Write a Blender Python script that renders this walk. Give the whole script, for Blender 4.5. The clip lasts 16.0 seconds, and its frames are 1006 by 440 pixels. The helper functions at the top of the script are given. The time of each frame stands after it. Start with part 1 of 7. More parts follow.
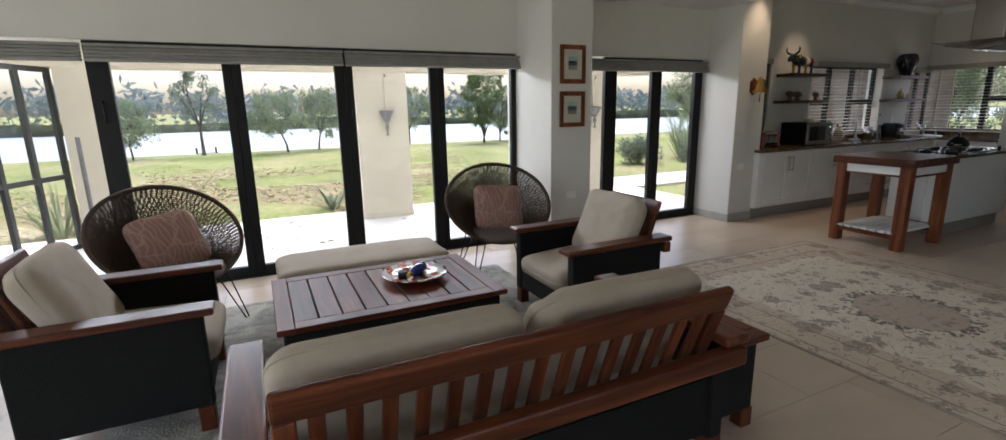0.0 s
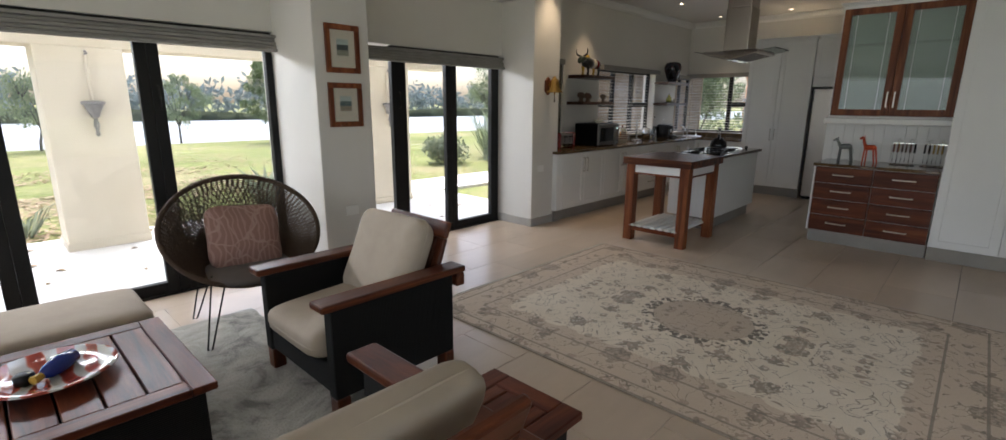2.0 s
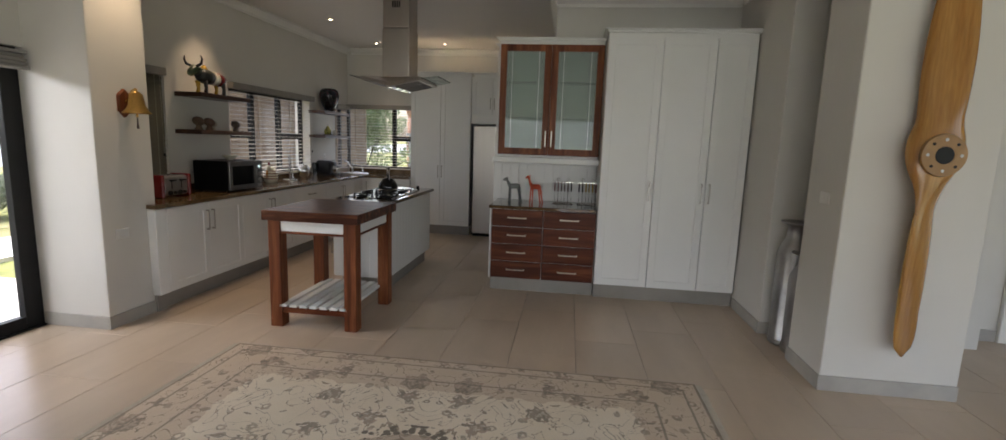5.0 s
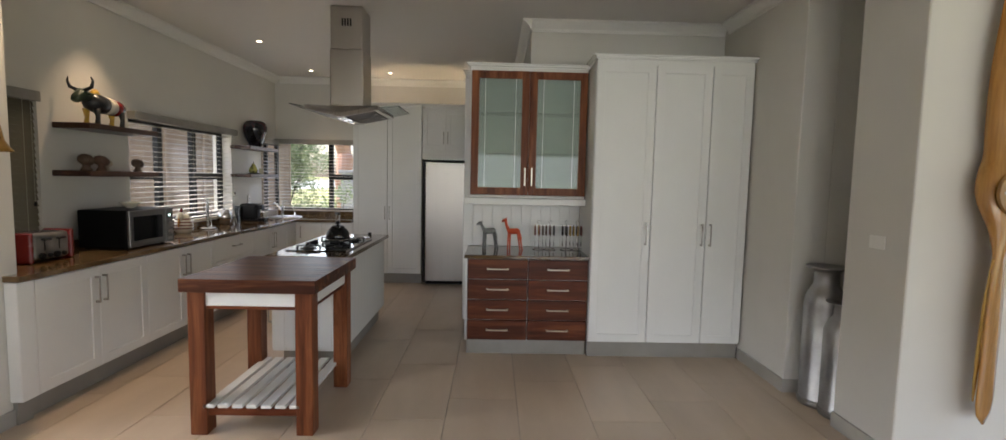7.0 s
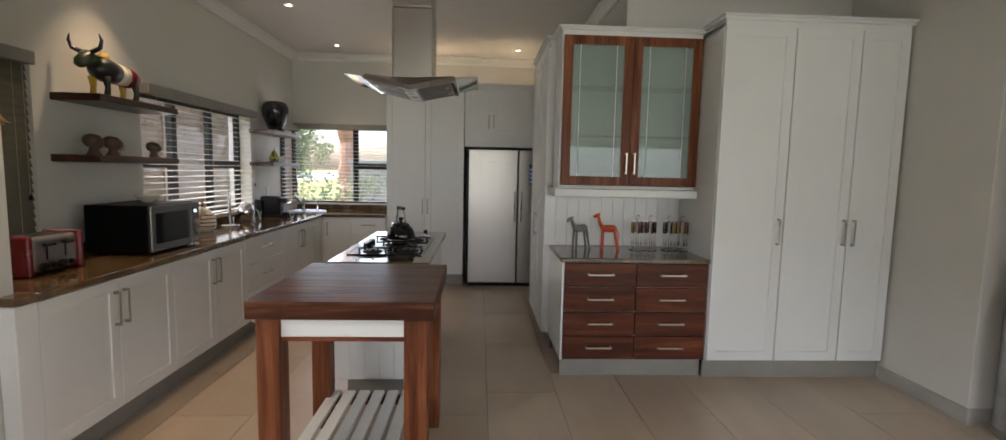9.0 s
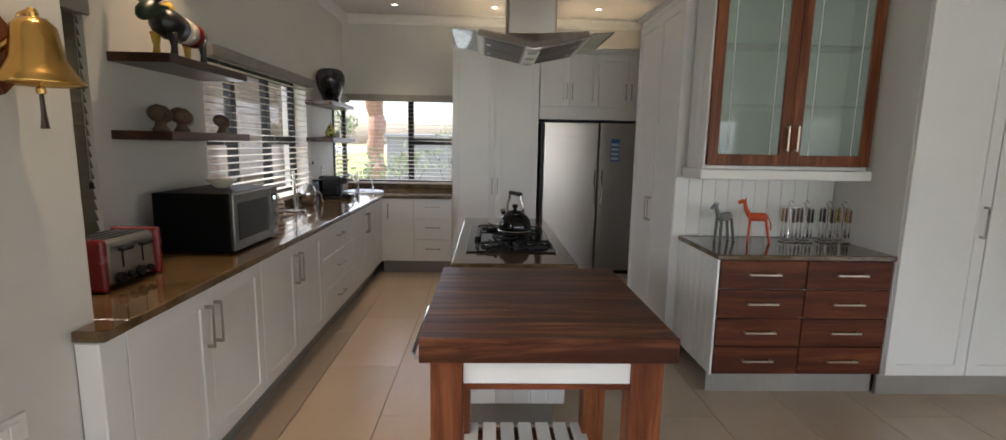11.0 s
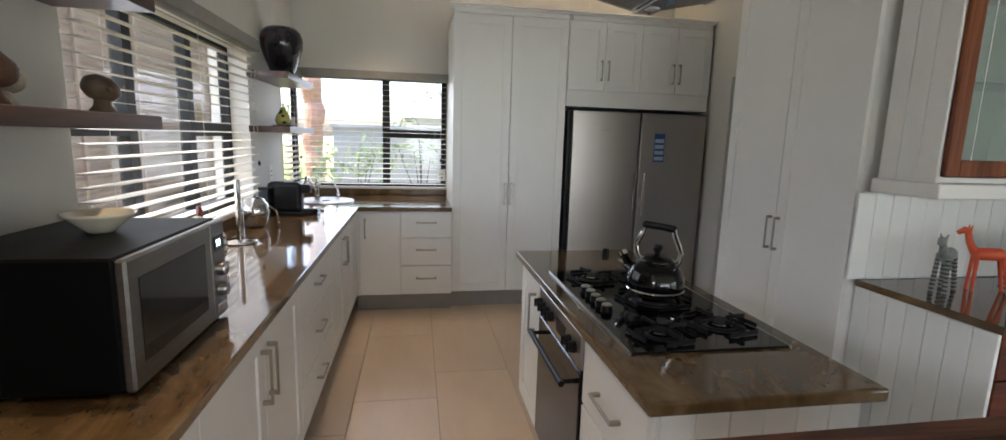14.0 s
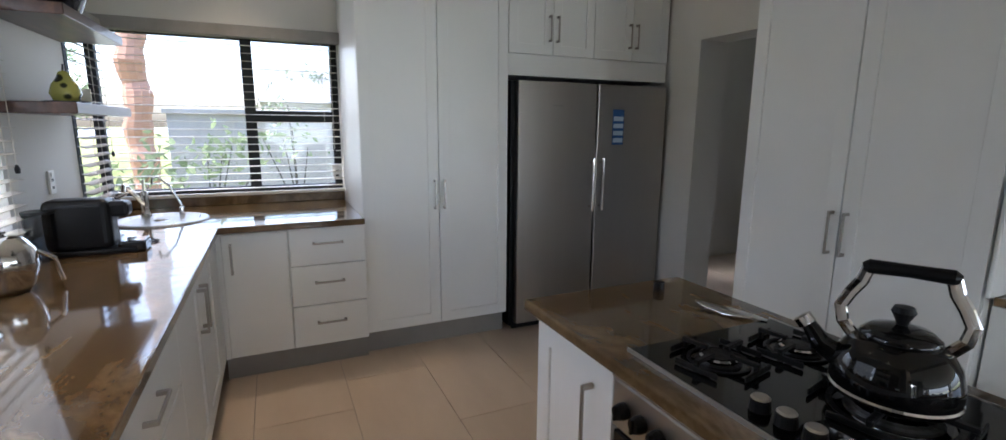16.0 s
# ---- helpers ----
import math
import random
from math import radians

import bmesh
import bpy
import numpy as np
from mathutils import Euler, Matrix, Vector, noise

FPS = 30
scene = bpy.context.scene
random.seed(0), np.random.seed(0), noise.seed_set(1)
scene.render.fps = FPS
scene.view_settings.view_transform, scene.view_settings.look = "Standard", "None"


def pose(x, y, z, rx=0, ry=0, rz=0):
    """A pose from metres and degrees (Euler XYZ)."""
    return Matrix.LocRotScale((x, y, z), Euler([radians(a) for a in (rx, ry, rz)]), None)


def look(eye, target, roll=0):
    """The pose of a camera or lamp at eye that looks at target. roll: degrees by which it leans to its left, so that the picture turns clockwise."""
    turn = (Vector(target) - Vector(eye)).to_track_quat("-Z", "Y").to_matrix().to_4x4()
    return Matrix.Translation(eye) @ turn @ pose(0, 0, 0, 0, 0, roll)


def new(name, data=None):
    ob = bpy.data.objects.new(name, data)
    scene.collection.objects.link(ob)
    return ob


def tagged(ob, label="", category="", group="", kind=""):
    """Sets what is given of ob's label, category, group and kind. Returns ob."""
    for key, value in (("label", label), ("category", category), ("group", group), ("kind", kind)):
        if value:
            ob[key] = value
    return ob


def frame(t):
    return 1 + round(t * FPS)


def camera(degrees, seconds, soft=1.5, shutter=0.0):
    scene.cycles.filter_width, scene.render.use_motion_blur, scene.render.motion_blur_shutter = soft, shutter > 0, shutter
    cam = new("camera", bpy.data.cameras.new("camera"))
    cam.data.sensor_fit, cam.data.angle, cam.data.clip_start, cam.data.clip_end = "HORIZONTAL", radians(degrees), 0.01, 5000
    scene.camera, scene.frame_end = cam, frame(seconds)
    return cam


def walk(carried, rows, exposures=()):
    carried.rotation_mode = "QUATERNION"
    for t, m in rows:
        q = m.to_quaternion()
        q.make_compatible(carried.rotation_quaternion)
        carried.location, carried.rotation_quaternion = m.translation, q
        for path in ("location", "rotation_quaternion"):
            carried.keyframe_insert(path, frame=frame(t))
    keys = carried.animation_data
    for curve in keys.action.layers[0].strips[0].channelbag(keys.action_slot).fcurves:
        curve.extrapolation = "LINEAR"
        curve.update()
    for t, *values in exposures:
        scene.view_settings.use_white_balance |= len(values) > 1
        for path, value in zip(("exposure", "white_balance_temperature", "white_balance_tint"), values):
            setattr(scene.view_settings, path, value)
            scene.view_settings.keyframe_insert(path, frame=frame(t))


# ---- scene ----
cam = camera(90.1, 16.0)
PATH = [
    (0, (-0.029, 0.044, 1.518), (0.815, 1.803, 1.08), -1.0),
    (0.5, (0.133, 0.156, 1.507), (1.108, 1.845, 1.067), -1.1),
    (1, (0.352, 0.273, 1.509), (1.401, 1.916, 1.064), -0.7),
    (1.5, (0.531, 0.422, 1.504), (1.719, 1.967, 1.054), -0.6),
    (2, (0.692, 0.593, 1.506), (2.108, 1.931, 1.055), 0.4),
    (2.5, (0.917, 0.699, 1.491), (2.423, 1.935, 1.038), 0.4),
    (3, (1.172, 0.786, 1.505), (2.727, 1.957, 1.046), 0.5),
    (3.5, (1.437, 0.92, 1.498), (3.107, 1.921, 1.039), 0.4),
    (4, (1.708, 1.043, 1.5), (3.523, 1.749, 1.043), 0.7),
    (4.5, (1.966, 1.077, 1.516), (3.873, 1.541, 1.135), 1.9),
    (5, (2.134, 1.142, 1.52), (4.095, 1.391, 1.216), 2.0),
    (5.2, (2.199, 1.163, 1.523), (4.174, 1.324, 1.25), 1.4),
    (7.3, (2.937, 1.84, 1.553), (4.93, 1.79, 1.391), 1.1),
    (7.5, (3.005, 1.946, 1.55), (4.998, 1.889, 1.388), 1.0),
    (8, (3.225, 2.134, 1.519), (5.217, 2.064, 1.349), 1.1),
    (8.5, (3.435, 2.296, 1.513), (5.425, 2.207, 1.333), 1.1),
    (9, (3.625, 2.519, 1.499), (5.613, 2.421, 1.305), 1.2),
    (9.5, (3.779, 2.744, 1.515), (5.764, 2.658, 1.289), 1.3),
    (9.7, (3.848, 2.807, 1.511), (5.832, 2.727, 1.273), 1.3),
    (11.8, (4.607, 3.539, 1.512), (6.58, 3.471, 1.195), 0.8),
    (12, (4.701, 3.585, 1.504), (6.676, 3.51, 1.196), 0.6),
    (12.5, (4.939, 3.713, 1.514), (6.912, 3.624, 1.203), 0.8),
    (13, (5.197, 3.88, 1.507), (7.162, 3.68, 1.193), 1.4),
    (13.5, (5.452, 3.941, 1.5), (7.406, 3.656, 1.185), 1.8),
    (14, (5.749, 3.985, 1.505), (7.694, 3.646, 1.185), 1.7),
    (14.5, (6.056, 4.054, 1.481), (7.977, 3.598, 1.159), 1.5),
    (15, (6.333, 4.124, 1.476), (8.212, 3.535, 1.126), 1.0),
    (15.5, (6.638, 4.141, 1.446), (8.489, 3.463, 1.105), 1.0),
    (16, (6.943, 4.16, 1.46), (8.733, 3.345, 1.095), 0.4),
]
EXPO = [(0.0, 1.80, 6000, 13), (2.5, 2.08, 6150, 14), (4.5, 2.2, 6300, 15), (7.5, 2.8, 6350, 15), (9.5, 2.72, 6300, 15), (12.5, 3.1, 6150, 14), (14.0, 3.22, 6000, 13), (16.0, 3.1, 5600, 13)]
walk(cam, [(t, look(eye, target, roll)) for t, eye, target, roll in PATH], EXPO)

# ---- sky and sun ----
world = bpy.data.worlds.new("overcast_sky")
scene.world = world
world.use_nodes = True
wn = world.node_tree
sky = wn.nodes.new("ShaderNodeTexSky")
sky.sky_type = "NISHITA"
sky.sun_disc = False
sky.sun_elevation = radians(60)
sky.sun_rotation = radians(20)
sky.air_density, sky.dust_density, sky.ozone_density = 1.0, 4.0, 1.0
wn.links.new(sky.outputs[0], wn.nodes["Background"].inputs[0])
wn.nodes["Background"].inputs[1].default_value = 0.105
sun_data = bpy.data.lights.new("sun", "SUN")
sun_data.energy, sun_data.angle, sun_data.color = 1.5, radians(40), (1.0, 0.97, 0.92)
sun = new("sun", sun_data)
sun.matrix_world = look((2.6, 7.0, 20), (0, 0, 7), 0)


def daylight_lamp(name, m, w, h, watts):
    """An area lamp that stands in for daylight, w by h."""
    ld = bpy.data.lights.new(name, "AREA")
    ld.shape, ld.size, ld.size_y, ld.energy, ld.color = "RECTANGLE", w, h, watts, (0.93, 0.97, 1.0)
    ob = new(name, ld)
    ob.matrix_basis = m
    return tagged(ob, "area lamp standing in for daylight", "light", "", "structure")


# the west and south lamps stand in window openings out of view
daylight_lamp("daylight_west", look((-4.6, 0.1, 1.25), (0, 0.1, 0.5)), 8.5, 2.1, 33)
# added lamp hidden under the veranda ceiling, brightens the floor through the doors
daylight_lamp("added_veranda_light", look((0.8, 6.75, 2.42), (0.8, 2.0, 0.0)), 8.4, 0.4, 66)
daylight_lamp("daylight_south", look((0.7, -5.1, 1.3), (0.7, 0, -0.6)), 7.7, 2.0, 8)
# two lamps added just indoors of the blinds to strengthen the kitchen windows
daylight_lamp("daylight_kitchen", look((8.59, 5.045, 1.52), (8.59, 2.0, 1.1)), 1.7, 0.95, 0.6)
daylight_lamp("daylight_end", look((10.79, 4.40, 1.52), (8.0, 4.0, 1.1)), 1.3, 0.95, 0.6)
# lamp added at an unseen opening to lighten the room past the doorway
daylight_lamp("added_scullery_light", look((11.09, 0.68, 1.5), (0, 0.68, 1.5)), 0.6, 1.0, 0.5)


# ---- modelling helpers ----
def part(name, bm, material, parent=None, label="", m=None, smooth=False):
    me = bpy.data.meshes.new(name)
    bm.to_mesh(me)
    bm.free()
    me.materials.append(material)
    if smooth:
        for f in me.polygons:
            f.use_smooth = True
    ob = new(name, me)
    ob.parent = parent
    if m is not None:
        ob.matrix_basis = m
    if label:
        ob["label"] = label
    return ob


def thing(name, at, label, category, group="", rz=0.0):
    ob = new(name)
    ob.empty_display_size = 0.1
    ob.matrix_basis = pose(at[0], at[1], at[2], 0, 0, rz)
    return tagged(ob, label, category, group)


def struct(name, bm, material, label="", category="", smooth=False):
    ob = part(name, bm, material, None, smooth=smooth)
    return tagged(ob, label or name.replace("_", " "), category or name.split("_")[0], "", "structure")


def bx(bm, x0, x1, y0, y1, z0, z1, bev=0.0, seg=1, m=None):
    vs = [bm.verts.new((x, y, z)) for x in (x0, x1) for y in (y0, y1) for z in (z0, z1)]
    fs = [bm.faces.new([vs[i] for i in q]) for q in
          ((0, 1, 3, 2), (4, 6, 7, 5), (0, 4, 5, 1), (2, 3, 7, 6), (0, 2, 6, 4), (1, 5, 7, 3))]
    if bev > 0:
        es = list({e for f in fs for e in f.edges})
        r = bmesh.ops.bevel(bm, geom=es, offset=bev, segments=seg, affect="EDGES", profile=0.5)
        vs = list({v for f in r["faces"] for v in f.verts} | {v for v in vs if v.is_valid})
    if m is not None:
        bmesh.ops.transform(bm, matrix=m, verts=vs)
    return bm


def box(x0, x1, y0, y1, z0, z1, bev=0.0, seg=1, m=None):
    return bx(bmesh.new(), x0, x1, y0, y1, z0, z1, bev, seg, m)


def tb(bm, pts, r, seg=8, cap=True, squash=1.0):
    """A tube along points; r is one radius or one for each point."""
    pts = [Vector(p) for p in pts]
    rs = r if isinstance(r, (list, tuple)) else [r] * len(pts)
    rings, prev = [], None
    for i, p in enumerate(pts):
        d = (pts[min(i + 1, len(pts) - 1)] - pts[max(i - 1, 0)]).normalized()
        if prev is None:
            side = d.cross(Vector((0, 0, 1)) if abs(d.z) < 0.9 else Vector((0, 1, 0))).normalized()
        else:
            side = (prev - d * prev.dot(d)).normalized()
        prev = side
        up = side.cross(d)
        rings.append([bm.verts.new(p + (side * math.cos(a) + up * math.sin(a) * squash) * rs[i])
                      for a in (2 * math.pi * k / seg for k in range(seg))])
    for a, b in zip(rings, rings[1:]):
        for k in range(seg):
            bm.faces.new((a[k], a[(k + 1) % seg], b[(k + 1) % seg], b[k]))
    if cap:
        bm.faces.new(rings[0][::-1])
        bm.faces.new(rings[-1])
    return bm


def tube(pts, r, seg=8, cap=True, squash=1.0):
    return tb(bmesh.new(), pts, r, seg, cap, squash)


def turn(profile, seg=24, bm=None, at=(0, 0, 0)):
    """A turned body from (radius, height) pairs."""
    bm = bm or bmesh.new()
    rings = []
    for r, z in profile:
        if r < 1e-4:
            rings.append([bm.verts.new((at[0], at[1], at[2] + z))])
        else:
            rings.append([bm.verts.new((at[0] + r * math.cos(2 * math.pi * k / seg), at[1] + r * math.sin(2 * math.pi * k / seg), at[2] + z)) for k in range(seg)])
    for a, b in zip(rings, rings[1:]):
        for k in range(seg):
            q = [a[k % len(a)], a[(k + 1) % len(a)], b[(k + 1) % len(b)], b[k % len(b)]]
            q = list(dict.fromkeys(q))
            if len(q) > 2:
                bm.faces.new(q)
    return bm


def pillow(w, d, h, ex=0.35, wrinkle=0.006, nu=40, nv=20, seed=0.0, ez=0.7):
    """A stuffed cushion: a rounded, slightly creased body, w by d by h, on z = 0."""
    bm = bmesh.new()
    rings = []
    pw = lambda c, e: math.copysign(abs(c) ** e, c)
    for j in range(nv + 1):
        phi = -math.pi / 2 + math.pi * j / nv
        ring = []
        for i in range(nu):
            th = 2 * math.pi * i / nu
            c = abs(math.cos(phi)) ** ez
            p = Vector((w / 2 * c * pw(math.cos(th), ex), d / 2 * c * pw(math.sin(th), ex), h / 2 * pw(math.sin(phi), ez)))
            n = noise.noise(Vector((p.x * 6 + seed, p.y * 6, p.z * 6 + seed)))
            p *= 1 + wrinkle * n / max(0.1, min(w, d))
            p.z += wrinkle * noise.noise(Vector((p.x * 11, p.y * 9 + seed, 3)))
            ring.append(p + Vector((0, 0, h / 2)))
        rings.append(ring)
    lo, hi = bm.verts.new(rings[0][0]), bm.verts.new(rings[-1][0])
    vr = [[bm.verts.new(p) for p in ring] for ring in rings[1:-1]]
    for a, b in zip(vr, vr[1:]):
        for i in range(nu):
            bm.faces.new((a[i], a[(i + 1) % nu], b[(i + 1) % nu], b[i]))
    for i in range(nu):
        bm.faces.new((lo, vr[0][(i + 1) % nu], vr[0][i]))
        bm.faces.new((hi, vr[-1][i], vr[-1][(i + 1) % nu]))
    return bm


def piping(w, d, z, r=0.006, ex=0.35, n=48):
    pw = lambda c, e: math.copysign(abs(c) ** e, c)
    pts = [(w / 2 * pw(math.cos(a), ex), d / 2 * pw(math.sin(a), ex), z) for a in (2 * math.pi * k / n for k in range(n + 1))]
    return tube(pts, r, 6, False)


# ---- materials ----
def shader(name):
    mt = bpy.data.materials.new(name)
    mt.use_nodes = True
    nt = mt.node_tree
    return mt, nt, nt.nodes["Principled BSDF"]


def node(nt, kind, **inputs):
    n = nt.nodes.new("ShaderNode" + kind)
    for k, v in inputs.items():
        n.inputs[k.replace("_", " ")].default_value = v
    return n


def coords(nt, stretch=(1, 1, 1)):
    tc = nt.nodes.new("ShaderNodeTexCoord")
    mp = nt.nodes.new("ShaderNodeMapping")
    mp.inputs["Scale"].default_value = stretch
    mp.inputs["Location"].default_value = (3.37, 5.73, 7.41)
    nt.links.new(tc.outputs["Object"], mp.inputs["Vector"])
    return mp.outputs["Vector"]


def place(nt, stretch=(1, 1, 1)):
    """World position, for surfaces made of many alike pieces."""
    g = nt.nodes.new("ShaderNodeNewGeometry")
    mp = nt.nodes.new("ShaderNodeMapping")
    mp.inputs["Scale"].default_value = stretch
    mp.inputs["Location"].default_value = (3.37, 5.73, 7.41)
    nt.links.new(g.outputs["Position"], mp.inputs["Vector"])
    return mp.outputs["Vector"]


def ramp(nt, fac, stops):
    r = nt.nodes.new("ShaderNodeValToRGB")
    while len(r.color_ramp.elements) < len(stops):
        r.color_ramp.elements.new(0.5)
    for e, (p, c) in zip(r.color_ramp.elements, stops):
        e.position, e.color = p, (*c, 1)
    nt.links.new(fac, r.inputs["Fac"])
    return r.outputs["Color"]


def vary(nt, color, amount):
    oi = nt.nodes.new("ShaderNodeObjectInfo")
    mr = nt.nodes.new("ShaderNodeMapRange")
    mr.inputs["To Min"].default_value, mr.inputs["To Max"].default_value = 1 - amount, 1 + amount
    nt.links.new(oi.outputs["Random"], mr.inputs["Value"])
    hs = nt.nodes.new("ShaderNodeHueSaturation")
    nt.links.new(mr.outputs["Result"], hs.inputs["Value"])
    nt.links.new(color, hs.inputs["Color"])
    return hs.outputs["Color"]


def bumped(nt, bsdf, height, strength, distance=0.01):
    b = node(nt, "Bump", Strength=strength, Distance=distance)
    nt.links.new(height, b.inputs["Height"])
    nt.links.new(b.outputs["Normal"], bsdf.inputs["Normal"])


def plain(name, a, b, scale=3.0, rough=0.5, metal=0.0, bump=0.1, fine=80.0, stretch=(1, 1, 1), random_value=0.0, dist=0.01, rvar=0.08, coat=0.0, world_space=False, spec=0.5):
    mt, nt, p = shader(name)
    v = place(nt, stretch) if world_space else coords(nt, stretch)
    n1 = node(nt, "TexNoise", Scale=scale, Detail=5.0, Roughness=0.6)
    n2 = node(nt, "TexNoise", Scale=fine, Detail=3.0)
    for n in (n1, n2):
        nt.links.new(v, n.inputs["Vector"])
    c = ramp(nt, n1.outputs["Fac"], [(0.3, a), (0.7, b)])
    if random_value:
        c = vary(nt, c, random_value)
    nt.links.new(c, p.inputs["Base Color"])
    mr = nt.nodes.new("ShaderNodeMapRange")
    mr.inputs["To Min"].default_value, mr.inputs["To Max"].default_value = max(0.02, rough - rvar), min(1, rough + rvar)
    nt.links.new(n1.outputs["Fac"], mr.inputs["Value"])
    nt.links.new(mr.outputs["Result"], p.inputs["Roughness"])
    p.inputs["Metallic"].default_value = metal
    p.inputs["Specular IOR Level"].default_value = spec
    p.inputs["Coat Weight"].default_value = coat
    if bump:
        bumped(nt, p, n2.outputs["Fac"], bump, dist)
    return mt


def wood(name, dark, mid, light, axis="x", rough=0.35, random_value=0.18, coat=0.2, streak=1.0):
    mt, nt, p = shader(name)
    st = {"x": (0.7, 9, 9), "y": (9, 0.7, 9), "z": (9, 9, 0.7)}[axis]
    v = coords(nt, st)
    oi = nt.nodes.new("ShaderNodeObjectInfo")
    add = node(nt, "VectorMath")
    cm = nt.nodes.new("ShaderNodeCombineXYZ")
    mul = nt.nodes.new("ShaderNodeMath")
    mul.operation = "MULTIPLY"
    mul.inputs[1].default_value = 40
    nt.links.new(oi.outputs["Random"], mul.inputs[0])
    for k in range(3):
        nt.links.new(mul.outputs[0], cm.inputs[k])
    nt.links.new(v, add.inputs[0])
    nt.links.new(cm.outputs[0], add.inputs[1])
    n1 = node(nt, "TexNoise", Scale=1.1 * streak, Detail=6.0, Roughness=0.62, Distortion=1.3)
    n2 = node(nt, "TexNoise", Scale=9.0, Detail=4.0)
    for n in (n1, n2):
        nt.links.new(add.outputs[0], n.inputs["Vector"])
    c = ramp(nt, n1.outputs["Fac"], [(0.3, dark), (0.5, mid), (0.72, light)])
    c2 = ramp(nt, n2.outputs["Fac"], [(0.35, (0.72, 0.72, 0.72)), (0.65, (1, 1, 1))])
    mx = nt.nodes.new("ShaderNodeMix")
    mx.data_type, mx.blend_type = "RGBA", "MULTIPLY"
    mx.inputs["Factor"].default_value = 0.7
    nt.links.new(c, mx.inputs["A"])
    nt.links.new(c2, mx.inputs["B"])
    nt.links.new(vary(nt, mx.outputs["Result"], random_value), p.inputs["Base Color"])
    p.inputs["Specular IOR Level"].default_value = 0.22
    p.inputs["Roughness"].default_value = rough
    p.inputs["Coat Weight"].default_value = coat
    p.inputs["Coat Roughness"].default_value = 0.15
    bumped(nt, p, n2.outputs["Fac"], 0.12, 0.004)
    return mt


def woven(name, a, b, scale, rough=0.7, bump=0.8, dist=0.006):
    """Interlaced strands: two crossed waves."""
    mt, nt, p = shader(name)
    v = coords(nt)
    waves = []
    for d, s in (("X", 1.0), ("Z", 1.0), ("Y", 1.0)):
        w = node(nt, "TexWave", Scale=scale * s, Distortion=0.4, Detail=1.0)
        w.bands_direction = d
        nt.links.new(v, w.inputs["Vector"])
        waves.append(w.outputs["Fac"])
    m1 = nt.nodes.new("ShaderNodeMath")
    m1.operation = "MULTIPLY"
    nt.links.new(waves[0], m1.inputs[0])
    nt.links.new(waves[1], m1.inputs[1])
    m2 = nt.nodes.new("ShaderNodeMath")
    m2.operation = "MAXIMUM"
    nt.links.new(m1.outputs[0], m2.inputs[0])
    m3 = nt.nodes.new("ShaderNodeMath")
    m3.operation = "MULTIPLY"
    nt.links.new(waves[2], m3.inputs[0])
    nt.links.new(waves[1], m3.inputs[1])
    nt.links.new(m3.outputs[0], m2.inputs[1])
    nt.links.new(ramp(nt, m2.outputs[0], [(0.1, a), (0.8, b)]), p.inputs["Base Color"])
    p.inputs["Roughness"].default_value = rough
    p.inputs["Specular IOR Level"].default_value = 0.2
    bumped(nt, p, m2.outputs[0], bump, dist)
    return mt


def glassy(name, tint=(1, 1, 1), gloss=1.0, rough=0.0):
    mt = bpy.data.materials.new(name)
    mt.use_nodes = True
    nt = mt.node_tree
    nt.nodes.clear()
    out = nt.nodes.new("ShaderNodeOutputMaterial")
    tr = nt.nodes.new("ShaderNodeBsdfTransparent")
    tr.inputs[0].default_value = (*tint, 1)
    gl = nt.nodes.new("ShaderNodeBsdfGlossy")
    gl.inputs["Roughness"].default_value = rough
    lw = node(nt, "LayerWeight", Blend=0.5)
    pw = nt.nodes.new("ShaderNodeMath")
    pw.operation = "POWER"
    pw.inputs[1].default_value = 5.0
    ma = nt.nodes.new("ShaderNodeMath")
    ma.operation = "MULTIPLY_ADD"
    ma.inputs[1].default_value, ma.inputs[2].default_value = 0.85 * gloss, 0.04 * gloss
    nt.links.new(lw.outputs["Facing"], pw.inputs[0])
    nt.links.new(pw.outputs[0], ma.inputs[0])
    mx = nt.nodes.new("ShaderNodeMixShader")
    nt.links.new(ma.outputs[0], mx.inputs[0])
    nt.links.new(tr.outputs[0], mx.inputs[1])
    nt.links.new(gl.outputs[0], mx.inputs[2])
    nt.links.new(mx.outputs[0], out.inputs[0])
    return mt


def milky(name, tint, amount):
    """Thin frosted glass: part clear, part scattering."""
    mt = glassy(name, tint)
    nt = mt.node_tree
    out = [n for n in nt.nodes if n.type == "OUTPUT_MATERIAL"][0]
    mx = out.inputs[0].links[0].from_node
    df = nt.nodes.new("ShaderNodeBsdfDiffuse")
    df.inputs[0].default_value = (*tint, 1)
    m2 = nt.nodes.new("ShaderNodeMixShader")
    m2.inputs[0].default_value = amount
    nt.links.new(mx.outputs[0], m2.inputs[1])
    nt.links.new(df.outputs[0], m2.inputs[2])
    nt.links.new(m2.outputs[0], out.inputs[0])
    return mt


def glowing(name, color, strength):
    mt, nt, p = shader(name)
    p.inputs["Base Color"].default_value = (*color, 1)
    p.inputs["Emission Color"].default_value = (*color, 1)
    p.inputs["Emission Strength"].default_value = strength
    return mt


PAINT = plain("wall_paint", (0.60, 0.58, 0.535), (0.64, 0.62, 0.575), 1.2, 0.75, bump=0.06, fine=140, dist=0.004)
PLASTER = plain("cream_plaster", (0.60, 0.54, 0.42), (0.67, 0.61, 0.49), 1.5, 0.85, bump=0.15, fine=60)
CEILING = plain("ceiling_paint", (0.70, 0.68, 0.64), (0.73, 0.71, 0.67), 0.8, 0.85, bump=0.03)
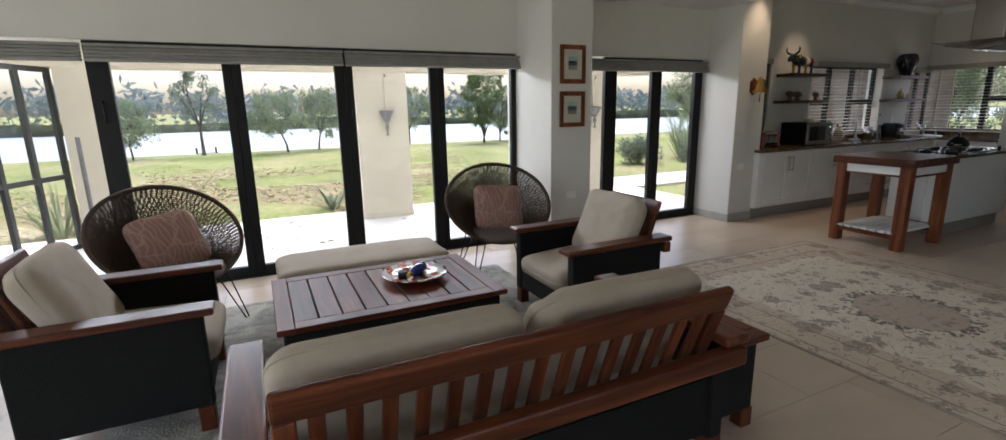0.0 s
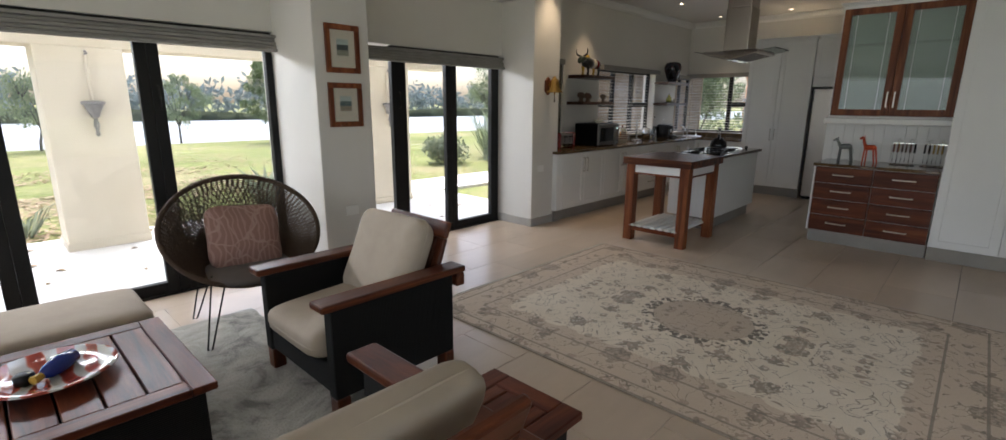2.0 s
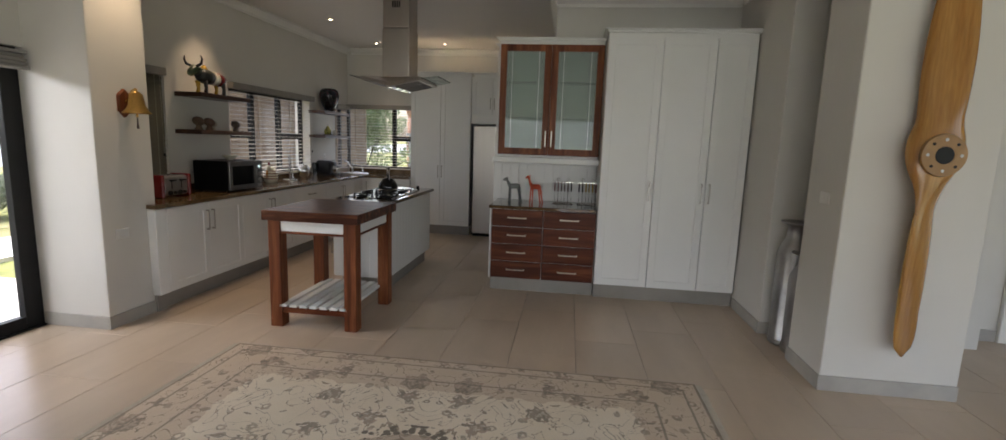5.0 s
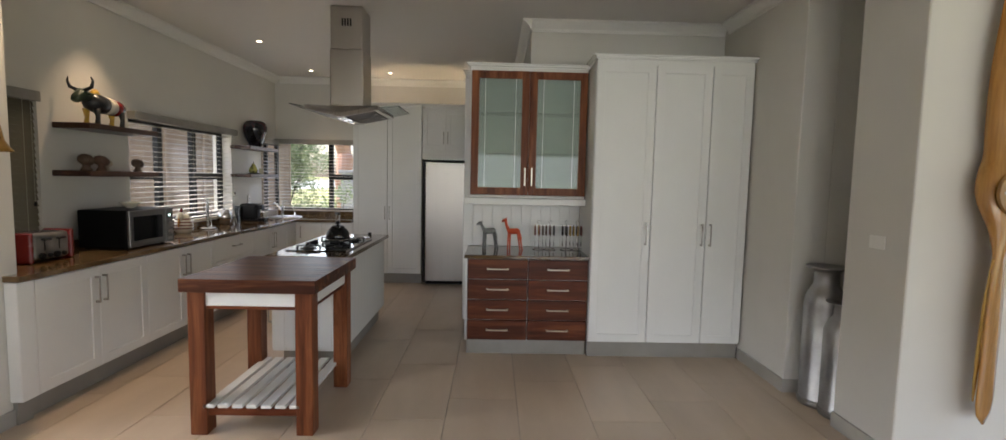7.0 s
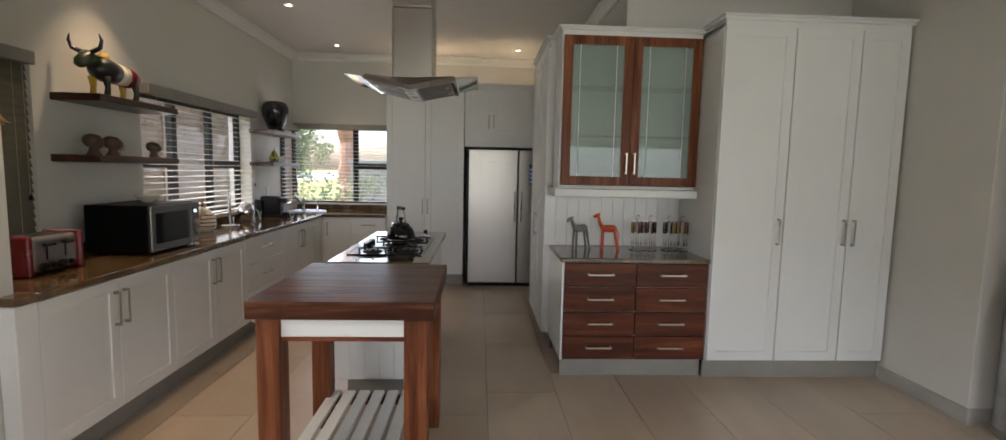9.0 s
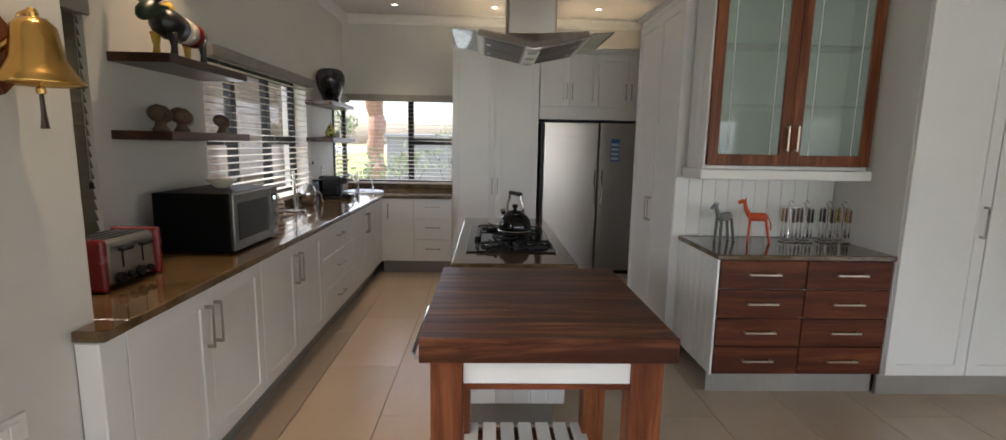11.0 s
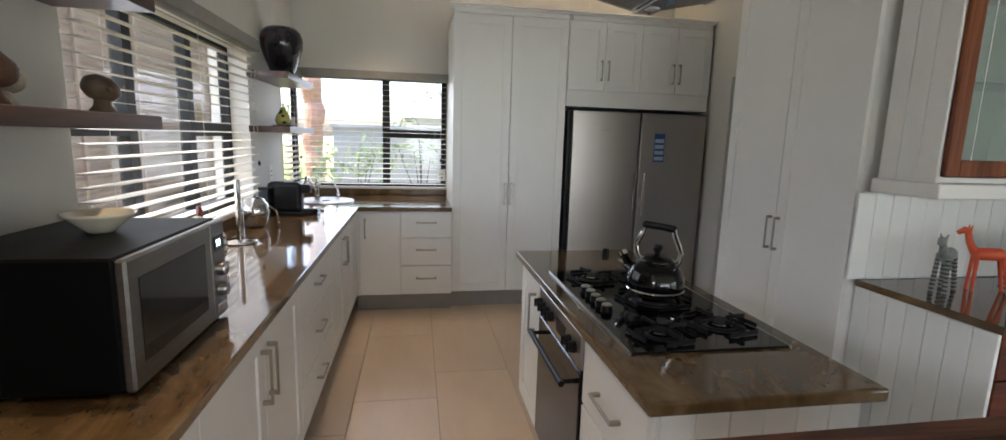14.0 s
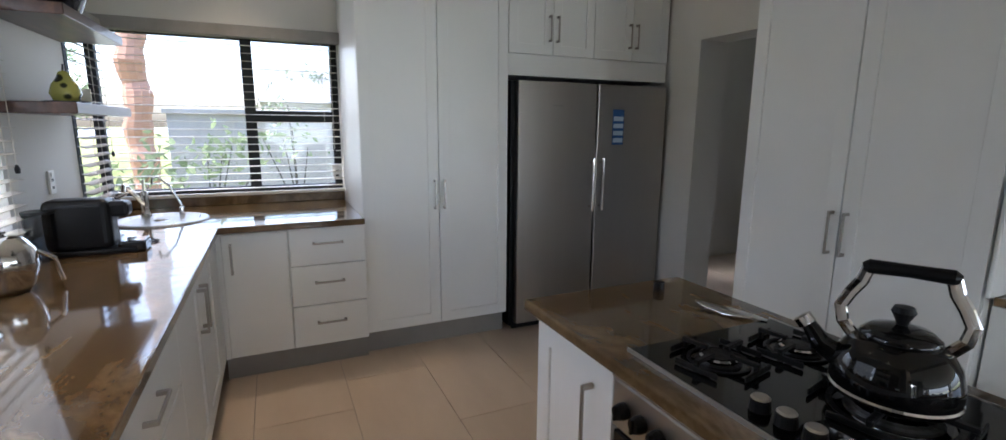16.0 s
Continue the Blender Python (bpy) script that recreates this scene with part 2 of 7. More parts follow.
TRIM = plain("white_trim", (0.74, 0.73, 0.69), (0.78, 0.77, 0.73), 2, 0.45, bump=0.03)
SKIRT = plain("stone_skirting", (0.34, 0.32, 0.29), (0.42, 0.40, 0.36), 4, 0.45, bump=0.05)
GROUT = plain("grout", (0.17, 0.15, 0.13), (0.22, 0.19, 0.16), 8, 0.9, bump=0.2)
TILE = plain("porcelain_tile", (0.48, 0.378, 0.282), (0.58, 0.466, 0.358), 1.6, 0.30, bump=0.02, fine=45, random_value=0.05, dist=0.003, rvar=0.015, stretch=(0.6, 1.8, 1), world_space=True)
PATIO = plain("patio_stone", (0.62, 0.60, 0.57), (0.70, 0.68, 0.65), 1.6, 0.55, bump=0.08)
WHITE = plain("white_lacquer", (0.74, 0.745, 0.725), (0.78, 0.785, 0.765), 1.5, 0.36, bump=0.02, fine=200, dist=0.002)
PLINTH = plain("grey_plinth", (0.25, 0.235, 0.21), (0.31, 0.29, 0.26), 3, 0.5, bump=0.05)
mt, nt, p = shader("brown_stone")
v = place(nt, (0.8, 1.3, 1))
n1 = node(nt, "TexNoise", Scale=2.2, Detail=7.0, Roughness=0.65, Distortion=1.6)
n2 = node(nt, "TexNoise", Scale=26.0, Detail=4.0)
for n in (n1, n2):
    nt.links.new(v, n.inputs["Vector"])
c1 = ramp(nt, n1.outputs["Fac"], [(0.30, (0.060, 0.035, 0.015)), (0.50, (0.115, 0.070, 0.031)), (0.60, (0.175, 0.115, 0.056)), (0.68, (0.11, 0.067, 0.031))])
c2 = ramp(nt, n2.outputs["Fac"], [(0.35, (0.7, 0.7, 0.7)), (0.65, (1.15, 1.15, 1.15))])
mx = nt.nodes.new("ShaderNodeMix")
mx.data_type, mx.blend_type = "RGBA", "MULTIPLY"
mx.inputs["Factor"].default_value = 0.6
nt.links.new(c1, mx.inputs["A"])
nt.links.new(c2, mx.inputs["B"])
nt.links.new(mx.outputs["Result"], p.inputs["Base Color"])
p.inputs["Roughness"].default_value = 0.07
p.inputs["Coat Weight"].default_value = 0.3
p.inputs["Coat Roughness"].default_value = 0.04
GRANITE = mt
KIAAT = wood("red_brown_wood", (0.045, 0.010, 0.004), (0.105, 0.025, 0.009), (0.19, 0.058, 0.020), "y", rough=0.45, coat=0.03)
KIAAT_X = wood("red_brown_wood_lengthwise", (0.045, 0.010, 0.004), (0.105, 0.025, 0.009), (0.19, 0.058, 0.020), "x", rough=0.45, coat=0.03)
KIAAT_Z = wood("red_brown_wood_upright", (0.065, 0.016, 0.006), (0.165, 0.048, 0.017), (0.33, 0.125, 0.048), "z", rough=0.45, coat=0.03)
BUTCHER = wood("dark_butcher_block", (0.030, 0.008, 0.004), (0.075, 0.019, 0.008), (0.34, 0.140, 0.058), "y", rough=0.36, coat=0.05, random_value=0.3)
SHELFWOOD = wood("dark_shelf_wood", (0.030, 0.014, 0.009), (0.065, 0.030, 0.018), (0.13, 0.06, 0.033), "x", rough=0.4)
TEAK = wood("oiled_dark_teak_lengthwise", (0.034, 0.009, 0.004), (0.090, 0.023, 0.009), (0.20, 0.058, 0.021), "x", rough=0.36, coat=0.12)
TEAK_Y = wood("oiled_dark_teak", (0.034, 0.009, 0.004), (0.090, 0.023, 0.009), (0.20, 0.058, 0.021), "y", rough=0.36, coat=0.12)
TEAK_Z = wood("oiled_dark_teak_upright", (0.034, 0.009, 0.004), (0.090, 0.023, 0.009), (0.20, 0.058, 0.021), "z", rough=0.36, coat=0.12)
TABLE_X = wood("polished_dark_teak_lengthwise", (0.034, 0.009, 0.005), (0.11, 0.026, 0.011), (0.21, 0.060, 0.023), "x", rough=0.46, coat=0.05)
TABLE_Y = wood("polished_dark_teak", (0.034, 0.009, 0.005), (0.11, 0.026, 0.011), (0.21, 0.060, 0.023), "y", rough=0.46, coat=0.05)
WICKER = woven("charcoal_wicker", (0.006, 0.006, 0.0055), (0.026, 0.024, 0.021), 38, 0.8)
RATTAN = woven("brown_rattan", (0.045, 0.028, 0.018), (0.19, 0.125, 0.08), 70)
LINEN = plain("beige_linen", (0.375, 0.31, 0.238), (0.45, 0.38, 0.30), 4, 0.9, bump=0.35, fine=420, dist=0.002)
SEATGREY = plain("grey_brown_seat_cloth", (0.115, 0.095, 0.085), (0.155, 0.13, 0.115), 5, 0.95, bump=0.3, fine=350, dist=0.002)
ALU = plain("black_aluminium", (0.007, 0.007, 0.007), (0.012, 0.0115, 0.011), 3, 0.5, bump=0.02, spec=0.25)
STEEL = plain("brushed_steel", (0.42, 0.40, 0.38), (0.50, 0.48, 0.46), 2, 0.30, 1.0, bump=0.05, fine=150, stretch=(1, 30, 1))
STEEL_V = plain("brushed_steel_upright", (0.39, 0.365, 0.335), (0.46, 0.43, 0.395), 2, 0.31, 1.0, bump=0.04, fine=120, stretch=(1, 1, 0.05))
CHROME = plain("chrome", (0.62, 0.61, 0.60), (0.68, 0.67, 0.66), 3, 0.08, 1.0, bump=0.0, rvar=0.03)
HANDLE = plain("satin_nickel", (0.36, 0.34, 0.31), (0.42, 0.40, 0.37), 6, 0.30, 1.0, bump=0.0)
BLACK = plain("black_plastic", (0.006, 0.006, 0.0065), (0.009, 0.009, 0.0095), 4, 0.35, bump=0.03, spec=0.2)
GLOSSBLACK = plain("black_enamel", (0.003, 0.003, 0.003), (0.005, 0.005, 0.005), 3, 0.06, bump=0.0, rvar=0.02, coat=0.08, spec=0.4)
IRON = plain("cast_iron", (0.004, 0.004, 0.004), (0.008, 0.008, 0.008), 10, 0.45, bump=0.2, spec=0.25)
PANE = glassy("window_glass")
FROST = milky("frosted_glass", (0.60, 0.65, 0.61), 0.58)
BRASS = plain("polished_brass", (0.60, 0.36, 0.10), (0.70, 0.44, 0.14), 5, 0.22, 1.0, bump=0.02)
BLIND = plain("grey_blind_cloth", (0.23, 0.22, 0.205), (0.29, 0.275, 0.255), 8, 0.85, bump=0.2, fine=260)
SLAT = plain("pale_blind_slat", (0.50, 0.465, 0.395), (0.58, 0.545, 0.47), 6, 0.5, bump=0.04)

# ---- the building ----
K, XE, YD = 5.12, 10.87, 5.10      # kitchen wall, end wall, sliding-door line
CL, CK = 2.69, 3.06                # ceilings of the sitting area and the kitchen
B = bmesh.new()
bx(B, -4.5, 11.2, -5.0, 5.35, -0.12, -0.008)
floor = struct("floor", B, GROUT, "beige porcelain tile floor with dark joints", "floor")

B = bmesh.new()
bx(B, -4.5, -2.6, YD - 0.02, YD + 0.25, 0, CL)
bx(B, -2.6, 2.75, YD - 0.02, YD + 0.25, 2.08, CL)
bx(B, 3.35, 5.40, YD - 0.02, YD + 0.25, 2.08, CL)
struct("wall_windows", B, PAINT, "pale plaster wall above the sliding doors", "wall")
struct("wall_pillar", box(2.60, 3.08, 4.383, YD + 0.25, 0, CL, 0.006), PAINT, "pale plastered pillar between the doors", "pillar")
struct("wall_pillar_return", box(3.08, 3.35, YD - 0.02, YD + 0.25, 0, CL), PAINT, "pale plaster return beside the pillar", "wall")
struct("wall_pier", box(5.40, 5.90, 4.56, YD + 0.085, 0, CK, 0.005), PAINT, "pale plastered pier with the bell", "pier")

# kitchen wall with its three openings
B = bmesh.new()
for x0, x1, z0, z1 in ((5.90, 6.04, 0, CK), (6.04, 6.72, 0, 1.0), (6.04, 6.72, 2.10, CK), (6.72, 7.66, 0, CK), (7.66, 9.52, 0, 1.0),
                       (7.66, 9.52, 2.08, CK), (9.52, 10.36, 0, CK), (10.36, 10.90, 0, 0.98), (10.36, 10.90, 2.05, CK)):
    struct("wall_kitchen", box(x0, x1, K, K + 0.24, z0, z1), PAINT, "warm grey plaster kitchen wall", "wall")
B = bmesh.new()
bx(B, XE, XE + 0.24, 1.2, 3.69, 0, CK)
bx(B, XE, XE + 0.24, 3.69, K + 0.24, 0, 0.98)
bx(B, XE, XE + 0.24, 3.69, K + 0.24, 2.08, CK)
struct("wall_end", B, PAINT, "warm grey plaster end wall", "wall")

# wall behind the tall units, with the doorway beside the fridge
B = bmesh.new()
bx(B, 7.76, 8.80, 1.10, 1.35, 0, CK)
bx(B, 8.80, 9.755, 1.10, 1.35, 2.075, CK)
bx(B, 9.755, XE, 1.10, 1.35, 0, CK)
struct("wall_doorway", B, PAINT, "pale plaster wall with an open doorway", "wall")
struct("wall_tall_units", box(7.76, 8.0, -0.52, 1.10, 0, CK), PAINT, "pale plaster wall behind the tall cupboards", "wall")
struct("wall_return", box(6.46, 8.0, -0.77, -0.52, 0, CK, 0.004), PAINT, "pale plaster return wall", "wall")
struct("wall_niche", box(6.46, 6.7, -2.2, -0.77, 0, CK), PAINT, "pale plaster niche wall behind the milk cans", "wall")
struct("wall_propeller", box(5.46, 5.94, -1.36, -0.545, 0, CK, 0.006), PAINT, "pale plastered pillar with the propeller", "pillar")
struct("wall_niche_back", box(5.94, 6.46, -1.42, -1.22, 0, CK), PAINT, "plaster wall at the back of the niche", "wall")
# the passage past the propeller pillar, and walls that close the room
B = bmesh.new()
bx(B, 6.7, 6.9, -5.0, -3.42, 0, CK)
bx(B, 6.7, 6.9, -3.42, -2.60, 2.0, CK)
bx(B, 6.7, 6.9, -2.60, -2.2, 0, CK)
struct("wall_passage", B, PAINT, "plaster wall of the passage", "wall")
B = bmesh.new()
for x0, x1, z0, z1 in ((-4.5, -3.2, 0, CL), (-3.2, 4.6, 0, 0.25), (-3.2, 4.6, 2.35, CL), (4.6, 6.9, 0, CK)):
    bx(B, x0, x1, -5.2, -5.0, z0, z1)
struct("wall_south", B, PAINT, "plain plaster wall with a wide window opening", "wall")
B = bmesh.new()
for y0, y1, z0, z1 in ((-5.2, -4.2, 0, CL), (-4.2, 4.4, 0, 0.15), (-4.2, 4.4, 2.35, CL), (4.4, YD + 0.25, 0, CL)):
    bx(B, -4.7, -4.5, y0, y1, z0, z1)
struct("wall_west", B, PAINT, "plain plaster wall with a wide window opening", "wall")
B = bmesh.new()
bx(B, 8.0, 11.1, -1.6, -1.4, 0, CK)
bx(B, 11.1, 11.3, -1.6, 0.35, 0, CK)
# unseen opening made for the added scullery lamp
bx(B, 11.1, 11.3, 0.35, 1.0, 0, 1.0)
bx(B, 11.1, 11.3, 0.35, 1.0, 2.0, CK)
bx(B, 11.1, 11.3, 1.0, 1.35, 0, CK)
bx(B, 8.0, 8.02, -1.4, 1.10, 0, CK)
struct("wall_scullery", B, PAINT, "plain walls of the room past the doorway", "wall")

B = bmesh.new()
bx(B, 6.9, 8.2, -4.1, -3.9, 0, CK)
bx(B, 6.9, 8.2, -2.2, -2.0, 0, CK)
bx(B, 8.2, 8.4, -4.1, -2.0, 0, CK)
struct("wall_store", B, PAINT, "plain walls of the dark room off the passage", "wall")
struct("baseboard_passage", box(6.685, 6.70, -5.0, -3.53, 0, 0.10, 0.003), SKIRT, "stone skirting in the passage", "baseboard")

struct("ceiling", box(-4.7, 5.42, -5.2, YD + 0.25, CL, CL + 0.12), CEILING, "white plaster ceiling of the sitting area", "ceiling")
struct("ceiling_kitchen", box(5.42, 11.3, -5.2, K + 0.24, CK, CK + 0.12), CEILING, "white plaster kitchen ceiling", "ceiling")
struct("ceiling_bulkhead", box(5.36, 5.42, -5.2, YD + 0.25, CL + 0.12, CK + 0.12), CEILING, "white bulkhead between the ceilings", "ceiling")


def cornice(name, p0, p1, inward):
    """Stepped plaster cornice from p0 to p1 (x, y); inward: unit vector into the room."""
    B = bmesh.new()
    d = Vector((p1[0] - p0[0], p1[1] - p0[1], 0))
    n = Vector((inward[0], inward[1], 0))
    prof = [(0, -0.10), (0.018, -0.10), (0.022, -0.075), (0.05, -0.045), (0.068, -0.03), (0.085, -0.022), (0.085, 0), (0, 0)]
    a = [B.verts.new(Vector((p0[0], p0[1], CK - 0.002)) + n * (u + 0.002) + Vector((0, 0, v))) for u, v in prof]
    b = [B.verts.new(Vector((p0[0], p0[1], CK - 0.002)) + d + n * (u + 0.002) + Vector((0, 0, v))) for u, v in prof]
    for i in range(len(prof)):
        j = (i + 1) % len(prof)
        B.faces.new((a[i], b[i], b[j], a[j]))
    B.faces.new(a)
    B.faces.new(b[::-1])
    bmesh.ops.recalc_face_normals(B, faces=B.faces)
    return struct(name, B, TRIM, "white stepped plaster cornice", "cornice")


cornice("trim_cornice_kitchen", (5.9, K), (XE, K), (0, -1))
cornice("trim_cornice_end", (XE, 1.36), (XE, K - 0.09), (-1, 0))
cornice("trim_cornice_units", (7.76, -0.51), (7.76, 1.35), (-1, 0))
cornice("trim_cornice_doorway", (7.67, 1.35), (XE - 0.09, 1.35), (0, 1))
cornice("trim_cornice_return", (6.46, -0.52), (7.66, -0.52), (0, 1))

# stone skirting
for n, (x0, x1, y0, y1) in enumerate(((2.585, 3.095, 4.368, 4.383), (2.585, 2.60, 4.383, 5.1), (3.08, 3.095, 4.383, 5.1), (5.385, 5.90, 4.545, 4.56), (5.385, 5.40, 4.56, 5.12),
                                      (6.445, 7.14, -0.52, -0.505), (6.445, 6.46, -1.2, -0.52), (5.445, 5.94, -0.545, -0.53), (5.445, 5.46, -1.36, -0.545), (6.685, 6.70, -5, -2.2),
                                      (9.755, 10.05, 1.35, 1.365))):
    struct("baseboard_%d" % (n + 1), box(x0, x1, y0, y1, 0, 0.10, 0.003), SKIRT, "grey stone skirting tile", "skirting")


# ---- sliding doors ----
def door_leaf(name, x0, x1, post, post_end, z1=2.08):
    d = thing(name, (x0, YD + 0.06, 0), "black aluminium framed glass sliding door", "sliding door", "sliding doors")
    d["kind"] = "structure"
    w = x1 - x0
    part("frame_post", box(0, post, -0.03, 0.03, 0.0, z1, 0.004), ALU, d)
    part("frame_post", box(w - post_end, w, -0.03, 0.03, 0.0, z1, 0.004), ALU, d)
    part("bottom_rail", box(post, w - post_end, -0.03, 0.03, 0.0, 0.10, 0.003), ALU, d)
    part("top_rail", box(post, w - post_end, -0.03, 0.03, z1 - 0.08, z1, 0.003), ALU, d)
    g = part("pane", box(post, w - post_end, -0.004, 0.004, 0.10, z1 - 0.08), PANE, d)
    g.visible_shadow = False
    B = tube([(post * 0.5, -0.035, 1.62), (post * 0.5, -0.06, 1.60), (post * 0.5, -0.06, 1.47), (post * 0.5, -0.035, 1.45)], 0.007, 6)
    part("door_handle", B, ALU, d)
    return d


door_leaf("door_1", -1.175, -0.167, 0.15, 0.073)
door_leaf("door_2", -0.166, 0.77, 0.074, 0.082)
door_leaf("door_3", 0.771, 1.69, 0.082, 0.078)
door_leaf("door_4", 1.691, 2.60, 0.076, 0.06)
door_leaf("door_5", 3.805, 4.612, 0.178, 0.080)
door_leaf("door_6", 4.613, 5.395, 0.082, 0.13)
B = bmesh.new()
bx(B, -2.6, 2.6, YD, YD + 0.16, -0.006, 0.012, 0.003)
bx(B, 3.35, 5.4, YD, YD + 0.16, -0.006, 0.012, 0.003)
struct("trim_door_track", B, ALU, "black aluminium door track", "track")


def roman_blind(name, x0, x1):
    b = thing(name, (x0, YD - 0.025, 1.915), "pulled-up grey cloth roman blind", "blind", "roman blinds")
    for k in range(4):
        B = bmesh.new()
        bx(B, 0, x1 - x0, -0.075 + 0.008 * (k % 2) + 0.012 * k, 0.0, 0.028 * k, 0.028 * k + 0.026, 0.008, 2)
        part("fold", B, BLIND, b)
    part("headrail", box(0, x1 - x0, -0.055, 0.0, 0.112, 0.135, 0.003), BLIND, b)


roman_blind("roman_blind", -2.75, -1.17)
roman_blind("roman_blind", -1.15, 0.76)
roman_blind("roman_blind", 0.78, 2.60)
roman_blind("roman_blind", 3.16, 5.38)


# ---- kitchen windows with slatted blinds ----
def window(name, w, z0, z1, mull, transom, m):
    """A window in its own plane (x along the wall, y out); mull: uprights; transom: (x0, x1, z)."""
    o = thing(name, (0, 0, 0), "black aluminium framed kitchen window", "window")
    o.matrix_basis = m
    o["kind"] = "structure"
    f = 0.05
    for x0 in (0, w - f):
        part("window_frame", box(x0, x0 + f, -0.02, 0.03, z0, z1), ALU, o)
    for z in (z0, z1 - f):
        part("window_frame", box(f, w - f, -0.02, 0.03, z, z + f), ALU, o)
    for x in mull:
        part("mullion", box(x - 0.035, x + 0.035, -0.022, 0.032, z0 + f, z1 - f), ALU, o)
    for x0, x1, z in transom:
        part("transom", box(x0, x1, -0.021, 0.031, z - 0.04, z + 0.04), ALU, o)
    g = part("pane", box(f, w - f, 0.0, 0.006, z0 + f, z1 - f), PANE, o)
    g.visible_shadow = False
    return o


def slat_blind(name, w, z0, z1, m, tilt=8.0, pitch=0.050, label="pale wooden slatted blind under a grey pelmet", deep=0.045, slat_material=SLAT):
    o = thing(name, (0, 0, 0), label, "blind", "slatted blinds")
    o.matrix_basis = m
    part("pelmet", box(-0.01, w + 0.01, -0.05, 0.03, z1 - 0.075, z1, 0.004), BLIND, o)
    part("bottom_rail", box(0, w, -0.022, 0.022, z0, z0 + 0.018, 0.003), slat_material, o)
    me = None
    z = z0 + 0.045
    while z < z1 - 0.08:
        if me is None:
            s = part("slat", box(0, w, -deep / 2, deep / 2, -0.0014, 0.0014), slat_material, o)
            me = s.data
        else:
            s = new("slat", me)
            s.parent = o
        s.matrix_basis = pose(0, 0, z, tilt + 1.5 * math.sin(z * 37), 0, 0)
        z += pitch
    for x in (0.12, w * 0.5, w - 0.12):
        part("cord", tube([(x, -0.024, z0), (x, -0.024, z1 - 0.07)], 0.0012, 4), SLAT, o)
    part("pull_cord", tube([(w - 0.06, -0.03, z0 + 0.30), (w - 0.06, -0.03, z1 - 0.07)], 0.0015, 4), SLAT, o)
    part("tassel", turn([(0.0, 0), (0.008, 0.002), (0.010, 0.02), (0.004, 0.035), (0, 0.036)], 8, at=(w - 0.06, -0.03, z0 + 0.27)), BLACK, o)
    return o


window("window_1", 0.68, 1.0, 2.10, (), (), pose(6.04, K + 0.14, 0))
window("window_2", 1.86, 1.0, 2.08, (0.625, 1.24), ((0.05, 0.59, 1.507), (1.275, 1.81, 1.507)), pose(7.66, K + 0.14, 0))
window("window_3", 1.49, 0.98, 2.08, (0.895,), ((0.895, 1.44, 1.52),), pose(XE + 0.10, 5.18, 0, 0, 0, -90))
window("window_4", 0.50, 0.98, 2.05, (), (), pose(10.36, K + 0.14, 0))
# window_1 slats get a dark olive colour for the shade on the shut blind
slat_blind("slatted_blind", 0.70, 1.0, 2.13, pose(6.03, K + 0.03, 0), tilt=74, deep=0.062, label="tilted shut slatted blind with shade in its colour", slat_material=plain("olive_shadow_slat", (0.10, 0.09, 0.06), (0.14, 0.125, 0.085), 6, 0.5, bump=0.04))
slat_blind("slatted_blind", 1.87, 1.0, 2.11, pose(7.65, K - 0.035, 0), tilt=4, deep=0.05)
slat_blind("slatted_blind", 1.41, 0.985, 2.10, pose(XE - 0.035, 5.10, 0, 0, 0, -90), tilt=4, deep=0.04)
slat_blind("slatted_blind", 0.50, 0.99, 2.07, pose(10.34, K - 0.03, 0), tilt=14, slat_material=plain("umber_slat", (0.10, 0.085, 0.07), (0.15, 0.13, 0.11), 6, 0.5, bump=0.04))

# ---- downlights ----
LAMP = glowing("warm_lamp", (1.0, 0.78, 0.52), 6.0)


def downlight(x, y, z, watts):
    o = thing("downlight", (x, y, z), "lit warm recessed ceiling downlight", "ceiling light", "downlights")
    part("bezel", turn([(0.024, -0.002), (0.024, -0.010), (0.046, -0.008), (0.046, -0.0015)], 24), CHROME, o)
    part("bulb", turn([(0, -0.004), (0.023, -0.004), (0.023, -0.002)], 20), LAMP, o)
    if watts:
        ld = bpy.data.lights.new("downlight_beam", "SPOT")
        ld.energy, ld.color, ld.spot_size, ld.spot_blend, ld.shadow_soft_size = watts, (1.0, 0.74, 0.46), radians(75), 0.8, 0.03
        lo = new("downlight_beam", ld)
        lo.matrix_basis = pose(x, y, z - 0.02)
        tagged(lo, "downlight beam", "light", "", "structure")


for x, y, w in ((7.2, 4.75, 9), (8.75, 4.38, 6), (10.32, 4.36, 6), (10.33, 3.22, 6), (10.29, 2.04, 6)):
    downlight(x, y, CK, w)
downlight(5.66, 4.34, CK, 11)

# ---- kitchen units ----
def face_m(x, y, z, rz):
    return pose(x, y, z, 0, 0, rz)


def shaker(parent, name, w, h, m, handle=None, material=None, hmat=None):
    """A framed door, w by h, in its own plane (x across, z up, facing -y), with its bar handle at (x, z, length, upright)."""
    B = bmesh.new()
    s, e = min(0.07, w * 0.2), 0.0015

    def ring(i, y):
        return [B.verts.new(q) for q in ((i, y, i), (w - i, y, i), (w - i, y, h - i), (i, y, h - i))]
    loops = [ring(e, 0.004), ring(e, -0.0185), ring(e + 0.0015, -0.020), ring(s - 0.0015, -0.020), ring(s, -0.0185), ring(s + 0.001, -0.012)]
    for a, b in zip(loops, loops[1:]):
        for k in range(4):
            B.faces.new((a[k], b[k], b[(k + 1) % 4], a[(k + 1) % 4]))
    B.faces.new(loops[0])
    B.faces.new(loops[-1][::-1])
    bmesh.ops.recalc_face_normals(B, faces=B.faces)
    d = part(name, B, material or WHITE, parent, m=m)
    if handle:
        bar(d, *handle, material=hmat)
    return d


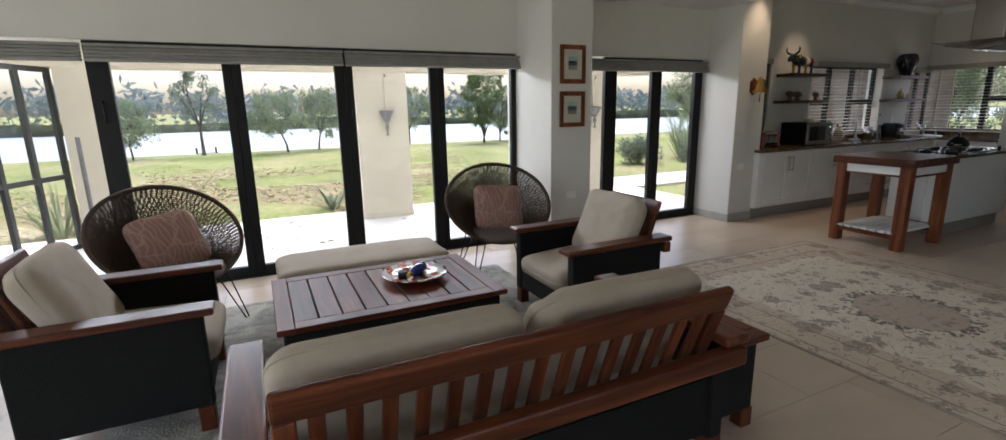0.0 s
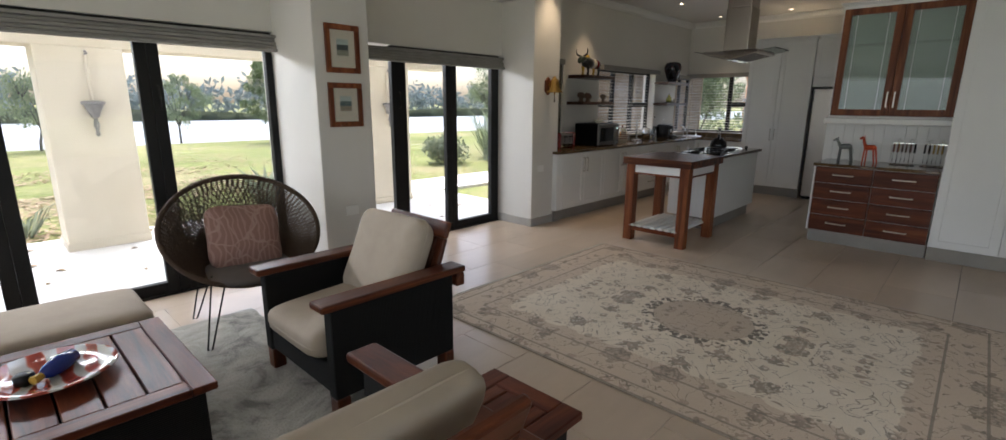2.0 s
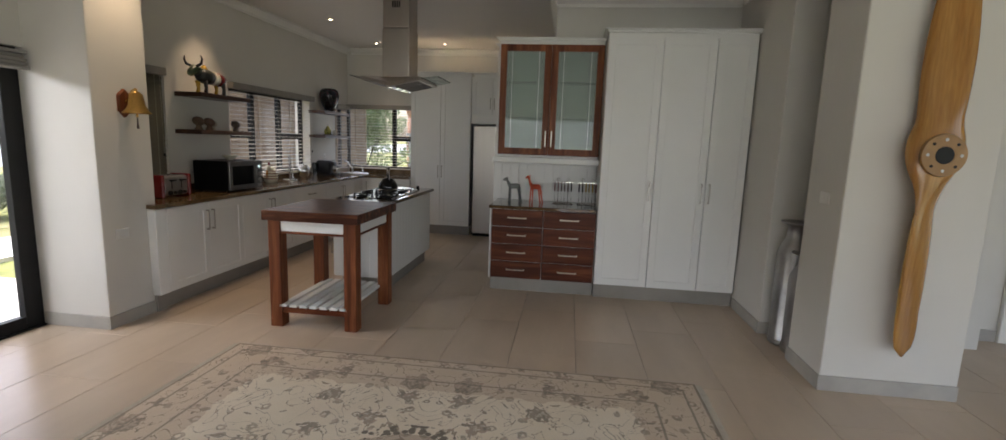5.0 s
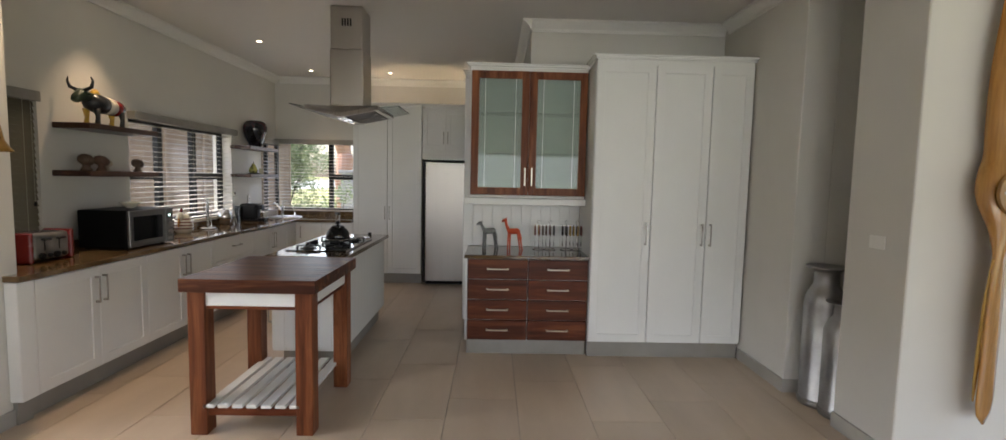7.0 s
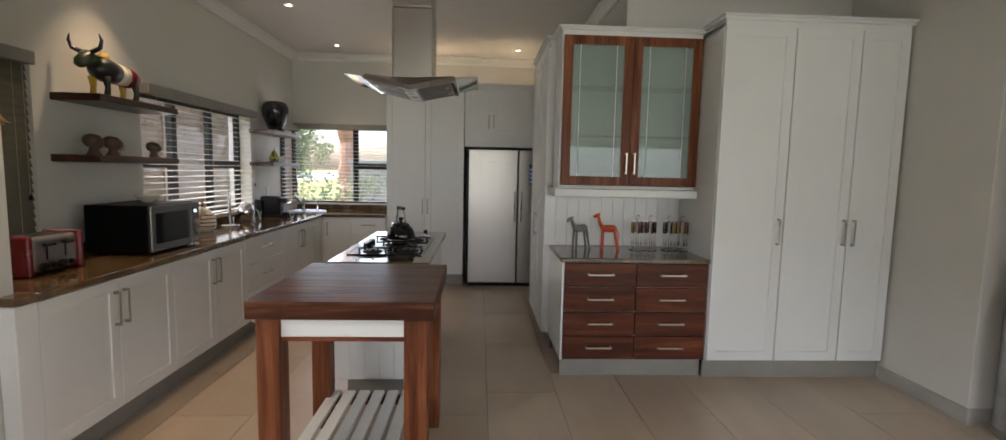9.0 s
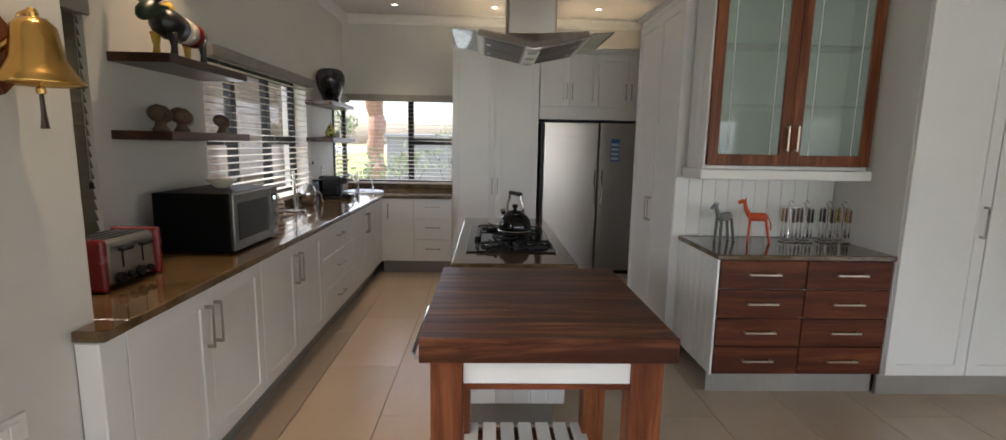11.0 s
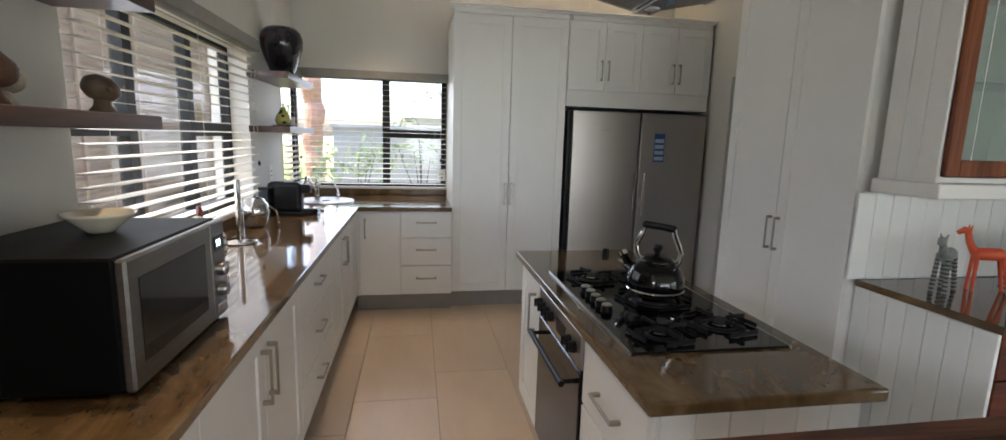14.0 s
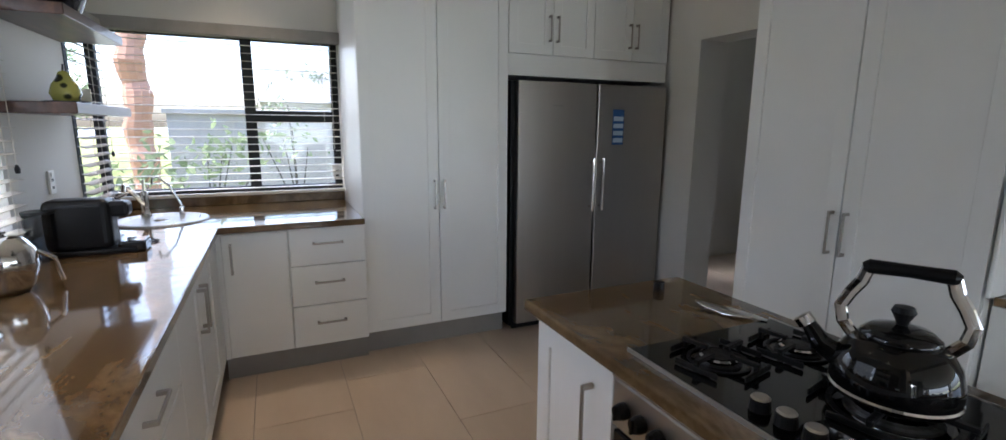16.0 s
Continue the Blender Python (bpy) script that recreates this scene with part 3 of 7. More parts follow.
def slab(parent, name, w, h, m, handle=None, material=None, hmat=None):
    d = part(name, box(0.002, w - 0.002, -0.020, 0.004, 0.002, h - 0.002, 0.0025), material or WHITE, parent, m=m)
    if handle:
        bar(d, *handle, material=hmat)
    return d


def bar(door, x, z, length, upright=True, material=None):
    B = bmesh.new()
    a = length / 2
    if upright:
        bx(B, x - 0.006, x + 0.006, -0.054, -0.046, z - a, z + a, 0.002)
        for k in (-a, a - 0.014):
            bx(B, x - 0.006, x + 0.006, -0.048, -0.018, z + k, z + k + 0.014, 0.001)
    else:
        bx(B, x - a, x + a, -0.054, -0.046, z - 0.006, z + 0.006, 0.002)
        for k in (-a, a - 0.014):
            bx(B, x + k, x + k + 0.014, -0.048, -0.018, z - 0.006, z + 0.006, 0.001)
    part("handle", B, material or HANDLE, door, "satin metal bar handle")


CT, SB = 0.918, 0.893   # counter and sideboard heights
# base units along the window wall
FY = 4.50


def base_unit(x0, x1, fronts, label):
    u = thing("base_cabinet", (x0, FY, 0), label, "cabinet", "base cabinets along the window wall")
    w = x1 - x0
    part("body", box(0, w, 0.004, K - FY - 0.004, 0.15, CT - 0.04), WHITE, u)
    part("plinth", box(0, w, 0.06, 0.08, 0.0, 0.15), PLINTH, u)
    if fronts == "drawers":
        for z, h in ((0.152, 0.243), (0.398, 0.243), (0.644, 0.235)):
            slab(u, "drawer", w, h, pose(0, 0, z), (w / 2, h / 2 + 0.01, 0.17, False))
    elif fronts == "filler":
        slab(u, "panel", w, CT - 0.197, pose(0, 0, 0.152))
    else:
        h = CT - 0.045 - 0.152
        shaker(u, "door", w / 2, h, pose(0, 0, 0.152), (w / 2 - 0.035, h - 0.16, 0.19, True))
        shaker(u, "door", w / 2, h, pose(w / 2, 0, 0.152), (0.035, h - 0.16, 0.19, True))
    return u


base_unit(5.92, 6.92, "doors", "white base cabinet with two framed doors")
base_unit(6.92, 7.92, "doors", "white base cabinet with two framed doors")
base_unit(7.92, 8.74, "drawers", "white base cabinet with three drawers")
base_unit(8.74, 9.76, "doors", "white base cabinet with two framed doors")
base_unit(9.76, 9.99, "filler", "narrow white filler panel between the kitchen units")
u = thing("end_panel", (5.80, FY, 0), "white end panel of the kitchen units", "panel")
part("board", box(0, 0.118, -0.02, 0.056, 0.15, CT - 0.04, 0.004), WHITE, u)
part("plinth", box(0.02, 0.118, 0.03, 0.056, 0, 0.15), PLINTH, u)
# short run under the end window
u = thing("base_cabinet", (10.02, 4.485, 0), "white base cabinet with one door and three drawers", "cabinet")
part("body", box(0.004, XE - 10.024, -0.80, 0.0, 0.15, CT - 0.04), WHITE, u)
part("plinth", box(0.05, 0.07, -0.80, 0.0, 0, 0.15), PLINTH, u)
part("corner_post", box(-0.02, 0.004, -0.03, 0.018, 0.15, CT - 0.042), WHITE, u)
h = CT - 0.045 - 0.152
slab(u, "door", 0.335, h, pose(0, -0.03, 0.152, 0, 0, -90), (0.045, h - 0.14, 0.17, True))
for z, hh in ((0.152, 0.253), (0.407, 0.243), (0.652, 0.226)):
    slab(u, "drawer", 0.43, hh, pose(0, -0.367, z, 0, 0, -90), (0.215, hh / 2 + 0.02, 0.17, False))

# L-shaped stone worktop with an upstand
B = bmesh.new()
bx(B, 5.795, 5.905, 4.455, 4.556, CT - 0.036, CT, 0.004, 2)
bx(B, 5.905, 9.96, 4.455, K - 0.002, CT - 0.036, CT, 0.006, 2)
bx(B, 9.958, XE - 0.002, 3.69, K - 0.002, CT - 0.0362, CT - 0.0002, 0.006, 2)
wt = thing("worktop", (0, 0, 0), "polished brown stone worktop with an upstand", "worktop")
part("stone_slab", B, GRANITE, wt)
part("upstand", box(5.905, 6.0, K - 0.03, K - 0.002, CT, CT + 0.09, 0.004), GRANITE, wt)
part("upstand", box(6.0, 10.36, K - 0.022, K - 0.002, CT, CT + 0.06, 0.003), GRANITE, wt)
part("upstand", box(XE - 0.022, XE - 0.002, 3.69, 5.09, CT, CT + 0.06, 0.003), GRANITE, wt)


# ---- pantry and the cupboards above the fridge ----
def crown(parent, pts, z, drop=0.07):
    """A white moulded top edge along plan points, stepping outwards."""
    for (x0, x1, y0, y1) in pts:
        B = bmesh.new()
        bx(B, x0, x1, y0, y1, z - drop, z - drop * 0.45, 0.004)
        bx(B, x0 - 0.018, x1 + 0.018, y0 - 0.018, y1 + 0.018, z - drop * 0.45, z - 0.014, 0.006)
        bx(B, x0 - 0.032, x1 + 0.032, y0 - 0.032, y1 + 0.032, z - 0.014, z, 0.004)
        part("crown_moulding", B, WHITE, parent)


u = thing("pantry_cupboard", (10.07, 3.685, 0), "tall white pantry cupboard with two doors", "cupboard")
part("body", box(0.004, XE - 10.075, -0.97, 0, 0.15, 2.52), WHITE, u)
part("plinth", box(0.05, 0.07, -0.97, 0, 0, 0.15), PLINTH, u)
shaker(u, "door", 0.484, 2.35, pose(0, 0, 0.155, 0, 0, -90), (0.484 - 0.03, 0.875, 0.19, True))
shaker(u, "door", 0.484, 2.35, pose(0, -0.486, 0.155, 0, 0, -90), (0.03, 0.875, 0.19, True))
crown(u, [(-0.01, 0.05, -0.97, 0.0)], 2.585)
u = thing("over_fridge_cupboard", (10.08, 2.71, 1.80), "white cupboards with four doors above the fridge", "cupboard")
part("body", box(0.004, XE - 10.085, -1.335, -0.002, 0.0, 0.72), WHITE, u)
part("rail", box(-0.012, 0.004, -1.335, -0.002, 0.0, 0.135), WHITE, u)
for k in range(4):
    shaker(u, "door", 0.333, 0.57, pose(0, -0.002 - 0.3335 * k, 0.14, 0, 0, -90), (0.333 - 0.03 if k % 2 == 0 else 0.03, 0.17, 0.17, True))
crown(u, [(-0.01, 0.05, -1.335, -0.035)], 0.785)

fr = thing("double_fridge", (10.03, 2.70, 0), "brushed steel double door fridge with a blue note", "fridge")
part("body", box(0.05, XE - 10.05, -1.30, -0.02, 0.03, 1.77), BLACK, fr)
part("kick_strip", box(0.06, 0.08, -1.28, -0.05, 0.0, 0.06), BLACK, fr)
for k, y in enumerate((-0.05, -0.685)):
    d = part("door", box(-0.012, 0.05, y - 0.62, y, 0.06, 1.765, 0.008, 2), STEEL_V, fr)
    yy = y - 0.62 + 0.035 if k == 0 else y - 0.035
    B = tube([(-0.055, yy, 0.86), (-0.055, yy, 1.24)], 0.011, 10)
    tb(B, [(-0.012, yy, 0.89), (-0.055, yy, 0.89)], 0.008, 8)
    tb(B, [(-0.012, yy, 1.21), (-0.055, yy, 1.21)], 0.008, 8)
    part("handle", B, CHROME, d)
    if k == 0:
        part("badge", box(-0.0145, -0.012, y - 0.34, y - 0.26, 1.60, 1.612), HANDLE, d)
NOTEBLUE = plain("blue_note_paper", (0.02, 0.09, 0.30), (0.04, 0.13, 0.38), 9, 0.6, bump=0.0)
NOTELIGHT = plain("pale_note_paper", (0.45, 0.58, 0.70), (0.52, 0.64, 0.75), 9, 0.6, bump=0.0)
n = part("note", box(-0.0145, -0.0125, -0.915, -0.815, 1.335, 1.59), NOTEBLUE, fr, "blue printed note stuck to the door")
for k in range(4):
    part("printed_line", box(-0.0165, -0.0148, -0.908, -0.822, 1.352 + 0.052 * k, 1.384 + 0.052 * k), NOTELIGHT, n)

# ---- side pantry facing the island ----
u = thing("side_pantry", (7.765, 1.955, 0), "tall white pantry cupboard facing the island", "cupboard")
part("body", box(0.0, 1.01, -0.600, -0.004, 0.14, 2.52), WHITE, u)
part("plinth", box(0.0, 1.01, -0.08, -0.06, 0, 0.14), PLINTH, u)
shaker(u, "door", 0.505, 2.36, pose(1.01, 0, 0.145, 0, 0, 180), (0.505 - 0.03, 0.875, 0.19, True))
shaker(u, "door", 0.503, 2.36, pose(0.503, 0, 0.145, 0, 0, 180), (0.03, 0.875, 0.19, True))
crown(u, [(0.0, 1.01, -0.05, 0.01)], 2.585)

# ---- tall cupboards ----
u = thing("tall_cupboard", (7.14, 0.835, 0), "tall white three-door cupboard with a moulded top", "cupboard")
part("body", box(0.004, 0.615, -1.34, 0, 0.14, 2.55), WHITE, u)
part("plinth", box(0.03, 0.05, -1.34, 0.0, 0, 0.14), PLINTH, u)
y = -0.004
for w, hd in ((0.503, (0.503 - 0.04, 0.96, 0.19, True)), (0.475, (0.475 - 0.035, 0.96, 0.19, True)), (0.348, (0.035, 0.96, 0.19, True))):
    shaker(u, "door", w, 2.39, pose(0, y, 0.145, 0, 0, -90), hd)
    y -= w + 0.004
crown(u, [(-0.02, 0.60, -1.335, 0.0)], 2.61, 0.085)

# ---- drawers with the glass-fronted cabinet above ----
u = thing("drawer_chest", (7.16, 1.90, 0), "white drawer chest with eight red-brown wooden drawers", "drawers")
part("body", box(0.004, 0.595, -1.055, -0.002, 0.14, 0.859), WHITE, u)
part("plinth", box(0.045, 0.065, -1.055, 0, 0, 0.14), PLINTH, u)
for k in range(7):
    part("side_board", box(-0.018 + 0.088 * k, 0.0675 + 0.088 * k, -0.0, 0.016, 0.14, 0.859, 0.003), WHITE, u)
for r in range(4):
    for c in range(2):
        slab(u, "drawer", 0.524, 0.1765, pose(0, -0.004 - 0.526 * c, 0.143 + 0.179 * r, 0, 0, -90), (0.262, 0.095, 0.19, False), KIAAT_X,
             plain("brushed_gold_steel", (0.55, 0.48, 0.38), (0.62, 0.55, 0.45), 5, 0.3, 1.0, bump=0.0) if (r, c) == (0, 0) else bpy.data.materials["brushed_gold_steel"])
u = thing("sideboard_worktop", (7.122, 1.925, SB), "polished brown stone top of the drawer chest", "worktop")
part("stone_slab", box(0, 0.630, -1.08, 0, -0.032, 0.0, 0.006, 2), GRANITE, u)
u = thing("back_panelling", (0, 0, 0), "white tongue-and-groove panelling behind the sideboard", "panelling")
for k in range(12):
    part("board", box(7.742, 7.756, 0.842 + 0.0945 * k, 0.9355 + 0.0945 * k, SB + 0.002, 1.31, 0.003), WHITE, u)

u = thing("glass_cabinet", (7.462, 1.90, 1.35), "wall cabinet with two wood-framed glass doors", "cabinet")
B = bmesh.new()
bx(B, 0.004, 0.262, -1.055, -1.035, 0.05, 1.20)
bx(B, 0.004, 0.262, -0.02, -0.0, 0.05, 1.20)
bx(B, 0.245, 0.262, -1.035, -0.02, 0.05, 1.20)
bx(B, 0.004, 0.262, -1.055, 0.0, 0.03, 0.05)
bx(B, 0.004, 0.262, -1.055, 0.0, 1.18, 1.20)
part("body", B, WHITE, u)
for k in range(3):
    part("side_board", box(-0.002 + 0.088 * k, 0.085 + 0.088 * k, 0.0, 0.014, 0.0, 1.20, 0.003), WHITE, u)
part("ledge", box(-0.05, 0.262, -1.06, 0.045, -0.035, 0.028, 0.008, 2), WHITE, u)
CLEAR = milky("cabinet_glass", (0.66, 0.74, 0.69), 0.24)
for k in range(2):
    y0 = -0.002 - 0.527 * k
    w, hh, s = 0.525, 1.115, 0.068
    d = part("door_frame", bx(bx(bx(bx(bmesh.new(), 0, s, -0.022, 0.0, 0, hh, 0.003), w - s, w, -0.022, 0.0, 0, hh, 0.003), s, w - s, -0.022, 0.0, 0, s, 0.003), s, w - s, -0.022, 0.0, hh - s, hh, 0.003), KIAAT_Z, u, "red-brown wooden door frame", pose(0, y0, 0.055, 0, 0, -90))
    part("pane", box(s - 0.008, w - s + 0.008, -0.012, -0.006, s - 0.008, hh - s + 0.008), CLEAR, d, "clear greenish glass pane").visible_shadow = False
    for x in (s + 0.055, w - s - 0.058):
        part("etched_line", box(x, x + 0.003, -0.0135, -0.0125, s, hh - s), bpy.data.materials["white_trim"], d)
    bar(d, w - 0.03 if k == 0 else 0.03, 0.17, 0.16, True, bpy.data.materials["brushed_gold_steel"])
for z in (0.43, 0.80):
    part("shelf", box(0.03, 0.24, -1.03, -0.025, z, z + 0.008), glassy("shelf_glass", (0.62, 0.72, 0.66)) if z < 0.5 else bpy.data.materials["shelf_glass"], u)
part("label", box(0.06, 0.064, -0.36, -0.30, 0.09, 0.23), TRIM, u)
crown(u, [(-0.012, 0.24, -1.055, 0.012)], 1.235)

# ---- island with hob and oven ----
IX0, IX1, IY0, IY1 = 6.735, 8.315, 2.82, 3.462
isl = thing("kitchen_island", (IX0, IY0, 0), "white kitchen island with tongue-and-groove sides", "island")
lx, ly = IX1 - IX0, IY1 - IY0
part("body", box(0.05, lx - 0.05, 0.055, ly - 0.05, 0.15, CT - 0.04), WHITE, isl)
part("plinth", box(0.09, lx - 0.09, 0.09, ly - 0.11, 0, 0.15), PLINTH, isl)
for k in range(15):
    part("side_board", box(0.047 + 0.0990 * k, 0.1450 + 0.0990 * k, 0.038, 0.055, 0.15, CT - 0.041, 0.003), WHITE, isl)
for k in range(6):
    part("end_board", box(0.034, 0.05, 0.04 + 0.0925 * k, 0.1315 + 0.0925 * k, 0.15, CT - 0.041, 0.003), WHITE, isl)
h = CT - 0.05 - 0.152
shaker(isl, "door", 0.39, h, pose(lx - 0.05, ly - 0.05, 0.152, 0, 0, 180), (0.30, h - 0.17, 0.19, True))
slab(isl, "drawer", 0.47, 0.22, pose(0.53, ly - 0.05, 0.63, 0, 0, 180), (0.235, 0.11, 0.17, False))
shaker(isl, "door", 0.47, 0.47, pose(0.53, ly - 0.05, 0.152, 0, 0, 180), (0.46, 0.30, 0.17, True))
u = thing("island_worktop", (IX0, IY0, CT), "polished brown stone island worktop with rounded corners", "worktop")
part("stone_slab", box(0, lx, 0, ly, -0.036, 0, 0.008, 3), GRANITE, u)

ov = thing("oven", (7.275, IY1 - 0.05, 0.166), "built-in steel oven with black knobs", "oven")
part("control_panel", box(0, 0.59, 0.0, 0.028, 0.57, 0.695, 0.004), STEEL, ov)
part("door_glass", box(0.005, 0.585, 0.0, 0.026, -0.003, 0.56, 0.004), GLOSSBLACK, ov)
part("trim", box(0.0, 0.59, 0.0, 0.034, 0.70, 0.712, 0.003), CHROME, ov)
B = tube([(0.05, 0.075, 0.50), (0.54, 0.075, 0.50)], 0.012, 10)
tb(B, [(0.07, 0.02, 0.50), (0.07, 0.075, 0.50)], 0.009, 8)
tb(B, [(0.52, 0.02, 0.50), (0.52, 0.075, 0.50)], 0.009, 8)
part("door_handle", B, BLACK, ov)
for k in (0.06, 0.12, 0.36, 0.42, 0.48, 0.54):
    B = turn([(0.0, 0.0), (0.021, 0.0), (0.021, 0.012), (0.017, 0.026), (0, 0.027)], 16)
    bx(B, -0.004, 0.004, -0.018, 0.018, 0.02, 0.034, 0.002)
    part("knob", B, BLACK, ov, m=pose(k, 0.029, 0.632, -90))
part("display", box(0.18, 0.30, 0.028, 0.030, 0.60, 0.655), BLACK, ov)

hb = thing("gas_hob", (6.99, 2.898, CT), "black glass gas hob with five burners", "hob")
part("glass_plate", box(0, 0.876, 0, 0.497, 0.0, 0.008, 0.002), GLOSSBLACK, hb)
for y in (-0.004, 0.4975):
    part("steel_edge", box(-0.004, 0.880, y, y + 0.0035, 0, 0.010), STEEL, hb)
for bxx, byy, rr, g in ((0.175, 0.118, 0.040, 0.104), (0.118, 0.350, 0.034, 0.094), (0.445, 0.215, 0.056, 0.125), (0.70, 0.128, 0.036, 0.098), (0.738, 0.350, 0.036, 0.096)):
    b = part("burner", turn([(0, 0.008), (rr * 1.45, 0.008), (rr * 1.4, 0.012), (rr, 0.014), (rr, 0.022), (rr * 0.9, 0.026), (0, 0.027)], 24, at=(bxx, byy, 0)), IRON, hb)
    part("flame_ring", turn([(rr * 1.02, 0.012), (rr * 1.2, 0.013), (rr * 1.22, 0.022), (rr * 1.04, 0.025)], 24, at=(bxx, byy, 0)), CHROME, b)
    part("drip_ring", turn([(rr * 1.75, 0.0082), (rr * 1.95, 0.010), (rr * 1.95, 0.013), (rr * 1.75, 0.013)], 28, at=(bxx, byy, 0)), IRON, b)
    for q in range(4):
        B = bmesh.new()
        bx(B, rr * 0.75, g, -0.0065, 0.0065, 0.027, 0.0375, 0.002)
        bx(B, g - 0.013, g - 0.001, -0.0055, 0.0055, 0.008, 0.036, 0.0015)
        bx(B, g - 0.006, g, -g * 0.55, g * 0.55, 0.010, 0.024, 0.002)
        part("pan_support", B, IRON, b, m=pose(bxx, byy, 0, 0, 0, 90 * q + 12))
for k in range(5):
    part("knob", turn([(0.0, 0.032), (0.016, 0.032), (0.019, 0.029), (0.021, 0.010), (0.021, 0.008)][::-1], 18, at=(0.335 + 0.055 * k, 0.440, 0)), BLACK, hb, m=None)
    part("knob_cap", turn([(0.0165, 0.0315), (0.0185, 0.033), (0.0150, 0.0365), (0, 0.037)], 18, at=(0.335 + 0.055 * k, 0.440, 0)), HANDLE, hb, "satin steel knob cap")

# ---- extractor hood ----
hd = thing("extractor_hood", (7.61, 3.025, 2.06), "steel island extractor hood with glass wings", "extractor hood")
part("chimney", bx(bx(bmesh.new(), -0.15, 0.15, -0.15, 0.15, 0.11, 0.62, 0.012, 2), -0.145, 0.145, -0.145, 0.145, 0.62, CK - 2.062, 0.012, 2), STEEL_V, hd)
for k in range(4):
    part("vent_slot", box(-0.150, -0.144, -0.045 + 0.024 * k, -0.031 + 0.024 * k, 0.82, 0.885), BLACK, hd)
HALF, RISE = 0.33, 0.070           # each wing's reach and its rise from the middle line


def wing_sheet(near, far, a, b, lift, thick):
    """A flat sheet that lies along the rising wings, near and far are its ends in x at reaches a and b."""
    B = bmesh.new()
    rows = []
    for q, (xa, xb) in ((a, near), (b, far)):
        z = RISE * abs(q) / HALF + lift
        rows.append([B.verts.new((x, q, z + h)) for x in (xa, xb) for h in (0, thick)])
    (p0, p1, p2, p3), (q0, q1, q2, q3) = rows
    for f in ((p0, p2, q2, q0), (p1, q1, q3, p3), (p0, q0, q1, p1), (p2, p3, q3, q2), (p0, p1, p3, p2), (q0, q2, q3, q1)):
        B.faces.new(f)
    bmesh.ops.recalc_face_normals(B, faces=B.faces)
    return B


B = bmesh.new()
low = [B.verts.new((x, y, RISE * abs(y) / HALF)) for x in (-0.32, 0.32) for y in (-HALF, 0, HALF)]
top = [B.verts.new((x * 0.96, y * 0.96, RISE * abs(y) / HALF + 0.035)) for x in (-0.32, 0.32) for y in (-HALF, 0, HALF)]
cap = [B.verts.new((x, y, 0.115)) for x in (-0.16, 0.16) for y in (-0.17, 0, 0.17)]
for k in (0, 1):
    B.faces.new((low[k], low[k + 1], low[k + 4], low[k + 3]))
    B.faces.new((cap[k], cap[k + 3], cap[k + 4], cap[k + 1]))
loop = (0, 1, 2, 5, 4, 3)
for lo, hi in ((low, top), (top, cap)):
    for k in range(6):
        i, j = loop[k], loop[(k + 1) % 6]
        B.faces.new((lo[i], lo[j], hi[j], hi[i]))
bmesh.ops.recalc_face_normals(B, faces=B.faces)
part("canopy", B, STEEL, hd)
FILTER = plain("filter_mesh_steel", (0.20, 0.195, 0.19), (0.30, 0.29, 0.28), 60, 0.5, 1.0, bump=0.5, fine=300)
for s_ in (-1, 1):
    for x0, x1 in ((-0.285, -0.01), (0.01, 0.285)):
        f = part("grease_filter", wing_sheet((x0, x1), (x0, x1), s_ * 0.055, s_ * 0.285, -0.006, 0.005), FILTER, hd)
        part("filter_catch", wing_sheet((x0 + 0.115, x0 + 0.165), (x0 + 0.115, x0 + 0.165), s_ * 0.25, s_ * 0.275, -0.010, 0.004), CHROME, f)
    part("end_rail", wing_sheet((-0.32, 0.32), (-0.32, 0.32), s_ * 0.295, s_ * 0.325, -0.008, 0.007), CHROME, hd)
LAMPGLASS = plain("hood_lamp_glass", (0.5, 0.5, 0.48), (0.6, 0.6, 0.58), 5, 0.2, bump=0.0)
part("lamp_strip", box(-0.30, 0.30, -0.045, 0.045, -0.008, 0.012, 0.003), CHROME, hd)
for x in (-0.2, 0.0, 0.2):
    part("lamp", turn([(0, -0.012), (0.028, -0.012), (0.033, -0.0085)], 16, at=(x, 0, 0)), LAMPGLASS, hd)
HOODGLASS = glassy("hood_glass", (0.72, 0.78, 0.76))
for s_ in (-1, 1):
    g = part("glass_wing", wing_sheet((-0.33, 0.33), (-0.23, 0.33), s_ * 0.335, s_ * 0.48, 0.012, 0.006), HOODGLASS, hd, "flat clear glass wing with cut corners")
    part("glass_edge", wing_sheet((-0.23, 0.33), (-0.23, 0.33), s_ * 0.4805, s_ * 0.4825, 0.011, 0.008), BLACK, g)

# ---- butcher's trolley ----
tr = thing("butchers_trolley", (5.70, 2.70, 0), "wooden kitchen trolley with a dark block top and slatted shelf", "trolley")
tw, td, th = 0.86, 0.78, 0.943
for k in range(13):
    part("block_stave", box(tw / 13 * k + 0.0002, tw / 13 * (k + 1) - 0.0002, 0, td, th - 0.078, th, 0.0012), BUTCHER, tr)
for x in (0.03, tw - 0.13):
    for y in (0.03, td - 0.13):
        part("leg", box(x, x + 0.10, y, y + 0.10, 0, th - 0.078, 0.004), KIAAT_Z, tr)
for x in (0.045, tw - 0.067):
    part("white_rail", box(x, x + 0.022, 0.13, td - 0.13, th - 0.165, th - 0.08, 0.002), WHITE, tr)
    part("lower_rail", box(x, x + 0.03, 0.13, td - 0.13, th - 0.185, th - 0.166, 0.002), KIAAT, tr)
    part("shelf_bearer", box(x, x + 0.03, 0.13, td - 0.13, 0.115, 0.165, 0.002), KIAAT, tr)
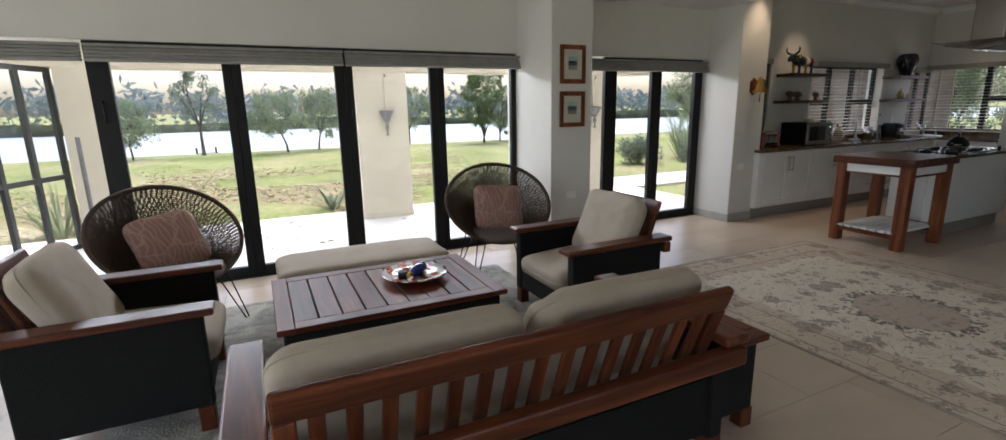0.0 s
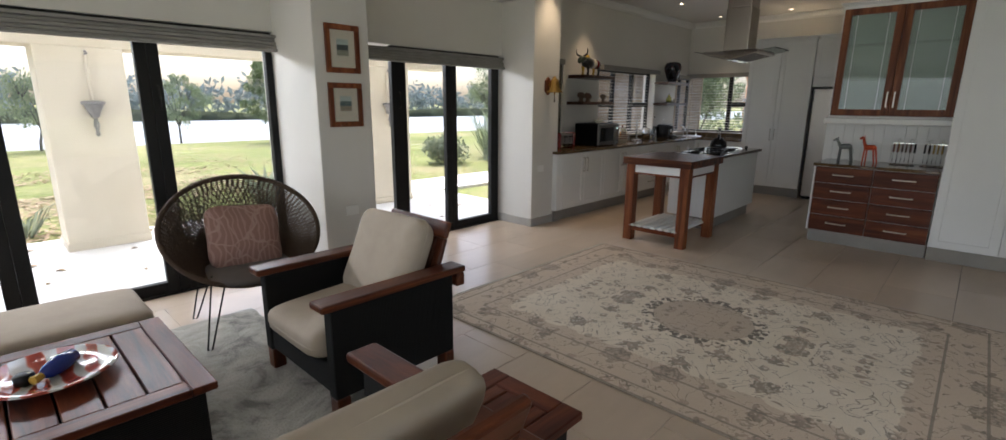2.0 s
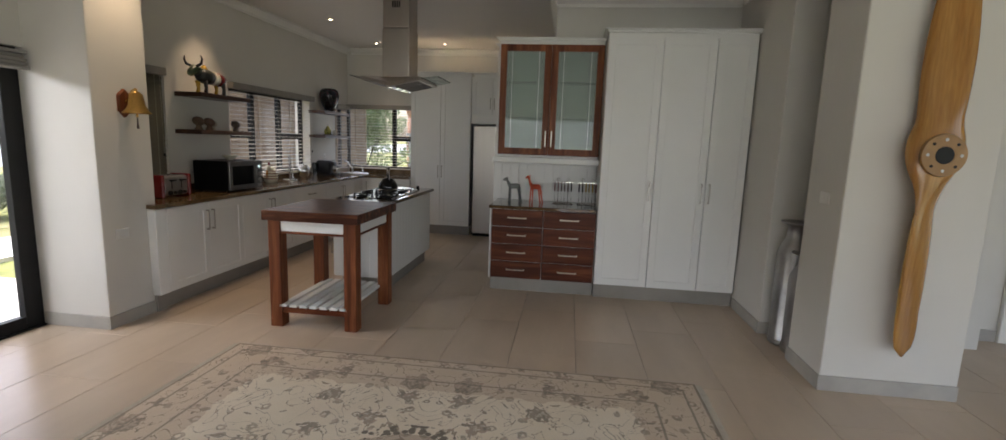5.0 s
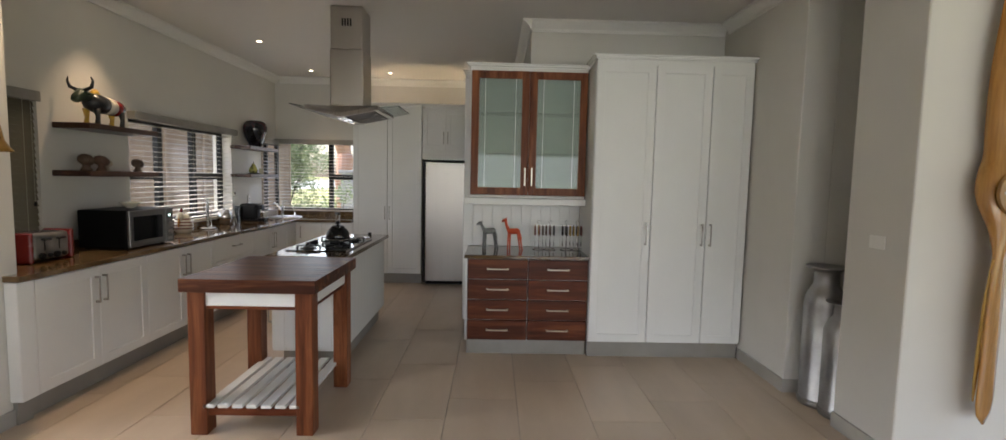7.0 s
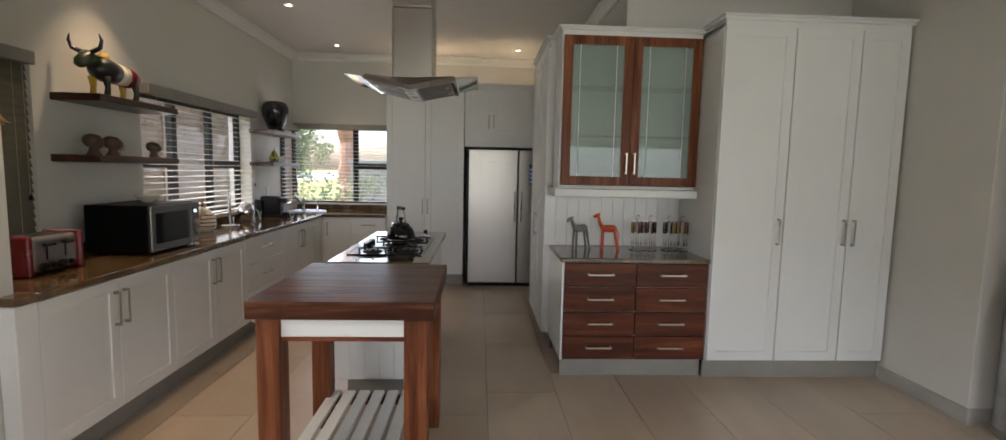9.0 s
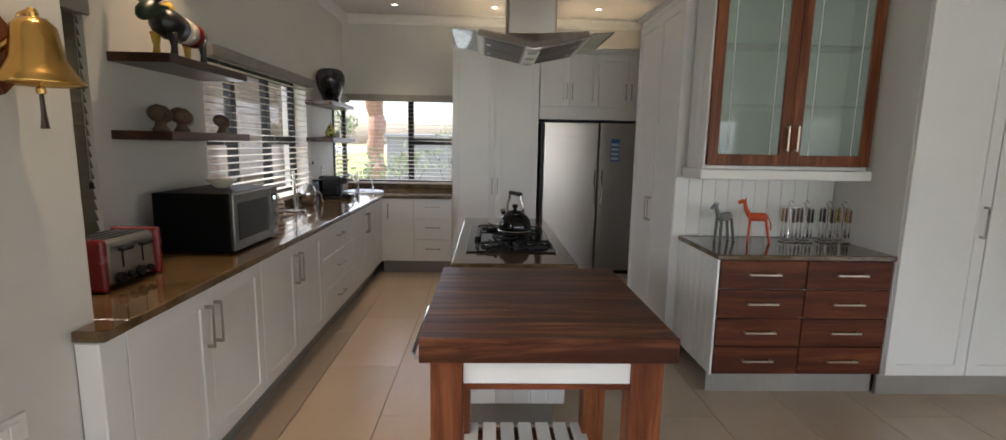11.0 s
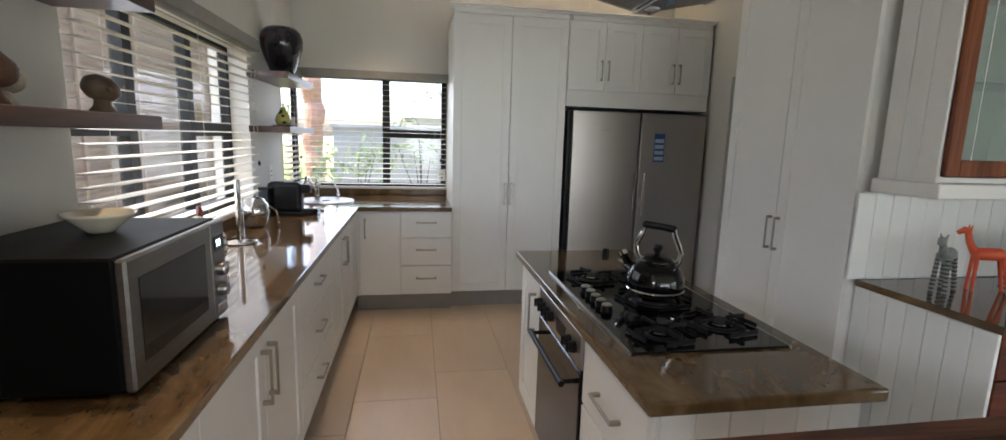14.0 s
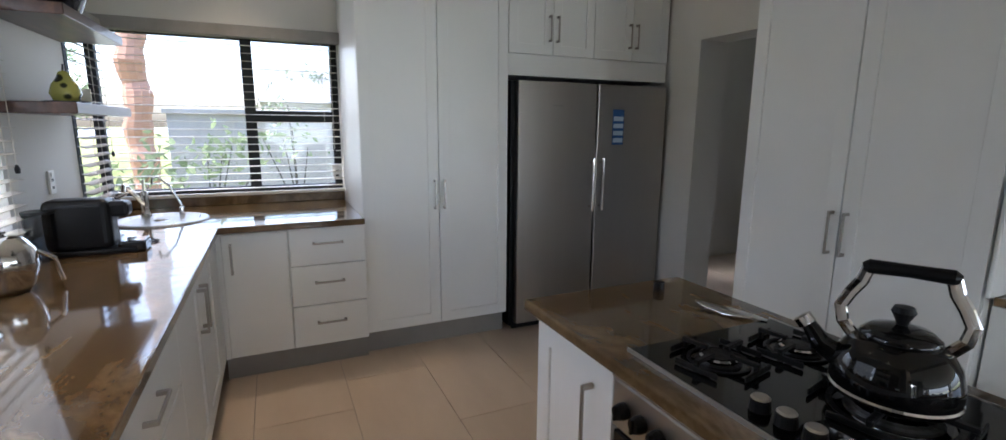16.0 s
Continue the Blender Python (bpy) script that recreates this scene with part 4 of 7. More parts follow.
for y in (0.045, td - 0.067):
    part("white_rail", box(0.13, tw - 0.13, y, y + 0.022, th - 0.165, th - 0.08, 0.002), WHITE, tr)
    part("lower_rail", box(0.13, tw - 0.13, y, y + 0.03, th - 0.185, th - 0.166, 0.002), KIAAT_X, tr)
B = tube([(0.16, td - 0.045, th - 0.13), (0.16, td + 0.035, th - 0.13), (0.19, td + 0.045, th - 0.13), (tw - 0.19, td + 0.045, th - 0.13), (tw - 0.16, td + 0.035, th - 0.13), (tw - 0.16, td - 0.045, th - 0.13)], 0.008, 8)
part("towel_rail", B, CHROME, tr, "chrome towel rail")
for k in range(7):
    y = 0.108 + 0.084 * k
    part("slat", box(0.03, tw - 0.03, y, y + 0.062, 0.166, 0.188, 0.003), WHITE, tr, "white painted shelf slat")

# ---- floating shelves ----
def wall_shelf(x0, x1, z, deep, label):
    s = thing("wall_shelf", (x0, K, z), label, "shelf", "floating shelves")
    part("board", box(0, x1 - x0, -deep, -0.002, -0.045, 0, 0.003), SHELFWOOD, s)


wall_shelf(6.84, 7.63, 1.918, 0.30, "dark wooden floating shelf with a bull figure")
wall_shelf(6.82, 7.62, 1.545, 0.30, "dark wooden floating shelf with small carved heads")
wall_shelf(9.48, 10.33, 1.915, 0.27, "dark wooden floating shelf with a dark vase")
wall_shelf(9.48, 10.33, 1.545, 0.27, "dark wooden floating shelf with a pear ornament")

# ---- sitting area ----
def lounge(name, at, rz, width, seats, label, category, slats):
    """Low wicker-sided chair or sofa: front along -y at y = 0, centre x = 0."""
    o = thing(name, at, label, category, "wicker and teak suite", rz)
    hw, dp = width / 2, 0.86
    for s in (-1, 1):
        x0, x1 = (-hw, -hw + 0.125) if s < 0 else (hw - 0.125, hw)
        B = bmesh.new()
        bx(B, x0, x1, 0.0, dp, 0.585, 0.622, 0.010, 2)
        part("armrest", B, TEAK_Y, o, "broad oiled wooden armrest")
        xa, xb = (x0 + 0.02, x0 + 0.09) if s < 0 else (x1 - 0.09, x1 - 0.02)
        part("side_panel", box(xa, xb, 0.05, dp - 0.08, 0.13, 0.585, 0.006), WICKER, o, "charcoal woven side panel")
        for y in (0.055, dp - 0.15):
            part("leg", box(xa - 0.003, xb + 0.003, y, y + 0.07, 0.0, 0.13, 0.006), TEAK_Z, o)
    part("front_panel", box(-hw + 0.09, hw - 0.09, 0.06, 0.10, 0.14, 0.30, 0.006), WICKER, o)
    part("back_panel", box(-hw + 0.09, hw - 0.09, dp - 0.14, dp - 0.10, 0.14, 0.40, 0.006), WICKER, o)
    part("seat_base", box(-hw + 0.09, hw - 0.09, 0.10, dp - 0.14, 0.24, 0.29), TEAK, o)
    iw = hw - 0.14
    lean = Matrix.Translation((0, dp - 0.165, 0.36)) @ pose(0, 0, 0, -20)
    part("back_top_rail", box(-iw, iw, -0.018, 0.018, 0.415, 0.515, 0.012, 2), TEAK, o, m=lean)
    part("back_bottom_rail", box(-iw, iw, -0.016, 0.016, 0.0, 0.07, 0.006), TEAK, o, m=lean)
    for s in (-1, 1):
        part("back_stile", box(s * (iw - 0.03) - 0.03, s * (iw - 0.03) + 0.03, -0.016, 0.016, 0.07, 0.415, 0.006), TEAK_Z, o, m=lean)
    part("rear_rail", box(-hw + 0.02, hw - 0.02, dp - 0.05, dp + 0.01, 0.50, 0.575, 0.010, 2), TEAK, o)
    n = slats
    for k in range(n):
        x = -iw + 0.06 + (2 * iw - 0.12) * (k + 0.5) / n
        part("back_slat", box(x - 0.022, x + 0.022, -0.010, 0.010, 0.07, 0.415, 0.003), TEAK_Z, o, m=lean)
    cw = (2 * hw - 0.25) / seats
    for k in range(seats):
        cx = -hw + 0.125 + cw * (k + 0.5)
        c = part("seat_cushion", pillow(cw - 0.01, 0.66, 0.17, 0.22, 0.010, seed=k * 3.1 + rz, ez=0.5), LINEN, o, "beige linen seat cushion", pose(cx, 0.34, 0.285, 3, 0, 0), True)
        part("piping", piping(cw - 0.012, 0.655, 0.085, 0.005, 0.22), LINEN, c)
        c = part("back_cushion", pillow(cw - 0.015, 0.52, 0.17, 0.24, 0.016, seed=k * 5.7 + rz + 2, ez=0.55), LINEN, o, "plump beige linen back cushion", pose(cx, dp - 0.235, 0.63, 66, 0, 2.0 * (-1) ** k) @ pose(0, 0, -0.08), True)
        part("piping", piping(cw - 0.02, 0.515, 0.085, 0.005, 0.24), LINEN, c)
    return o


lounge("armchair", (1.645, 3.01, 0.0), -90, 0.84, 1, "teak and charcoal wicker armchair with beige cushions", "armchair", 6)
lounge("armchair", (-0.30, 3.02, 0.018), 90, 0.88, 1, "teak and charcoal wicker armchair beside the window", "armchair", 6)
lounge("sofa", (0.70, 2.12, 0.018), 180, 1.84, 2, "two-seat slat-backed teak sofa with beige cushions", "sofa", 15)


def slat_table(name, at, w, d, h, n, along, label, category):
    o = thing(name, at, label, category)
    part("wicker_body", box(0.035, w - 0.035, 0.035, d - 0.035, 0.09, h - 0.03, 0.006), WICKER, o, "charcoal woven body")
    for x in (0.03, w - 0.10):
        for y in (0.03, d - 0.10):
            part("leg", box(x, x + 0.07, y, y + 0.07, 0, 0.10, 0.004), TEAK_Z, o)
    e = 0.085
    if along == "y":
        for y in (0, d - e):
            part("top_border", box(e, w - e, y, y + e, h - 0.032, h, 0.004), TABLE_X, o)
        for x in (0, w - e):
            part("top_border", box(x, x + e, 0, d, h - 0.032, h, 0.004), TABLE_Y, o)
        s = (w - 2 * e) / n
        for k in range(n):
            part("top_board", box(e + s * k + 0.004, e + s * (k + 1) - 0.004, e + 0.002, d - e - 0.002, h - 0.032, h - 0.0015, 0.003), TABLE_Y, o)
    else:
        for x in (0, w - e):
            part("top_border", box(x, x + e, e, d - e, h - 0.032, h, 0.004), TABLE_Y, o)
        for y in (0, d - e):
            part("top_border", box(0, w, y, y + e, h - 0.032, h, 0.004), TABLE_X, o)
        s = (d - 2 * e) / n
        for k in range(n):
            part("top_board", box(e + 0.002, w - e - 0.002, e + s * k + 0.004, e + s * (k + 1) - 0.004, h - 0.032, h - 0.0015, 0.003), TABLE_X, o)
    part("inner_board", box(e - 0.01, w - e + 0.01, e - 0.01, d - e + 0.01, h - 0.045, h - 0.030), BLACK, o)
    return o


slat_table("coffee_table", (-0.05, 2.555, 0.018), 1.25, 0.85, 0.457, 9, "y", "dark slatted wooden coffee table on a wicker body", "coffee table")
slat_table("side_table", (1.605, 1.44, 0.0), 0.39, 0.425, 0.48, 4, "x", "dark slatted wooden side table beside the sofa", "side table")

o = thing("bench_ottoman", (0.61, 3.86, 0.018), "long low wicker ottoman with a beige cushion", "ottoman")
part("wicker_body", box(-0.60, 0.60, -0.24, 0.26, 0.09, 0.29, 0.008), WICKER, o)
for x in (-0.59, 0.52):
    for y in (-0.23, 0.18):
        part("leg", box(x, x + 0.07, y, y + 0.07, 0, 0.10, 0.004), TEAK_Z, o)
c = part("cushion", pillow(1.24, 0.56, 0.155, 0.16, 0.006, 56, 20, 4.0, 0.45), LINEN, o, "beige linen bench cushion", pose(0, 0.01, 0.285), True)
part("piping", piping(1.235, 0.555, 0.08, 0.005, 0.16), LINEN, c)

PINK = None
mt, nt, p = shader("blush_leaf_print")
v = coords(nt)
vo = node(nt, "TexVoronoi", Scale=7.5, Randomness=0.9)
vo.feature = "DISTANCE_TO_EDGE"
n1 = node(nt, "TexNoise", Scale=5.0, Detail=2.0)
wv = node(nt, "TexWave", Scale=9.0, Distortion=9.0, Detail=1.0, Detail_Scale=0.8)
nf = node(nt, "TexNoise", Scale=380.0, Detail=2.0)
for n in (n1, wv, nf):
    nt.links.new(v, n.inputs["Vector"])
dv = nt.nodes.new("ShaderNodeMixRGB")
dv.inputs[0].default_value = 0.18
nt.links.new(v, dv.inputs[1])
nt.links.new(n1.outputs["Color"], dv.inputs[2])
nt.links.new(dv.outputs[0], vo.inputs["Vector"])
veins = ramp(nt, wv.outputs["Fac"], [(0.60, (0.265, 0.145, 0.112)), (0.90, (0.345, 0.205, 0.16))])
edge_ = ramp(nt, vo.outputs["Distance"], [(0.012, (1, 1, 1)), (0.05, (0, 0, 0))])
lf = nt.nodes.new("ShaderNodeMix")
lf.data_type = "RGBA"
lf.inputs["B"].default_value = (0.37, 0.235, 0.185, 1)
nt.links.new(edge_, lf.inputs["Factor"])
nt.links.new(veins, lf.inputs["A"])
nt.links.new(lf.outputs["Result"], p.inputs["Base Color"])
p.inputs["Roughness"].default_value = 0.92
bumped(nt, p, nf.outputs["Fac"], 0.3, 0.002)
PINK = mt


def rattan_chair(at, rz, label):
    o = thing("rattan_chair", at, label, "chair", "rattan bowl chairs", rz)
    C, V, N = Vector((0, 0.0, 0.68)), Vector((0, 0.676, 0.737)), Vector((0, -0.737, 0.676))
    V.normalize()
    a_, b_, dep = 0.475, 0.42, 0.29

    def P(r, a):
        return C + Vector((a_ * r * math.cos(a), 0, 0)) + V * (b_ * r * math.sin(a)) - N * (dep * (1 - r ** 2.2))
    ring = lambda r, n=56: [P(r, 2 * math.pi * k / n) for k in range(n + 1)]
    part("rim", tube(ring(1.0), 0.016, 8, False), RATTAN, o, "wrapped rattan rim")
    B = bmesh.new()
    for k in range(44):
        tb(B, [q + N * 0.004 * math.sin(i * 3.1 + k) for i, q in enumerate(ring(0.10 + 0.0204 * k))], 0.0052, 4, False)
    part("ring_weave", B, RATTAN, o)
    B = bmesh.new()
    rnd = random.Random(7)
    for k in range(170):
        a = 2 * math.pi * k / 170
        sw = 0.10 * (1 if k % 2 else -1)
        tb(B, [P(0.14 + 0.86 * j / 9, a + sw * math.sin(j * 0.9 + rnd.random() * 0.4)) for j in range(10)], 0.0050, 4, False)
    part("rib_weave", B, RATTAN, o)
    seat = pillow(0.52, 0.46, 0.075, 0.7, 0.006, seed=1.0)
    part("seat_pad", seat, SEATGREY, o, "round grey-brown seat pad", pose(0, -0.08, 0.385, 6), True)
    for sx in (-1, 1):
        for y0, y1 in ((-0.16, -0.27), (0.22, 0.32)):
            B = tube([(sx * 0.16, y0, 0.42), (sx * 0.30, y1, 0.006), (sx * 0.325, y1, 0.006), (sx * 0.24, y0, 0.44)], 0.005, 6)
            part("hairpin_leg", B, BLACK, o)
    part("under_ring", tube([(0.24 * math.cos(t), 0.05 + 0.24 * math.sin(t), 0.43) for t in (2 * math.pi * k / 24 for k in range(25))], 0.006, 6, False), BLACK, o)
    return o


def scatter_cushion(m, label):
    o = thing("scatter_cushion", (0, 0, 0), label, "cushion", "blush cushions")
    o.matrix_basis = m
    part("cover", pillow(0.45, 0.43, 0.15, 0.32, 0.012, seed=3.3, ez=1.0), PINK, o, smooth=True)


rattan_chair((1.86, 4.06, 0.012), -8, "brown rattan bowl chair on hairpin legs")
scatter_cushion(pose(1.87, 4.10, 0.63, 62, 4, -8) @ pose(0, 0, -0.07), "blush leaf-print cushion in a rattan chair")
rattan_chair((-0.65, 4.12, 0.012), 32, "brown rattan bowl chair on hairpin legs")
scatter_cushion(pose(-0.67, 4.14, 0.63, 60, -6, 32) @ pose(0, 0, -0.07), "blush leaf-print cushion in a rattan chair")


# ---- carpets ----
def carpet_material():
    mt, nt, p = shader("persian_carpet")
    tc = nt.nodes.new("ShaderNodeTexCoord")
    sp = nt.nodes.new("ShaderNodeSeparateXYZ")
    nt.links.new(tc.outputs["Object"], sp.inputs[0])

    def mth(op, a, b=None):
        n = nt.nodes.new("ShaderNodeMath")
        n.operation = op
        for i, q in enumerate((a, b)):
            if q is None:
                continue
            if isinstance(q, (int, float)):
                n.inputs[i].default_value = q
            else:
                nt.links.new(q, n.inputs[i])
        return n.outputs[0]

    ax, ay = mth("ABSOLUTE", sp.outputs["X"]), mth("ABSOLUTE", sp.outputs["Y"])
    edge = mth("MINIMUM", mth("SUBTRACT", 1.225, ax), mth("SUBTRACT", 1.60, ay))
    cb = nt.nodes.new("ShaderNodeCombineXYZ")
    nt.links.new(ax, cb.inputs[0])
    nt.links.new(ay, cb.inputs[1])
    rad = nt.nodes.new("ShaderNodeVectorMath")
    rad.operation = "LENGTH"
    nt.links.new(cb.outputs[0], rad.inputs[0])
    R = rad.outputs["Value"]
    wob = node(nt, "TexNoise", Scale=9.0, Detail=2.0)
    nt.links.new(cb.outputs[0], wob.inputs["Vector"])
    wobble = mth("MULTIPLY", mth("SUBTRACT", wob.outputs["Fac"], 0.5), 0.10)
    # palmettes: wobbly rings with dark hearts round scattered centres, small florets, thin stems
    flo = node(nt, "TexVoronoi", Scale=3.7, Randomness=0.75)
    small = node(nt, "TexVoronoi", Scale=9.5, Randomness=0.6)
    petal = node(nt, "TexVoronoi", Scale=27.0, Randomness=0.9)
    rip = node(nt, "TexNoise", Scale=26.0, Detail=1.0)
    stem = node(nt, "TexNoise", Scale=5.0, Detail=2.0, Distortion=1.8)
    for n in (flo, small, petal, rip, stem):
        nt.links.new(cb.outputs[0], n.inputs["Vector"])
    ripple = mth("MULTIPLY", mth("SUBTRACT", rip.outputs["Fac"], 0.5), 0.38)
    fd = mth("ADD", flo.outputs["Distance"], ripple)
    sd_ = mth("ADD", small.outputs["Distance"], mth("MULTIPLY", ripple, 0.9))
    outline = mth("MAXIMUM", mth("LESS_THAN", mth("ABSOLUTE", mth("SUBTRACT", fd, 0.30)), 0.045), mth("LESS_THAN", mth("ABSOLUTE", mth("SUBTRACT", fd, 0.17)), 0.030))
    heart = mth("LESS_THAN", fd, 0.075)
    fill = mth("MULTIPLY", mth("LESS_THAN", fd, 0.30), 0.48)
    floret = mth("LESS_THAN", mth("ABSOLUTE", mth("SUBTRACT", sd_, 0.22)), 0.075)
    stems = mth("LESS_THAN", mth("ABSOLUTE", mth("SUBTRACT", stem.outputs["Fac"], 0.5)), 0.010)
    figure = mth("MAXIMUM", mth("MAXIMUM", outline, heart), mth("MAXIMUM", mth("MAXIMUM", stems, fill), mth("MULTIPLY", floret, 0.75)))
    # medallion ring and border lines
    ring = mth("LESS_THAN", mth("ABSOLUTE", mth("SUBTRACT", mth("ADD", R, mth("MULTIPLY", wobble, 0.5)), 0.38)), 0.045)
    ringspots = mth("MULTIPLY", ring, mth("LESS_THAN", petal.outputs["Distance"], 0.52))
    disc = mth("LESS_THAN", R, 0.34)
    border = mth("LESS_THAN", mth("ADD", edge, mth("MULTIPLY", wobble, 1.5)), 0.42)
    lines = mth("MAXIMUM", mth("LESS_THAN", mth("ABSOLUTE", mth("SUBTRACT", edge, 0.30)), 0.007), mth("MAXIMUM", mth("LESS_THAN", mth("ABSOLUTE", mth("SUBTRACT", edge, 0.10)), 0.007), mth("LESS_THAN", edge, 0.018)))
    big = node(nt, "TexNoise", Scale=2.5, Detail=3.0)
    nt.links.new(tc.outputs["Object"], big.inputs["Vector"])

    def mixc(f, a, b):
        m = nt.nodes.new("ShaderNodeMix")
        m.data_type = "RGBA"
        for s, q in (("Factor", f), ("A", a), ("B", b)):
            if isinstance(q, tuple):
                m.inputs[s].default_value = (*q, 1)
            elif isinstance(q, float):
                m.inputs[s].default_value = q
            else:
                nt.links.new(q, m.inputs[s])
        return m.outputs["Result"]

    base = ramp(nt, big.outputs["Fac"], [(0.3, (0.74, 0.64, 0.505)), (0.7, (0.82, 0.725, 0.59))])
    base = mixc(border, base, (0.62, 0.50, 0.385))
    base = mixc(disc, base, (0.52, 0.42, 0.325))
    tone = ramp(nt, petal.outputs["Color"], [(0.25, (0.15, 0.118, 0.09)), (0.55, (0.26, 0.20, 0.15)), (0.8, (0.42, 0.295, 0.23))])
    c = mixc(mth("MULTIPLY", figure, 0.85), base, tone)
    c = mixc(mth("MULTIPLY", ringspots, 0.95), c, (0.10, 0.085, 0.07))
    c = mixc(mth("MULTIPLY", lines, 0.8), c, (0.20, 0.165, 0.13))
    pile = node(nt, "TexNoise", Scale=160.0, Detail=3.0)
    nt.links.new(tc.outputs["Object"], pile.inputs["Vector"])
    c = mixc(0.18, c, ramp(nt, pile.outputs["Fac"], [(0.3, (0.30, 0.25, 0.19)), (0.7, (0.72, 0.63, 0.51))]))
    nt.links.new(c, p.inputs["Base Color"])
    p.inputs["Roughness"].default_value = 0.95
    bumped(nt, p, pile.outputs["Fac"], 0.5, 0.004)
    return mt


rug = thing("patterned_carpet", (4.12, 1.855, 0.0), "cream and taupe patterned carpet with a round medallion", "carpet")
part("carpet_field", box(-1.225, 1.225, -1.60, 1.60, 0.0005, 0.011, 0.003), carpet_material(), rug)
FRINGE = plain("cream_fringe", (0.50, 0.45, 0.36), (0.58, 0.52, 0.43), 30, 0.95, bump=0.3)
rnd = random.Random(3)
for sy in (-1, 1):
    B = bmesh.new()
    for k in range(200):
        x = -1.22 + 2.44 * k / 199
        bx(B, x - 0.003, x + 0.003, *sorted((sy * 1.598, sy * (1.635 + 0.012 * rnd.random()))), 0.001, 0.005)
    f = part("fringe", B, FRINGE, rug)
    f["kind"] = "stuff"

mt, nt, p = shader("shaggy_grey_pile")
v = coords(nt)
n1 = node(nt, "TexNoise", Scale=3.4, Detail=6.0, Roughness=0.7, Distortion=0.8)
n2 = node(nt, "TexNoise", Scale=70.0, Detail=4.0)
for n in (n1, n2):
    nt.links.new(v, n.inputs["Vector"])
nt.links.new(ramp(nt, n1.outputs["Fac"], [(0.38, (0.20, 0.19, 0.165)), (0.48, (0.36, 0.34, 0.29)), (0.6, (0.47, 0.44, 0.38))]), p.inputs["Base Color"])
p.inputs["Roughness"].default_value = 1.0
bumped(nt, p, n2.outputs["Fac"], 0.9, 0.015)
rug2 = thing("shaggy_rug", (0.55, 3.10, 0), "mottled grey and cream shaggy rug", "rug")
B = bmesh.new()
nx, ny = 60, 52
rnd = random.Random(11)
vs = [[B.verts.new((-1.40 + 2.80 * i / nx + 0.012 * rnd.random(), -1.27 + 2.54 * j / ny + 0.012 * rnd.random(), 0.004 if i in (0, nx) or j in (0, ny) else 0.012 + 0.007 * rnd.random())) for j in range(ny + 1)] for i in range(nx + 1)]
for i in range(nx):
    for j in range(ny):
        B.faces.new((vs[i][j], vs[i + 1][j], vs[i + 1][j + 1], vs[i][j + 1]))
part("rug_field", B, mt, rug2, smooth=True)

# ---- bowl on the coffee table ----
o = thing("glass_bowl", (0.77, 3.01, 0.474), "shallow red and white glass bowl with small ornaments", "bowl")
mt, nt, p = shader("red_swirl_glass")
v = coords(nt)
wv = node(nt, "TexWave", Scale=4.0, Distortion=7.0, Detail=2.0)
nt.links.new(v, wv.inputs["Vector"])
nt.links.new(ramp(nt, wv.outputs["Fac"], [(0.3, (0.52, 0.50, 0.47)), (0.5, (0.40, 0.10, 0.06)), (0.7, (0.30, 0.05, 0.03))]), p.inputs["Base Color"])
p.inputs["Roughness"].default_value = 0.12
part("dish", turn([(0, 0.004), (0.06, 0.0), (0.07, 0.004), (0.14, 0.018), (0.205, 0.042), (0.202, 0.046), (0.135, 0.025), (0.06, 0.012), (0, 0.010)], 48), mt, o, smooth=True)
COBALT = plain("cobalt_glaze", (0.010, 0.022, 0.16), (0.02, 0.04, 0.25), 8, 0.15, bump=0.0)
YEL = plain("yellow_glaze", (0.45, 0.28, 0.04), (0.55, 0.35, 0.06), 8, 0.2, bump=0.0)
part("bottle", tube([(0.085, 0.075, 0.050), (0.075, 0.066, 0.050), (0.03, 0.026, 0.046), (-0.01, -0.009, 0.042), (-0.03, -0.027, 0.040)], [0.008, 0.028, 0.036, 0.028, 0.013], 16), COBALT, o, "cobalt blue glazed bottle", smooth=True)
part("cork", tube([(-0.028, -0.025, 0.040), (-0.055, -0.049, 0.038)], [0.014, 0.016], 12), YEL, o, "yellow stopper")
part("ink_pot", turn([(0, 0.014), (0.028, 0.014), (0.032, 0.022), (0.032, 0.050), (0.022, 0.056), (0, 0.057)], 16, at=(-0.075, 0.0, 0)), BLACK, o, smooth=True)


# ---- pictures on the pillar ----
def picture(z0, z1, tones):
    o = thing("framed_picture", (2.69, 4.383, z0), "small seascape in a red-brown wooden frame", "picture", "seascape pictures")
    w, h, s = 0.295, z1 - z0, 0.042
    for a in ((0, w, 0, s), (0, w, h - s, h), (0, s, s, h - s), (w - s, w, s, h - s)):
        part("frame_bar", box(a[0], a[1], -0.024, -0.002, a[2], a[3], 0.004), KIAAT_Z, o)
    part("mount", box(s, w - s, -0.010, -0.003, s, h - s), plain("cream_mount", (0.56, 0.53, 0.44), (0.60, 0.57, 0.48), 5, 0.8, bump=0.0), o)
    x0, x1, b0, b1 = w * 0.33, w * 0.67, h * 0.36, h * 0.70
    e = (b1 - b0) / 3
    for k, t in enumerate(tones):
        part("painting_band", box(x0, x1, -0.0125 - 0.0004 * k, -0.0102, b0 + e * k, b0 + e * (k + 1)), plain("painted_sea", t, tuple(c * 1.5 for c in t), 25, 0.6, bump=0.0), o)
    g = part("glass", box(s, w - s, -0.0165, -0.015, s, h - s), PANE, o)
    g.visible_shadow = False


picture(1.735, 2.10, ((0.20, 0.21, 0.17), (0.05, 0.065, 0.065), (0.30, 0.36, 0.34)))
picture(1.315, 1.66, ((0.22, 0.19, 0.14), (0.07, 0.11, 0.12), (0.32, 0.38, 0.37)))


